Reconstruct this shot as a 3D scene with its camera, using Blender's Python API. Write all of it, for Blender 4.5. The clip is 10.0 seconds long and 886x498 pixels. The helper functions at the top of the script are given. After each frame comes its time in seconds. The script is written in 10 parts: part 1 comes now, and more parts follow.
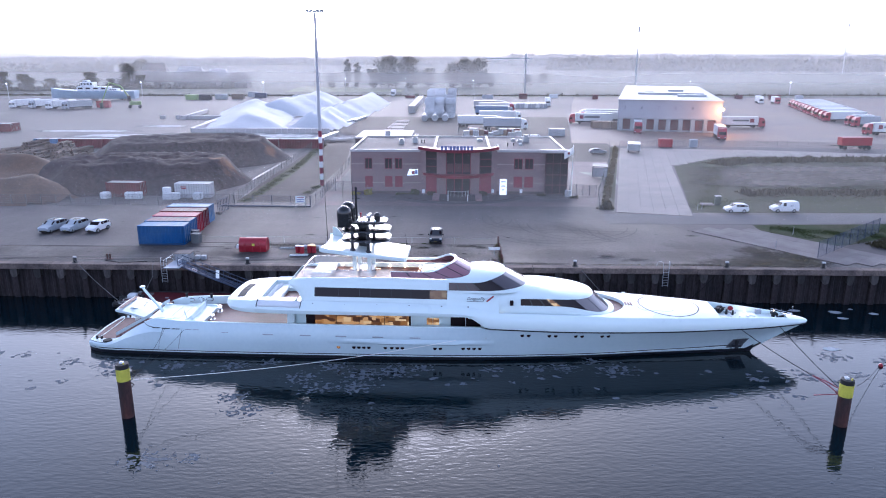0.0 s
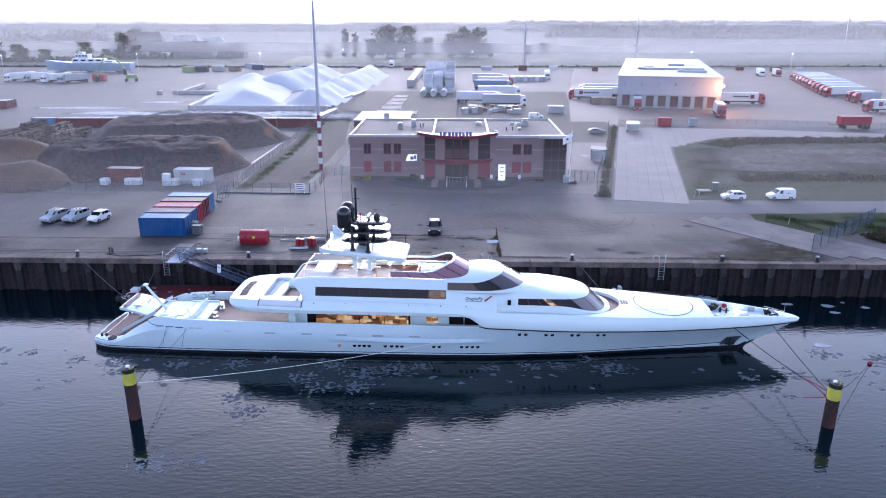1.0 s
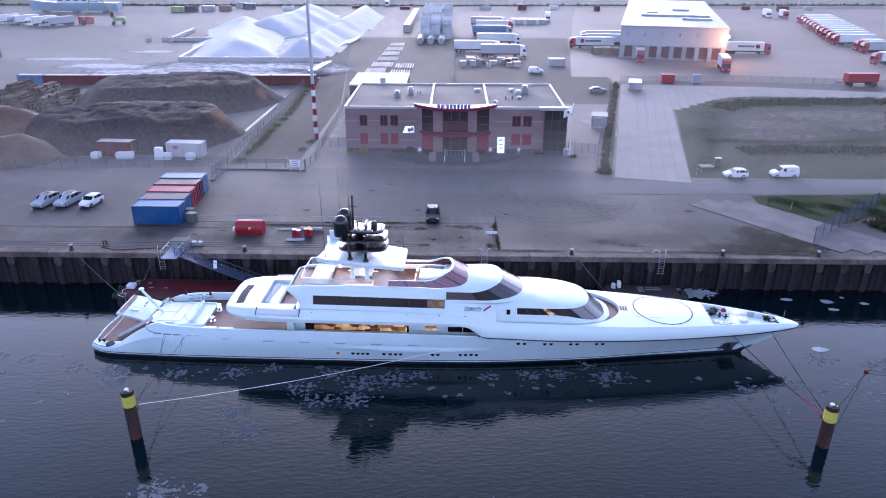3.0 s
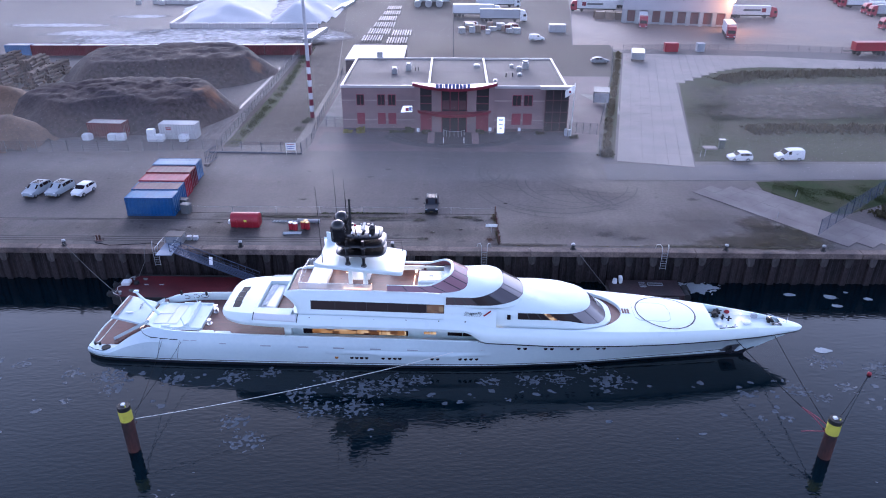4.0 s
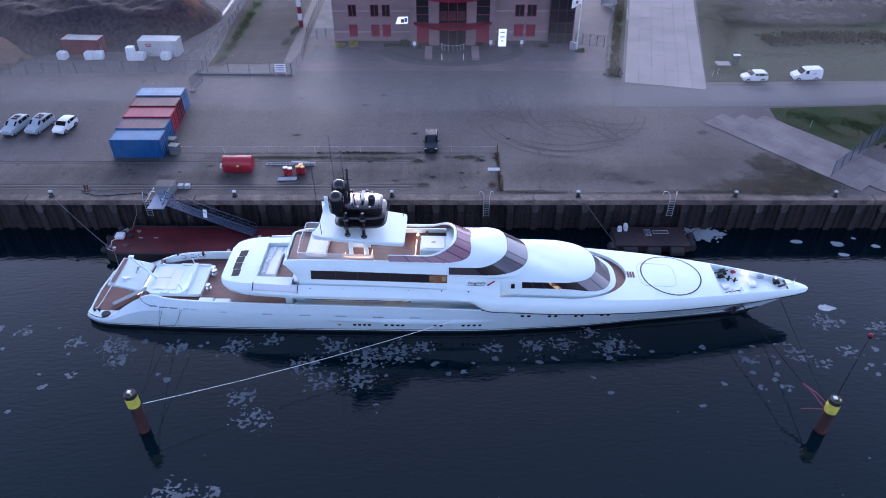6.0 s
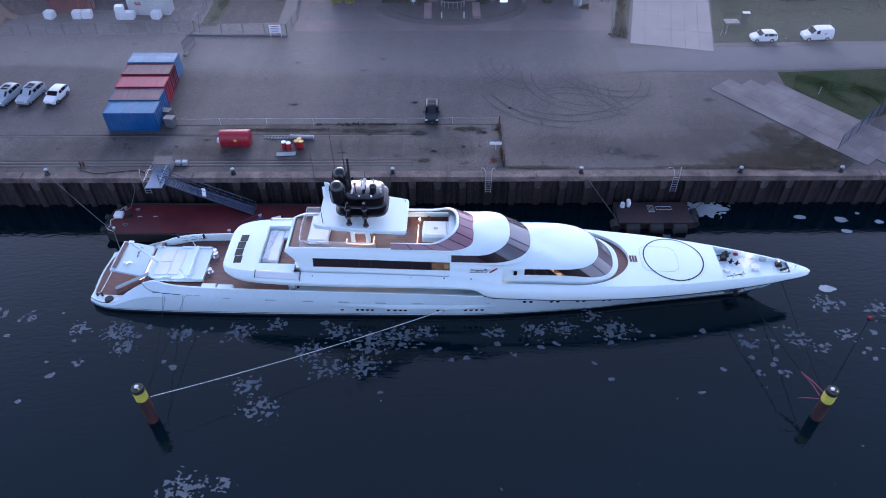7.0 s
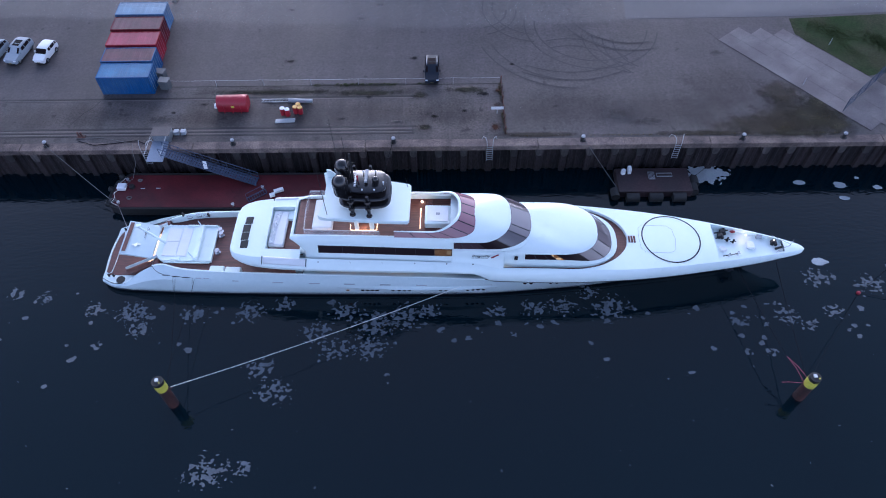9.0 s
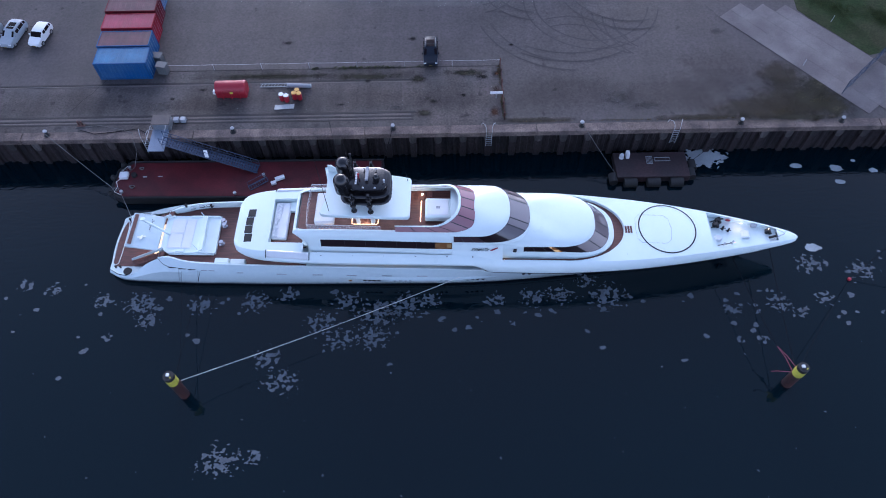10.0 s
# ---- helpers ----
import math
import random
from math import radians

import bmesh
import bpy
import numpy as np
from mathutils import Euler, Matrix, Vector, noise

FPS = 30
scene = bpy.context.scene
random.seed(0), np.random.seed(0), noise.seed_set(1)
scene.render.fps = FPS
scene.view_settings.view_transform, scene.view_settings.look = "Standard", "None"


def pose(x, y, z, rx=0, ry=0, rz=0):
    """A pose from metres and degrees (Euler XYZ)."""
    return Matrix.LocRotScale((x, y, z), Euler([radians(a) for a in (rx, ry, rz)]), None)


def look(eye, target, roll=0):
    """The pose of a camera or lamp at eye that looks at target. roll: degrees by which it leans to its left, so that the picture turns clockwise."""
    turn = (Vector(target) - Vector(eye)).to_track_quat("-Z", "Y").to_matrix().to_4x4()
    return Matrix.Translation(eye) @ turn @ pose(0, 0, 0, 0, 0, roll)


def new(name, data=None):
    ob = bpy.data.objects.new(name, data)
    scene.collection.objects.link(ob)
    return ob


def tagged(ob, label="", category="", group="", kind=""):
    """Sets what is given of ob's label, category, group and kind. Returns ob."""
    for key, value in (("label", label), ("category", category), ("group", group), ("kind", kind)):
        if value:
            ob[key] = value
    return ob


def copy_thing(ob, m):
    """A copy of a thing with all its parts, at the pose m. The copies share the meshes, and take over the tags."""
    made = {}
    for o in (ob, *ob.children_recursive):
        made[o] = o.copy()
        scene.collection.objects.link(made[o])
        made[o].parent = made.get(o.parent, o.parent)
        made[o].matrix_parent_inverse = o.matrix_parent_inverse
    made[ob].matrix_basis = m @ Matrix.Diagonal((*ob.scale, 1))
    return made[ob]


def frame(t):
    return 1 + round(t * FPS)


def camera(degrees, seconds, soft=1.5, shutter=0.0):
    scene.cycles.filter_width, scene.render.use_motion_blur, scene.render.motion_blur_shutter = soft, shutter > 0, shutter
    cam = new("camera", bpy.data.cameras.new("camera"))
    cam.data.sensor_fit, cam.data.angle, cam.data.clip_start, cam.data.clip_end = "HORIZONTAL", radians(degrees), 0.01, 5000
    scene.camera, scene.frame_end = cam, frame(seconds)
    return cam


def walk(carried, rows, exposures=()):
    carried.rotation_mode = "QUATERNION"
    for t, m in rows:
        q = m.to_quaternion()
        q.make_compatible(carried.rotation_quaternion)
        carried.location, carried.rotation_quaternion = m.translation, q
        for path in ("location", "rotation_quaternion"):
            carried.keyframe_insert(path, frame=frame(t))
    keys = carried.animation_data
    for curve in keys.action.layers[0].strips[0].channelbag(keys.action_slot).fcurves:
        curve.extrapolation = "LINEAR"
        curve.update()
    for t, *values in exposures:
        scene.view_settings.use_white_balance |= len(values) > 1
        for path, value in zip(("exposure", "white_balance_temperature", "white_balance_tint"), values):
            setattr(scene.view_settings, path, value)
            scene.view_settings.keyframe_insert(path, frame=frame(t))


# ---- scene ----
cam = camera(64.3, 10.0, soft=1.0)
PATH = [
    (0, (0.815, -0.307, 29.553), (0.773, 1.621, 29.022), 0.1),
    (0.5, (0.903, -0.307, 31.298), (0.862, 1.607, 30.722), 0.1),
    (1, (0.82, -0.295, 32.966), (0.782, 1.607, 32.347), 0.1),
    (1.5, (0.782, 0.025, 34.711), (0.745, 1.911, 34.048), 0.2),
    (2, (0.713, 0.666, 36.308), (0.677, 2.537, 35.603), 0.2),
    (2.5, (0.645, 1.848, 37.952), (0.613, 3.702, 37.203), 0.2),
    (4, (0.436, 6.596, 43.489), (0.413, 8.377, 42.579), 0.1),
    (4.5, (0.254, 8.304, 45.342), (0.235, 10.047, 44.361), 0.1),
    (5, (0.085, 10.013, 47.197), (0.068, 11.706, 46.132), -0.1),
    (5.5, (-0.095, 11.831, 49.035), (-0.107, 13.468, 47.885), -0.1),
    (7, (-0.697, 17.584, 54.866), (-0.701, 19.03, 53.485), -0.3),
    (7.5, (-0.725, 19.256, 56.752), (-0.731, 20.643, 55.311), -0.4),
    (8, (-0.833, 20.941, 58.66), (-0.837, 22.266, 57.162), -0.5),
    (8.5, (-1.01, 22.673, 60.74), (-1.012, 23.932, 59.186), -0.6),
    (9, (-1.016, 24.391, 62.713), (-1.018, 25.585, 61.107), -0.7),
    (9.5, (-0.967, 26.117, 64.696), (-0.971, 27.243, 63.043), -1.0),
    (10, (-1.049, 27.749, 66.654), (-1.051, 28.809, 64.958), -1.1),
]
walk(cam, [(t, look(eye, target, roll)) for t, eye, target, roll in PATH],
     exposures=[(0.0, 2.24, 5120, 22), (2.5, 2.24, 5040, 27), (4.0, 2.18, 5000, 28), (7.0, 2.03, 4900, 25), (10.0, 2.01, 5000, 22)])

# ---- light: hazy dusk, the sun just over the far horizon behind cloud ----
world = bpy.data.worlds.new("world")
scene.world = world
world.use_nodes = True
wn = world.node_tree
sky = wn.nodes.new("ShaderNodeTexSky")
sky.sky_type = "NISHITA"
sky.sun_disc = False
sky.sun_elevation = radians(15.0)
sky.sun_rotation = radians(-4.0)
sky.air_density, sky.dust_density, sky.ozone_density = 1.2, 4.0, 2.0
soften = wn.nodes.new("ShaderNodeHueSaturation")
soften.inputs["Saturation"].default_value = 0.75
wn.links.new(sky.outputs[0], soften.inputs["Color"])
veil = wn.nodes.new("ShaderNodeMix")      # thin even cloud over the whole sky
veil.data_type = "RGBA"
veil.inputs["Factor"].default_value = 0.62
height, ramp = wn.nodes.new("ShaderNodeSeparateXYZ"), wn.nodes.new("ShaderNodeValToRGB")
wn.links.new(wn.nodes.new("ShaderNodeTexCoord").outputs["Generated"], height.inputs[0])
wn.links.new(height.outputs["Z"], ramp.inputs["Fac"])
ramp.color_ramp.interpolation = "EASE"
ramp.color_ramp.elements[0].color = (4.7, 4.46, 4.68, 1)
ramp.color_ramp.elements[1].color = (0.47, 0.50, 0.55, 1)
ramp.color_ramp.elements[1].position = 0.78
ramp.color_ramp.elements.new(0.3).color = (3.05, 3.15, 3.42, 1)
# the cloud glows towards the sun and dims behind
glow_side, dimmed = wn.nodes.new("ShaderNodeMapRange"), wn.nodes.new("ShaderNodeVectorMath")
glow_side.interpolation_type = "SMOOTHSTEP"
glow_side.inputs["From Min"].default_value, glow_side.inputs["From Max"].default_value = -1.0, 0.9
glow_side.inputs["To Min"].default_value, glow_side.inputs["To Max"].default_value = 0.5, 1.1
wn.links.new(height.outputs["Y"], glow_side.inputs["Value"])
dimmed.operation = "SCALE"
wn.links.new(ramp.outputs["Color"], dimmed.inputs[0])
wn.links.new(glow_side.outputs[0], dimmed.inputs["Scale"])
wn.links.new(dimmed.outputs[0], veil.inputs["B"])
wn.links.new(soften.outputs[0], veil.inputs["A"])
wn.links.new(veil.outputs["Result"], wn.nodes["Background"].inputs["Color"])
wn.nodes["Background"].inputs["Strength"].default_value = 0.15

sun = new("sun", bpy.data.lights.new("sun", "SUN"))
sun.data.energy, sun.data.angle, sun.data.color = 0.25, radians(30), (1.0, 0.93, 0.88)
sun.matrix_world = look((0, 0, 0), (math.sin(radians(4)), -math.cos(radians(4)), -math.tan(radians(15.0))))

GROUND = 4.45          # quay and yard level over the water
QUAY = 82.4            # the front edge of the quay


# ---- materials ----
def material(name, color, rough=0.6, metal=0.0, vary=0.12, scale=1.0, fine=12.0, bump=0.15, second=None, blotch=0.5,
             random_hue=0.0, coat=0.0, spec=0.5, stretch=(1, 1, 1)):
    """Colour with grain and stains at two scales, relief and uneven gloss. second: the colour of the stains."""
    m = bpy.data.materials.new(name)
    m.use_nodes = True
    n, l = m.node_tree.nodes, m.node_tree.links
    b = n["Principled BSDF"]
    tc = n.new("ShaderNodeTexCoord")
    mp = n.new("ShaderNodeMapping")
    mp.inputs["Scale"].default_value = stretch
    l.new(n.new("ShaderNodeNewGeometry").outputs["Position"] if random_hue else tc.outputs["Object"], mp.inputs["Vector"])
    big = n.new("ShaderNodeTexNoise")
    big.inputs["Scale"].default_value, big.inputs["Detail"].default_value = scale * 0.35, 6
    small = n.new("ShaderNodeTexNoise")
    small.inputs["Scale"].default_value, small.inputs["Detail"].default_value = fine, 4
    for t in (big, small):
        l.new(mp.outputs[0], t.inputs["Vector"])
    ramp = n.new("ShaderNodeValToRGB")
    ramp.color_ramp.elements[0].position, ramp.color_ramp.elements[1].position = 0.5 - 0.25 * blotch, 0.5 + 0.3 * blotch
    c2 = second or tuple(c * (1 - 1.6 * vary) for c in color)
    ramp.color_ramp.elements[0].color, ramp.color_ramp.elements[1].color = (*c2, 1), (*color, 1)
    l.new(big.outputs["Fac"], ramp.inputs["Fac"])
    mix = n.new("ShaderNodeMixRGB")
    mix.blend_type = "OVERLAY"
    mix.inputs["Fac"].default_value = min(1, vary * 2.5)
    l.new(ramp.outputs[0], mix.inputs[1])
    l.new(small.outputs["Fac"], mix.inputs[2])
    out = mix.outputs[0]
    if random_hue:
        info = n.new("ShaderNodeObjectInfo")
        hs = n.new("ShaderNodeHueSaturation")
        mr = n.new("ShaderNodeMapRange")
        mr.inputs["To Min"].default_value, mr.inputs["To Max"].default_value = 1 - random_hue, 1 + random_hue
        l.new(info.outputs["Random"], mr.inputs["Value"])
        l.new(mr.outputs[0], hs.inputs["Value"])
        l.new(out, hs.inputs["Color"])
        out = hs.outputs[0]
    l.new(out, b.inputs["Base Color"])
    rr = n.new("ShaderNodeMapRange")
    rr.inputs["To Min"].default_value, rr.inputs["To Max"].default_value = max(0.02, rough * 0.75), min(1, rough * 1.2)
    l.new(big.outputs["Fac"], rr.inputs["Value"])
    l.new(rr.outputs[0], b.inputs["Roughness"])
    b.inputs["Metallic"].default_value = metal
    b.inputs["Coat Weight"].default_value = coat
    b.inputs["Specular IOR Level"].default_value = spec
    if bump:
        bp = n.new("ShaderNodeBump")
        bp.inputs["Strength"].default_value, bp.inputs["Distance"].default_value = bump, 0.05
        l.new(small.outputs["Fac"], bp.inputs["Height"])
        l.new(bp.outputs[0], b.inputs["Normal"])
    return m


def leaf_material(name, color, hue=0.0):
    """Thin leaves and blades that let light through."""
    m = bpy.data.materials.new(name)
    m.use_nodes = True
    n, l = m.node_tree.nodes, m.node_tree.links
    b = n["Principled BSDF"]
    b.inputs["Roughness"].default_value, b.inputs["Specular IOR Level"].default_value = 0.9, 0.1
    geo, rp, tl, mix = n.new("ShaderNodeNewGeometry"), n.new("ShaderNodeValToRGB"), n.new("ShaderNodeBsdfTranslucent"), n.new("ShaderNodeMixShader")
    rp.color_ramp.elements[0].color = (*(c * 0.65 for c in color), 1)
    rp.color_ramp.elements[1].color = (*(c * 1.3 for c in color), 1)
    l.new(geo.outputs["Random Per Island"], rp.inputs["Fac"])
    l.new(rp.outputs[0], b.inputs["Base Color"])
    l.new(rp.outputs[0], tl.inputs["Color"])
    mix.inputs[0].default_value = 0.45
    l.new(b.outputs[0], mix.inputs[1])
    l.new(tl.outputs[0], mix.inputs[2])
    l.new(mix.outputs[0], n["Material Output"].inputs["Surface"])
    return m


def glow(name, color, strength):
    m = bpy.data.materials.new(name)
    m.use_nodes = True
    b = m.node_tree.nodes["Principled BSDF"]
    b.inputs["Base Color"].default_value = (*color, 1)
    b.inputs["Emission Color"].default_value = (*color, 1)
    b.inputs["Emission Strength"].default_value = strength
    return m


def tinted_glass(name, color, rough=0.04, spec=0.35):
    m = bpy.data.materials.new(name)
    m.use_nodes = True
    b = m.node_tree.nodes["Principled BSDF"]
    b.inputs["Base Color"].default_value = (*color, 1)
    b.inputs["Roughness"].default_value = rough
    b.inputs["IOR"].default_value = 1.5
    b.inputs["Specular IOR Level"].default_value = spec
    return m


def clear_glass(name, color, alpha):
    """Thin sheet glass: part mirror, part clear."""
    m = bpy.data.materials.new(name)
    m.use_nodes = True
    b = m.node_tree.nodes["Principled BSDF"]
    b.inputs["Base Color"].default_value = (*color, 1)
    b.inputs["Roughness"].default_value = 0.05
    b.inputs["Alpha"].default_value = alpha
    return m


def lit_room(name, strength):
    """A window with a lamplit room behind it: warm patches of wall, curtain and furniture."""
    m = bpy.data.materials.new(name)
    m.use_nodes = True
    n, l = m.node_tree.nodes, m.node_tree.links
    b = n["Principled BSDF"]
    b.inputs["Base Color"].default_value = (0.05, 0.03, 0.02, 1)
    b.inputs["Roughness"].default_value = 0.06
    tc, mp, ns, rp = n.new("ShaderNodeTexCoord"), n.new("ShaderNodeMapping"), n.new("ShaderNodeTexVoronoi"), n.new("ShaderNodeValToRGB")
    mp.inputs["Scale"].default_value = (1.0, 0.3, 1.5)
    ns.distance = "CHEBYCHEV"
    ns.inputs["Scale"].default_value, ns.inputs["Randomness"].default_value = 1.5, 0.75
    sep = n.new("ShaderNodeSeparateColor")
    l.new(tc.outputs["Object"], mp.inputs["Vector"])
    l.new(mp.outputs[0], ns.inputs["Vector"])
    l.new(ns.outputs["Color"], sep.inputs["Color"])
    l.new(sep.outputs["Red"], rp.inputs["Fac"])
    e = rp.color_ramp.elements
    e[0].position, e[0].color = 0.15, (0.07, 0.022, 0.008, 1)
    e[1].position, e[1].color = 0.97, (1.3, 0.95, 0.45, 1)
    mid = e.new(0.62)
    mid.color = (0.62, 0.27, 0.06, 1)
    l.new(rp.outputs[0], b.inputs["Emission Color"])
    b.inputs["Emission Strength"].default_value = strength
    return m


M = {}
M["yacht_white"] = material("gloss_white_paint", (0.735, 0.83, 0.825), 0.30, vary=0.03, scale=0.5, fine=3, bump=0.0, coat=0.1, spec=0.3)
# The hull is set darker and bluer than the upper works.
M["hull_white"] = material("hull_duller_white", (0.545, 0.645, 0.68), 0.22, vary=0.04, scale=0.5, fine=3, bump=0.0, coat=0.2, spec=0.4)
M["boot"] = material("dark_bottom_paint", (0.012, 0.014, 0.022), 0.4, vary=0.2, scale=1, fine=8, bump=0.05)
M["pin"] = material("black_pinstripe", (0.01, 0.011, 0.016), 0.35, vary=0.1, bump=0)
M["black_gloss"] = material("black_gloss_paint", (0.014, 0.013, 0.015), 0.16, vary=0.1, bump=0.0, coat=0.2, spec=0.5)
M["black"] = material("black_rubber", (0.014, 0.014, 0.015), 0.75, vary=0.2, bump=0.1)
M["teak"] = material("teak_deck", (0.130, 0.049, 0.038), 0.55, vary=0.25, scale=2, fine=9, bump=0.1, stretch=(1, 8, 8))
M["win_dark"] = tinted_glass("tinted_window", (0.018, 0.011, 0.013), spec=0.2)
M["win_violet"] = tinted_glass("violet_sun_glass", (0.27, 0.135, 0.16), 0.12, spec=0.6)
# Pane greys include painted sky reflections, pale in one and dark in the other.
M["win_grey"] = tinted_glass("sun_glass_pale_reflect", (0.165, 0.14, 0.147), 0.08, spec=0.85)
M["win_grey_dark"] = tinted_glass("sun_glass_dark_reflect", (0.075, 0.062, 0.072), 0.06, spec=0.85)
M["win_side"] = tinted_glass("violet_brown_glass", (0.055, 0.034, 0.040), 0.06, spec=0.5)
M["win_warm"] = lit_room("lit_window", 0.135)
M["win_dim"] = lit_room("dimly_lit_window", 0.03)
M["lamp_warm"] = glow("warm_lamp", (1.0, 0.72, 0.40), 3.0)
M["lamp_cool"] = glow("cool_street_lamp", (0.95, 0.97, 1.0), 4.0)
M["strip_warm"] = glow("warm_strip_light", (1.0, 0.58, 0.25), 1.0)
M["clear"] = clear_glass("clear_glass", (0.82, 0.84, 0.85), 0.30)
M["steel"] = material("polished_steel", (0.6, 0.6, 0.62), 0.22, metal=1.0, vary=0.05, bump=0)
M["galv"] = material("galvanised_steel", (0.42, 0.44, 0.46), 0.45, metal=0.7, vary=0.15, bump=0.05)
M["fence"] = material("dull_fence_steel", (0.14, 0.145, 0.15), 0.6, metal=0.3, vary=0.15)
M["grey_paint"] = material("grey_paint", (0.33, 0.35, 0.38), 0.5, vary=0.12)
M["white_paint"] = material("white_paint", (0.76, 0.77, 0.78), 0.5, vary=0.06, bump=0.05)
M["white_plastic"] = material("white_plastic", (0.72, 0.74, 0.76), 0.4, vary=0.06, bump=0.1)
M["red_paint"] = material("red_paint", (0.30, 0.012, 0.026), 0.45, vary=0.15, second=(0.26, 0.014, 0.026))
M["oxide_deck"] = material("oxide_red_deck", (0.105, 0.017, 0.022), 0.55, spec=0.2, vary=0.25, scale=0.9, second=(0.06, 0.012, 0.016))
M["yellow_paint"] = material("yellow_paint", (0.60, 0.56, 0.07), 0.5, vary=0.15, scale=3)
M["rope_light"] = material("pale_rope", (0.80, 0.78, 0.74), 0.8, vary=0.1, fine=30)
M["rope_grey"] = material("grey_rope", (0.16, 0.155, 0.15), 0.8, vary=0.2, fine=30)
M["rope_dark"] = material("dark_rope", (0.012, 0.012, 0.015), 0.9, spec=0.05, vary=0.2, fine=30)
M["rope_red"] = material("red_rope", (0.27, 0.06, 0.085), 0.8, vary=0.2, fine=30)
M["concrete"] = material("old_concrete", (0.125, 0.104, 0.096), 0.85, vary=0.2, scale=0.8, fine=14, bump=0.3, second=(0.075, 0.067, 0.066))
M["concrete_wall"] = material("wet_concrete_wall", (0.064, 0.055, 0.053), 0.8, vary=0.35, scale=1.6, fine=5, bump=0.4, second=(0.020, 0.017, 0.018), random_hue=0.35, stretch=(1, 1, 0.35))
M["sheet_pile"] = material("rusty_sheet_pile", (0.034, 0.027, 0.028), 0.85, vary=0.35, scale=1.2, fine=6, bump=0.4, second=(0.015, 0.013, 0.015), spec=0.2, stretch=(1, 1, 0.4))
# Slab colour is warmed to take in lamp and haze tint.
M["slab"] = material("warm_tinted_slab", (0.265, 0.236, 0.222), 0.85, vary=0.15, scale=0.6, fine=10, spec=0.25, bump=0.2, random_hue=0.035, second=(0.215, 0.192, 0.182))
M["ramp_slab"] = material("dirty_ramp_slab", (0.178, 0.162, 0.160), 0.85, vary=0.10, scale=0.8, fine=6, spec=0.25, bump=0.08, random_hue=0.06, second=(0.108, 0.096, 0.097), blotch=0.6)
M["asphalt"] = material("worn_asphalt", (0.067, 0.058, 0.060), 0.75, spec=0.42, vary=0.24, scale=0.3, fine=3.5, bump=0.06, second=(0.049, 0.042, 0.041), blotch=0.65)
M["apron"] = material("quay_apron", (0.062, 0.051, 0.047), 0.76, spec=0.38, vary=0.34, scale=0.4, fine=4.0, bump=0.12, second=(0.052, 0.046, 0.046))
M["road"] = material("road_asphalt", (0.105, 0.102, 0.108), 0.85, spec=0.25, vary=0.15, scale=0.2, fine=8, bump=0.2)
M["lane"] = material("gravel_lane", (0.046, 0.039, 0.038), 0.9, spec=0.12, vary=0.25, scale=0.3, fine=3, bump=0.2)
M["grass"] = material("rough_grass", (0.036, 0.048, 0.022), 0.95, spec=0.08, vary=0.35, scale=0.25, fine=3.0, bump=0.9, second=(0.038, 0.038, 0.024), blotch=0.7)
M["verge"] = material("short_green_grass", (0.020, 0.038, 0.012), 0.95, spec=0.08, vary=0.35, scale=0.8, fine=5, bump=0.6, second=(0.036, 0.040, 0.020), blotch=0.6)
M["field"] = material("far_field", (0.075, 0.08, 0.05), 0.95, vary=0.2, scale=0.012, fine=0.1, bump=0.2, second=(0.075, 0.08, 0.05))
M["coping"] = material("stained_coping", (0.185, 0.145, 0.125), 0.85, spec=0.2, vary=0.3, scale=1.6, fine=6, bump=0.3, second=(0.075, 0.060, 0.058), blotch=0.6, random_hue=0.14)


def wear(m, streak, spots):
    """Adds long wheel-worn streaks and scattered oil spots to a paved surface."""
    n, l = m.node_tree.nodes, m.node_tree.links
    base = n["Principled BSDF"].inputs["Base Color"]
    out = base.links[0].from_socket
    tc = n.new("ShaderNodeTexCoord")
    for sx, sy, lo, hi, p0, p1 in ((0.55, 0.045, 1 - streak, 1 + streak, 0.35, 0.65), (0.06, 0.5, 1 - 0.5 * streak, 1 + 0.5 * streak, 0.35, 0.65), (0.62, 0.62, 0.45, 1.0, spots, spots + 0.05), (0.21, 0.21, 1 - streak, 1 + 0.6 * streak, 0.42, 0.56)):
        mp, ns, mr, mx = n.new("ShaderNodeMapping"), n.new("ShaderNodeTexNoise"), n.new("ShaderNodeMapRange"), n.new("ShaderNodeMixRGB")
        mp.inputs["Scale"].default_value = (sx, sy, 1)
        ns.inputs["Scale"].default_value, ns.inputs["Detail"].default_value = 1.0, 5
        mr.inputs["From Min"].default_value, mr.inputs["From Max"].default_value = p0, p1
        mr.inputs["To Min"].default_value, mr.inputs["To Max"].default_value = lo, hi
        mx.blend_type = "MULTIPLY"
        mx.inputs["Fac"].default_value = 1
        l.new(tc.outputs["Object"], mp.inputs["Vector"])
        l.new(mp.outputs[0], ns.inputs["Vector"])
        l.new(ns.outputs["Fac"], mr.inputs["Value"])
        l.new(out, mx.inputs[1])
        l.new(mr.outputs[0], mx.inputs[2])
        out = mx.outputs[0]
    l.new(out, base)


wear(M["asphalt"], 0.07, 0.26)
wear(M["apron"], 0.22, 0.31)
wear(M["lane"], 0.12, 0.2)
M["rust"] = material("rusty_steel", (0.10, 0.035, 0.025), 0.8, vary=0.35, scale=2, fine=9, bump=0.4, second=(0.04, 0.02, 0.018))
M["tyre"] = material("tyre_rubber", (0.02, 0.02, 0.021), 0.8, vary=0.1, bump=0.2)


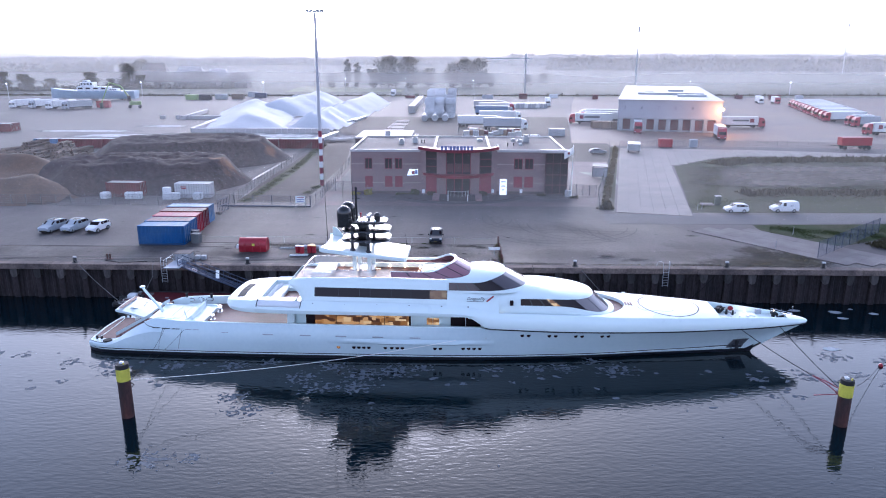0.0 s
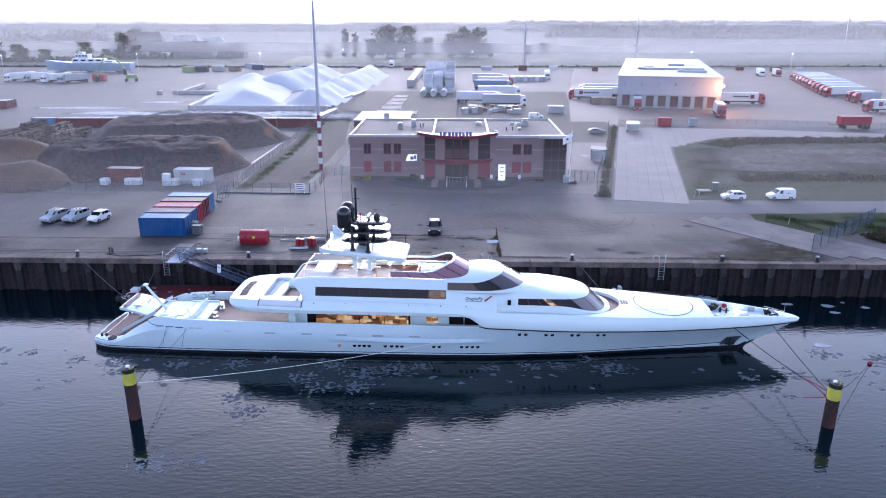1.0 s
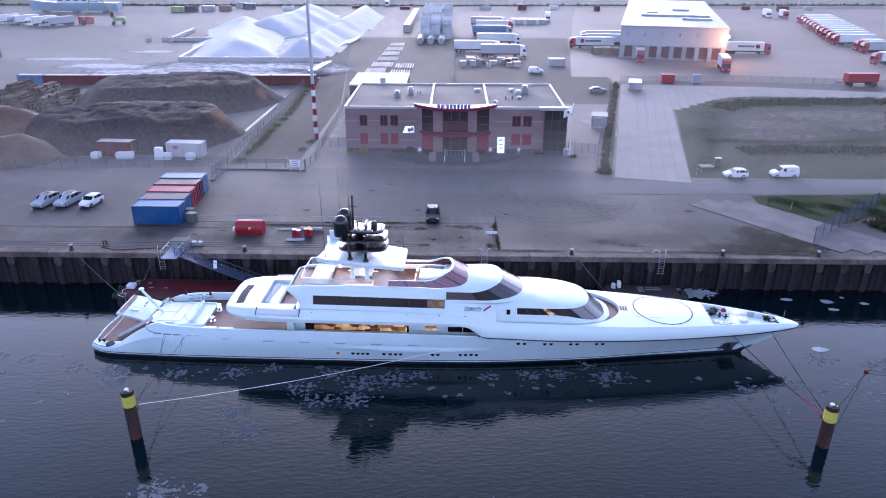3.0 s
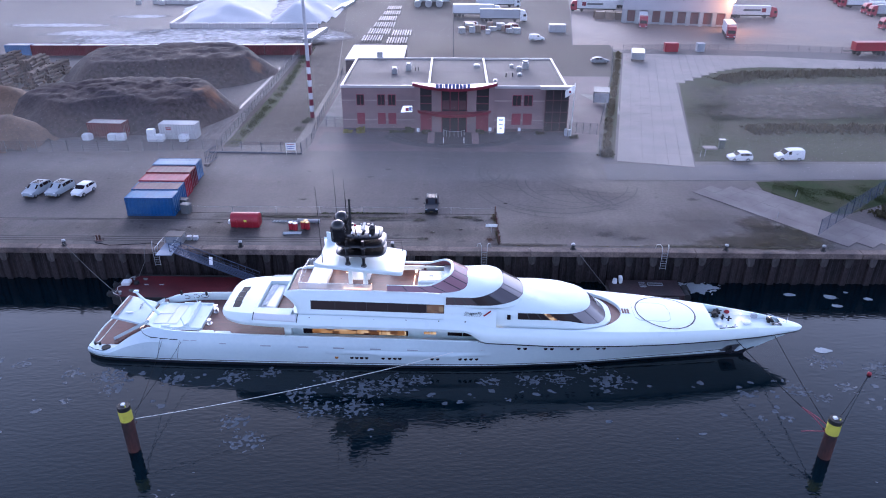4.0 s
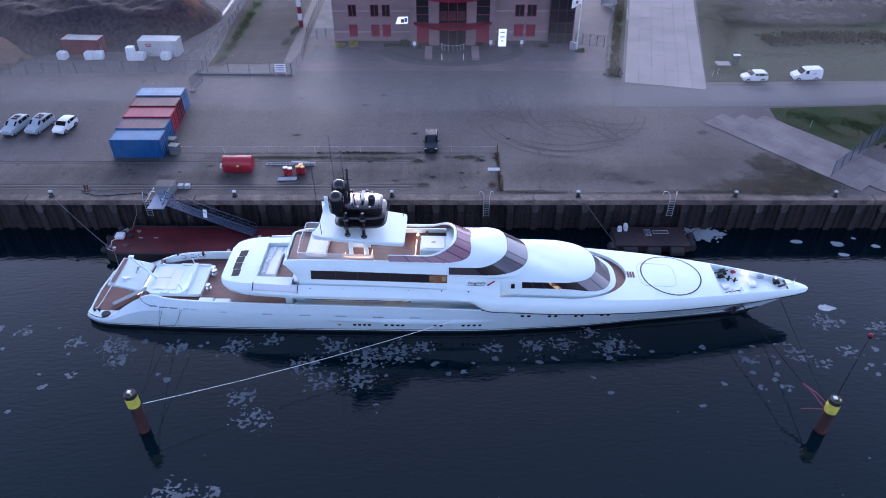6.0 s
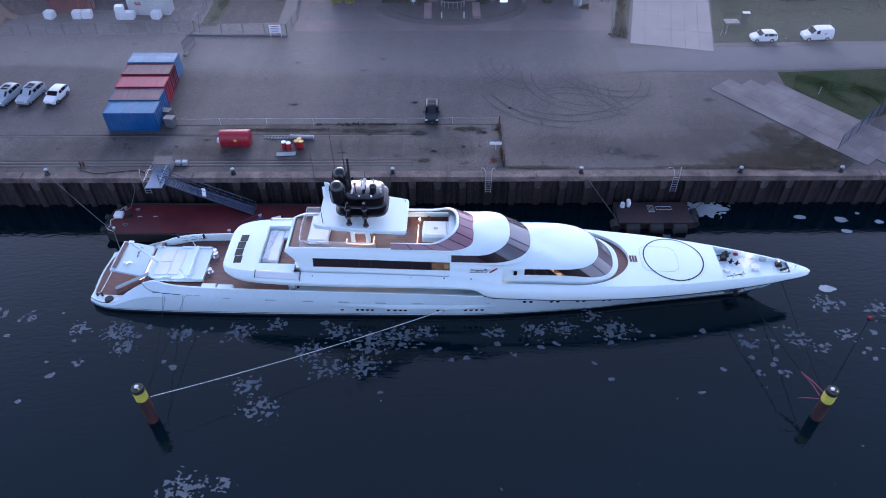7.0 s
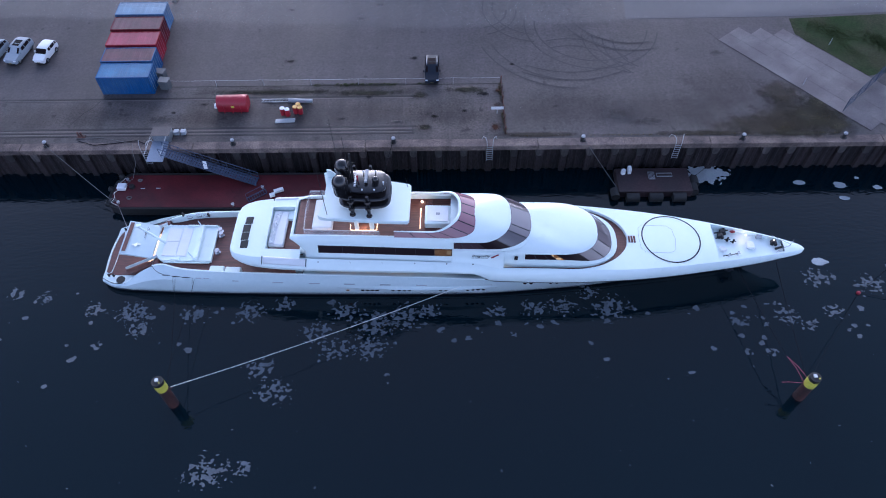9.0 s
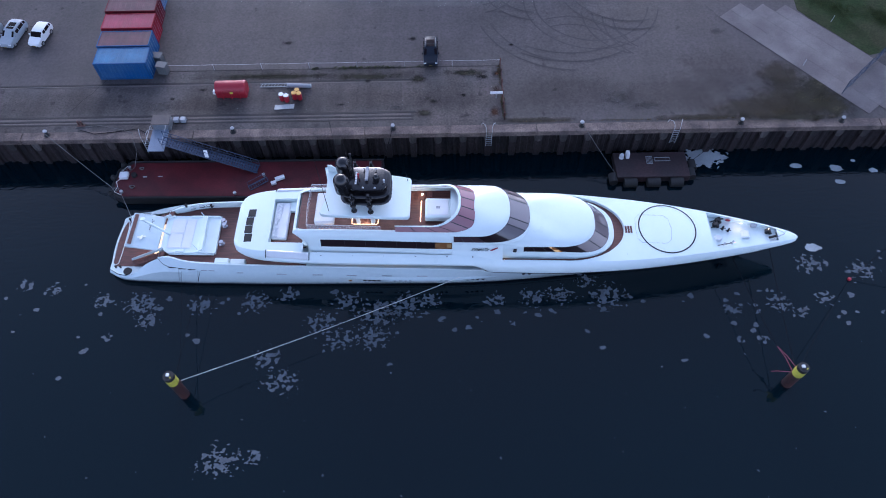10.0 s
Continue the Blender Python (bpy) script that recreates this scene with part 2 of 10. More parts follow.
def water_material():
    m = bpy.data.materials.new("harbour_water")
    m.use_nodes = True
    n, l = m.node_tree.nodes, m.node_tree.links
    b = n["Principled BSDF"]
    b.inputs["Base Color"].default_value = (0.0014, 0.0066, 0.0104, 1)
    b.inputs["Roughness"].default_value = 0.03
    b.inputs["IOR"].default_value = 1.33
    tc = n.new("ShaderNodeTexCoord")
    mp = n.new("ShaderNodeMapping")
    mp.inputs["Rotation"].default_value = (0, 0, radians(-25))
    mp.inputs["Scale"].default_value = (0.55, 1.35, 1)
    l.new(tc.outputs["Object"], mp.inputs["Vector"])
    last = None
    for sc, det, strength, dist in ((2.1, 2, 0.22, 0.07), (0.3, 2, 0.05, 0.24)):
        t = n.new("ShaderNodeTexNoise")
        t.inputs["Scale"].default_value, t.inputs["Detail"].default_value = sc, det
        l.new(mp.outputs[0], t.inputs["Vector"])
        bp = n.new("ShaderNodeBump")
        bp.inputs["Strength"].default_value, bp.inputs["Distance"].default_value = strength, dist
        l.new(t.outputs["Fac"], bp.inputs["Height"])
        if last:
            l.new(last, bp.inputs["Normal"])
        last = bp.outputs[0]
    l.new(last, b.inputs["Normal"])
    return m


M["water"] = water_material()


# ---- building blocks ----
def thing(name, m=None, label="", category="", group="", kind=""):
    """An empty that stands for a whole thing; its parts are its children."""
    ob = new(name)
    ob.empty_display_size = 0.3
    if m is not None:
        ob.matrix_basis = m
    return tagged(ob, label, category, group, kind)


def part(name, bm, mat, parent=None, label="", m=None, smooth=False, sharp=35):
    """One mesh object, under a thing or a part if there is one."""
    me = bpy.data.meshes.new(name)
    bmesh.ops.recalc_face_normals(bm, faces=bm.faces)
    if smooth:
        lim = radians(sharp)
        for f in bm.faces:
            f.smooth = True
        for e in bm.edges:
            if len(e.link_faces) == 2 and e.calc_face_angle(0) > lim:
                e.smooth = False
    bm.to_mesh(me)
    bm.free()
    for one in (mat if isinstance(mat, (list, tuple)) else [mat]):
        me.materials.append(one)
    ob = new(name, me)
    if parent is not None:
        ob.parent = parent
    if m is not None:
        ob.matrix_basis = m
    return tagged(ob, label)


def share(name, ob, parent, m):
    """Another piece on the same mesh."""
    o = new(name, ob.data)
    if parent is not None:
        o.parent = parent
    o.matrix_basis = m
    return o


def box(bm, x0, x1, y0, y1, z0, z1, bevel=0.0, m=None):
    vs = [bm.verts.new((x, y, z)) for z in (z0, z1) for y in (y0, y1) for x in (x0, x1)]
    fs = [bm.faces.new([vs[i] for i in q]) for q in ((0, 2, 3, 1), (4, 5, 7, 6), (0, 1, 5, 4), (2, 6, 7, 3), (0, 4, 6, 2), (1, 3, 7, 5))]
    if m is not None:
        bmesh.ops.transform(bm, matrix=m, verts=vs)
    if bevel:
        es = list({e for f in fs for e in f.edges})
        bmesh.ops.bevel(bm, geom=es, offset=bevel, segments=1, affect="EDGES", clamp_overlap=True)
    return vs


def cyl(bm, p, q, r0, r1=None, seg=12, caps=True):
    p, q = Vector(p), Vector(q)
    r1 = r0 if r1 is None else r1
    turn = (q - p).to_track_quat("Z", "Y").to_matrix()
    a = [bm.verts.new(p + turn @ Vector((r0 * math.cos(k * math.tau / seg), r0 * math.sin(k * math.tau / seg), 0))) for k in range(seg)]
    b = [bm.verts.new(q + turn @ Vector((r1 * math.cos(k * math.tau / seg), r1 * math.sin(k * math.tau / seg), 0))) for k in range(seg)]
    for k in range(seg):
        bm.faces.new((a[k], a[(k + 1) % seg], b[(k + 1) % seg], b[k]))
    if caps:
        bm.faces.new(a[::-1])
        bm.faces.new(b)
    return a + b


def tube(bm, pts, r, seg=8):
    """A round bar along a line of points."""
    pts = [Vector(p) for p in pts]
    rings = []
    for i, p in enumerate(pts):
        d = (pts[min(i + 1, len(pts) - 1)] - pts[max(i - 1, 0)]).normalized()
        turn = d.to_track_quat("Z", "Y").to_matrix()
        rings.append([bm.verts.new(p + turn @ Vector((r * math.cos(k * math.tau / seg), r * math.sin(k * math.tau / seg), 0))) for k in range(seg)])
    for a, b in zip(rings, rings[1:]):
        for k in range(seg):
            bm.faces.new((a[k], a[(k + 1) % seg], b[(k + 1) % seg], b[k]))
    bm.faces.new(rings[0][::-1])
    bm.faces.new(rings[-1])


def ball(bm, c, r, seg=16, squash=1.0):
    g = bmesh.ops.create_uvsphere(bm, u_segments=seg, v_segments=max(6, seg // 2), radius=r)
    bmesh.ops.transform(bm, matrix=Matrix.Translation(c) @ Matrix.Diagonal((1, 1, squash, 1)), verts=g["verts"])
    return g["verts"]


def prism(bm, poly, z0, z1):
    """A flat outline raised from z0 to z1."""
    a = [bm.verts.new((x, y, z0)) for x, y in poly]
    b = [bm.verts.new((x, y, z1)) for x, y in poly]
    n = len(poly)
    for k in range(n):
        bm.faces.new((a[k], a[(k + 1) % n], b[(k + 1) % n], b[k]))
    bm.faces.new(a[::-1])
    bm.faces.new(b)


def skin(bm, rows, close=False):
    """Faces between rows of points; the rows have equal lengths."""
    vs = [[bm.verts.new(p) for p in r] for r in rows]
    for a, b in zip(vs, vs[1:]):
        k = len(a)
        for i in range(k if close else k - 1):
            j = (i + 1) % k
            try:
                bm.faces.new((a[i], a[j], b[j], b[i]))
            except ValueError:
                pass
    return vs


def interp(table, s):
    """Linear interpolation in rows of (s, value, ...)."""
    if s <= table[0][0]:
        return table[0][1:]
    for a, b in zip(table, table[1:]):
        if s <= b[0]:
            w = (s - a[0]) / (b[0] - a[0])
            return tuple(x + (y - x) * w for x, y in zip(a[1:], b[1:]))
    return table[-1][1:]


def smooth_interp(table, s):
    """As interp, but rounded (Catmull-Rom)."""
    k = len(table)
    if s <= table[0][0]:
        return table[0][1:]
    for i in range(k - 1):
        a, b = table[i], table[i + 1]
        if s <= b[0]:
            p, q = table[max(i - 1, 0)], table[min(i + 2, k - 1)]
            w = (s - a[0]) / (b[0] - a[0])
            out = []
            for j in range(1, len(a)):
                m0 = (b[j] - p[j]) / max(1e-6, b[0] - p[0]) * (b[0] - a[0])
                m1 = (q[j] - a[j]) / max(1e-6, q[0] - a[0]) * (b[0] - a[0])
                out.append((2 * w ** 3 - 3 * w ** 2 + 1) * a[j] + (w ** 3 - 2 * w ** 2 + w) * m0 + (3 * w ** 2 - 2 * w ** 3) * b[j] + (w ** 3 - w ** 2) * m1)
            return tuple(out)
    return table[-1][1:]


def sag(p, q, drop, k=16):
    """Points of a slack line."""
    p, q = Vector(p), Vector(q)
    return [p.lerp(q, i / k) - Vector((0, 0, drop * 4 * (i / k) * (1 - i / k))) for i in range(k + 1)]


# ---- ground, quay and water ----
def sheet(name, poly, z, mat, label, category="ground", kind="structure", thick=0.03):
    bm = bmesh.new()
    prism(bm, poly, z - thick, z)
    return tagged(part(name, bm, mat), label, category, kind=kind)


bm = bmesh.new()
rows = [[(x, y, GROUND - 0.02) for x in (-4200, -900, -300, -120, 0, 120, 300, 900, 4200)] for y in (QUAY + 1.2, 140, 220, 320, 460, 700, 1400, 4400)]
skin(bm, rows)
tagged(part("ground", bm, M["field"]), "flat open fields reaching the horizon behind the harbour", "ground", kind="structure")

bm = bmesh.new()
skin(bm, [[(x, y, 0) for x in (-3000, -200, -80, 80, 200, 3000)] for y in (-2500, -200, 0, 40, QUAY + 1.5)])
tagged(part("water", bm, M["water"]), "dark rippled harbour water reflecting the pale sky", "water", kind="structure")

sheet("yard", [(-330, QUAY + 1.1), (330, QUAY + 1.1), (330, 455), (-330, 440)], GROUND, M["asphalt"], "worn grey-brown asphalt yard with tyre marks", "yard")
sheet("quay_apron", [(-200, QUAY + 1.0), (6.3, QUAY + 1.0), (6.3, 93.6), (-35, 93.4), (-35, 90.6), (-200, 90.8)], GROUND + 0.012, M["apron"], "stained quay apron with rails and patches", "pavement")
sheet("road", [(24.0, 106.2), (46, 106.4), (75, 108.0), (140, 113), (140, 120), (75, 114.4), (46, 113.2), (24.6, 113.2)], GROUND + 0.016, M["road"], "smooth grey asphalt access road", "road")
sheet("grass_field", [(39.6, 114.7), (75, 115.2), (160, 121), (160, 186), (117, 187), (89, 184.2), (77, 184.2), (64.6, 178.2), (51.6, 166)],
      GROUND + 0.02, M["grass"], "rough autumn grass plot beside the concrete slabs", "grass")
sheet("grass_verge", [(46.0, 105.9), (45.8, 102.6), (52.4, 94.0), (54.8, 94.6), (60, 97.4), (110, 102), (110, 110), (75, 107.6)], GROUND + 0.02, M["verge"], "grass verge between the road and the concrete ramp", "grass")
# The sodium lamp's warm tint is mixed into this concrete colour.
sheet("depot_yard", [(44.5, 203.6), (70, 204.4), (120, 198.4), (165, 195), (330, 192), (330, 445), (72, 445), (62, 390), (40, 250), (34.3, 209.9), (44.6, 209.9)], GROUND + 0.010,
      material("pale_concrete_lamp_tinted", (0.215, 0.163, 0.137), 0.75, spec=0.3, vary=0.2, scale=0.12, fine=1.2, bump=0.04, second=(0.135, 0.108, 0.098), blotch=0.8), "pale worn concrete yard of the lorry depot, lamp tint painted in", "yard")
sheet("lane", [(-37.9, 121.4), (-26.6, 121.7), (-26.4, 170), (-50.2, 384), (-56.6, 384), (-39.8, 205), (-40.6, 160)], GROUND + 0.008, M["lane"], "grey gravel lane between wire fences", "road")
sheet("rear_yard", [(-26.2, 172.4), (37.6, 172.4), (44.2, 203.4), (44.4, 209.6), (34.0, 209.6), (39.7, 250), (46, 300), (-41, 300), (-26.3, 172.6)], GROUND + 0.005,
      material("brown_yard_asphalt", (0.047, 0.039, 0.037), 0.85, spec=0.2, vary=0.25, scale=0.25, fine=2, bump=0.1, second=(0.036, 0.032, 0.026), blotch=0.7), "brown worn asphalt yard behind the office", "yard")
sheet("lane_verge", [(-38.5, 120.6), (-35.9, 120.6), (-35.1, 145), (-35.8, 175), (-38.0, 205), (-39.3, 205), (-38.3, 177), (-37.9, 145)], GROUND + 0.014, M["grass"], "grassy verge between lane and fence", "grass")
sheet("grass_strip", [(24.8, 116.5), (26.9, 116.0), (46.0, 200.5), (43.6, 200.5)], GROUND + 0.03, M["grass"], "strip of rough grass along the fence", "grass")

sheet("wet_strip", [(-44.6, 119.5), (-39.0, 119.5), (-39.2, 143.5), (-39.1, 161.5), (-40.0, 205), (-43.0, 205), (-42.3, 184), (-43.0, 153.5), (-43.8, 130)], GROUND + 0.012,
      material("wet_gravel", (0.092, 0.085, 0.088), 0.9, spec=0.12, vary=0.35, scale=0.6, fine=2.5, bump=0.25, second=(0.075, 0.070, 0.074), stretch=(1, 0.2, 1)), "pale wet gravel strip below the heaps", "ground")
sheet("puddle", [(-42.3, 140), (-41.8, 140), (-41.4, 160), (-41.5, 178), (-41.9, 182), (-42.1, 160)], GROUND + 0.018,
      material("standing_water", (0.05, 0.05, 0.053), 0.35, vary=0.2, spec=0.3, bump=0.0), "long narrow puddle of standing water", "puddle")


def quay_wall():
    """Concrete coping in lengths, stub columns and rusty sheet piling below."""
    wall = thing("quay_wall", None, "dark quay wall of sheet piles under a worn concrete coping", "quay", kind="structure")
    rng = random.Random(4)
    bm = bmesh.new()
    x, k = -260.0, 0
    pts = []
    while x < 260:
        for dx, dy in ((0, 0), (0.28, 0.0), (0.42, 0.14), (0.70, 0.14)):
            pts.append((x + dx, QUAY + 0.55 + dy))
        x += 0.84
    skin(bm, [[(a, b, -1.5) for a, b in pts], [(a, b, GROUND - 0.5) for a, b in pts]])
    part("sheet_piling", bm, M["sheet_pile"], wall, "rust-dark corrugated steel sheet piling")
    bm = bmesh.new()
    box(bm, -4.99, 4.99, 0, 1.25, -0.72, 0, 0.05)
    first = part("coping", bm, M["coping"], wall, "worn pale concrete coping block", m=pose(-95, QUAY, GROUND + 0.03))
    for i in range(-8, 30):
        if i:
            share("coping", first, wall, pose(-95 + 10 * i + (0.03 if i % 2 else 0), QUAY + rng.uniform(-0.02, 0.02), GROUND + 0.03 + rng.uniform(-0.012, 0.012)))
    bm = bmesh.new()
    box(bm, -0.36, 0.36, 0.1, 0.9, -4.0, -0.7, 0.06)
    col = part("column", bm, M["sheet_pile"], wall, "", m=pose(-90, QUAY + 0.12, GROUND - 0.66))
    bm = bmesh.new()
    prof = [(-0.44, 0.0), (0.44, 0.0), (0.42, -0.75), (0.30, -1.1), (0.0, -1.25), (-0.30, -1.1), (-0.42, -0.75)]
    skin(bm, [[(x, y, z) for x, z in prof] for y in (0.0, 0.5)], close=True)
    bm.faces.new([v for v in bm.verts if v.co.y < 0.1][::-1])
    # Heads get paler concrete for light on them; shafts keep dark piling colour.
    head = part("column_head", bm, M["concrete_wall"], wall, "rounded concrete column head, painted paler for the light on it", m=pose(-90, QUAY + 0.12, GROUND - 0.66))
    for i in range(-14, 56):
        if i:
            m = pose(-90 + 2.95 * i, QUAY + 0.12 + rng.uniform(-0.03, 0.03), GROUND - 0.66 + rng.uniform(-0.1, 0.1))
            share("column", col, wall, m)
            share("column_head", head, wall, m)
    return wall


quay_wall()
# ---- the motor yacht: along x from stern to bow, y to port, z up from the waterline ----
yacht = thing("motor_yacht", pose(0.0, 69.08, 0.0, 0, 0, -1.8),
              "long white motor yacht with teak decks, moored beside the quay", "yacht")
YW, HW = M["yacht_white"], M["hull_white"]


def mirror_loft(bm, stations, cap=True):
    """Stations of (x, [(half width, z), ...]) from low outside to high middle, on both sides."""
    rows = []
    for s, sec in stations:
        rows.append([(s, -w, z) for w, z in reversed(sec)] + [(s, w, z) for w, z in sec[1:]])
    vs = skin(bm, rows)
    if cap:
        for r in (vs[0], vs[-1]):
            try:
                bm.faces.new(r)
            except ValueError:
                pass
    return vs


def spaced(a, b, n):
    return [a + (b - a) * i / n for i in range(n + 1)]


# s: half widths at keel, waterline, chine, mid, top; heights of chine, mid, top
HULL = [
    (-37.2, 2.6, 3.40, 3.55, 3.55, 3.35, 0.55, 0.85, 1.00),
    (-36.0, 2.9, 3.98, 4.15, 4.15, 4.00, 0.60, 0.90, 1.02),
    (-34.6, 3.0, 4.20, 4.36, 4.32, 4.02, 0.62, 0.95, 1.10),
    (-33.0, 3.0, 4.28, 4.44, 4.32, 3.30, 0.65, 1.60, 2.02),
    (-31.5, 3.0, 4.32, 4.48, 4.30, 3.06, 0.68, 2.10, 2.85),
    (-30.0, 3.0, 4.36, 4.52, 4.36, 3.24, 0.70, 2.45, 3.45),
    (-28.3, 3.0, 4.40, 4.56, 4.46, 3.74, 0.71, 2.45, 3.50),
    (-26.0, 3.0, 4.42, 4.58, 4.56, 3.98, 0.72, 2.45, 3.50),
    (-20.0, 3.0, 4.42, 4.58, 4.68, 4.20, 0.75, 2.25, 3.52),
    (-10.0, 3.0, 4.28, 4.46, 4.74, 4.36, 0.78, 2.30, 3.58),
    (-1.5, 2.9, 4.10, 4.30, 4.68, 4.48, 0.80, 2.30, 3.62),
    (3.4, 2.7, 3.88, 4.10, 4.48, 4.68, 0.80, 2.30, 3.70),
    (8.0, 2.3, 3.42, 3.72, 4.25, 4.66, 0.80, 2.25, 3.58),
    (14.0, 1.7, 2.68, 3.02, 3.74, 4.36, 0.80, 2.20, 3.48),
    (20.0, 1.0, 1.65, 2.02, 2.95, 3.70, 0.80, 2.15, 3.40),
    (25.0, 0.5, 0.88, 1.20, 2.10, 2.94, 0.80, 2.15, 3.34),
    (28.5, 0.2, 0.33, 0.56, 1.40, 2.26, 0.85, 2.15, 3.30),
    (30.6, 0.02, 0.03, 0.18, 0.88, 1.80, 0.90, 2.20, 3.28),
]


def hull_section(s):
    wk, w0, wc, wm, wt, zc, zm, zt = smooth_interp(HULL, s)
    return [(0.0, -1.4), (wk, -1.1), (w0, 0.0), (w0 + (wc - w0) * 0.5, 0.36), (wc, zc), (wc + (wm - wc) * 0.5 + 0.03, (zc + zm) / 2), (wm, zm),
            (wm + (wt - wm) * 0.5 + 0.02, (zm + zt) / 2), (wt, zt)]


def hull_width(s, z):
    sec = hull_section(s)
    for (w0, z0), (w1, z1) in zip(sec, sec[1:]):
        if z0 <= z <= z1 and z1 > z0:
            return w0 + (w1 - w0) * (z - z0) / (z1 - z0)
    return sec[-1][0]


def bow_section(s):
    """The overhanging stem ahead of the waterline."""
    f = (s - 30.6) / (36.25 - 30.6)
    zb = -0.25 + 3.45 * f ** 0.92
    wt, zt = 1.80 * (1 - f) ** 0.9, 3.28 + 0.05 * f
    zb = min(zb, zt - 0.02)
    return [(0.0, zb), (0.015, zb + 0.01), (0.05 * wt, zb + 0.1 * (zt - zb)), (0.10 * wt + 0.01, zb + 0.18 * (zt - zb)), (0.18 * wt, zb + 0.3 * (zt - zb)),
            (0.33 * wt, zb + 0.46 * (zt - zb)), (0.52 * wt, zb + 0.62 * (zt - zb)), (0.75 * wt, zb + 0.8 * (zt - zb)), (wt, zt)]


stations = [(s, hull_section(s)) for s in [-37.2, -36.9, -36.5, -36, -35.3, -34.6, -34, -33.4] + spaced(-33.0, 30.6, 96)] + [(s, bow_section(s)) for s in (31.4, 32.2, 33, 33.8, 34.6, 35.3, 35.9, 36.25)]
bm = bmesh.new()
mirror_loft(bm, stations)
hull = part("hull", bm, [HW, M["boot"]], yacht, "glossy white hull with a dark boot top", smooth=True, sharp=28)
for f in hull.data.polygons:
    if f.center.z < 0.34 and f.center.x < 29.5 or f.center.z < 0.2 + max(0, f.center.x - 29.5) * 0.28:
        f.material_index = 1

# two fine lines over the boot top
for name, za, zb, mat in (("white_line", 0.42, 0.50, YW), ("boot_line", 0.50, 0.60, M["pin"])):
    for side in (-1, 1):
        bm = bmesh.new()
        ss = spaced(-36.4, 29.0, 80)
        skin(bm, [[(s, side * (hull_width(s, z + max(0, s - 16) * 0.018) + 0.012), z + max(0, s - 16) * 0.018) for s in ss] for z in (za, zb)])
        part(name, bm, mat, hull)


# the upper shell: its lower lip runs along the side deck and down into the stripe of the bow
# s: lip half width, lip z, bulge half width, bulge z, shoulder half width, shoulder z, deck crown z
SHELL = [
    (-22.7, 2.10, 4.95, 2.55, 5.20, 2.20, 5.45, 5.50),
    (-22.3, 3.05, 4.82, 3.30, 5.15, 2.95, 5.62, 5.70),
    (-21.4, 3.70, 4.74, 3.85, 5.12, 3.40, 5.75, 5.85),
    (-20.0, 4.15, 4.72, 4.25, 5.12, 3.70, 5.82, 5.90),
    (-17.0, 4.50, 4.76, 4.58, 5.16, 3.85, 5.88, 5.95),
    (-12.0, 4.70, 4.82, 4.75, 5.20, 3.95, 5.92, 5.98),
    (-6.0, 4.75, 4.86, 4.80, 5.22, 4.00, 5.90, 5.95),
    (-0.8, 4.75, 4.86, 4.80, 5.20, 4.05, 5.80, 5.85),
    (0.6, 4.76, 4.85, 4.80, 5.17, 4.05, 5.76, 5.82),
    (2.2, 4.76, 4.78, 4.80, 5.05, 4.08, 5.62, 5.68),
    (3.0, 4.75, 4.28, 4.80, 4.86, 4.12, 5.52, 5.60),
    (3.8, 4.75, 3.76, 4.80, 4.64, 4.18, 5.34, 5.42),
    (4.8, 4.76, 3.68, 4.80, 4.52, 4.24, 5.14, 5.24),
    (6.0, 4.77, 3.66, 4.80, 4.45, 4.30, 5.12, 5.20),
    (11.0, 4.72, 3.54, 4.75, 4.32, 4.26, 5.07, 5.20),
    (17.0, 4.30, 3.45, 4.33, 4.12, 3.94, 4.83, 5.01),
    (22.0, 3.66, 3.38, 3.70, 3.95, 3.38, 4.67, 4.86),
    (27.0, 2.75, 3.32, 2.79, 3.78, 2.52, 4.48, 4.64),
    (31.0, 1.92, 3.30, 1.96, 3.64, 1.68, 4.26, 4.38),
    (34.0, 1.14, 3.32, 1.20, 3.56, 0.96, 4.02, 4.08),
    (35.4, 0.74, 3.34, 0.82, 3.52, 0.56, 3.84, 3.88),
    (36.0, 0.50, 3.36, 0.58, 3.50, 0.38, 3.74, 3.77),
    (36.35, 0.30, 3.38, 0.37, 3.50, 0.22, 3.66, 3.68),
    (36.52, 0.03, 3.40, 0.05, 3.50, 0.03, 3.58, 3.59),
]


def shell_section(s):
    lw, lz, bw, bz, sw, sz, cz = smooth_interp(SHELL, s)
    return [(max(0, lw - 0.35), lz + 0.04), (lw, lz), (lw + 0.03, lz + 0.08), (bw, bz), (bw * 0.72 + sw * 0.28, bz + (sz - bz) * 0.45),
            (bw * 0.35 + sw * 0.65, bz + (sz - bz) * 0.80), (sw, sz)], (sw, sz, cz)


def shell_side(a, b, n):
    """The outer skin between two places, with the side's inner lip."""
    return [(s, shell_section(s)[0]) for s in spaced(a, b, n)]


bm = bmesh.new()
rows = []
for s, sec in shell_side(-22.7, 36.52, 180):
    rows.append(([(s, -w, z) for w, z in sec], [(s, w, z) for w, z in sec]))
skin(bm, [r[0] for r in rows])
skin(bm, [r[1] for r in rows])
# foredeck, with a well near the bow and an opening round the forward house
def deck_z(s, y):
    w, z, c = shell_section(s)[1]
    return z + (c - z) * (1 - min(1, abs(y) / w) ** 2)


def opening(s):
    """Half width of the opening in which the forward house and its walkway stand."""
    w = shell_section(s)[1][0] - 0.10
    f = max(0.0, (s - 11.6) / 6.3)
    return min(w, 4.12 * math.sqrt(max(0.0, 1 - f * f)))


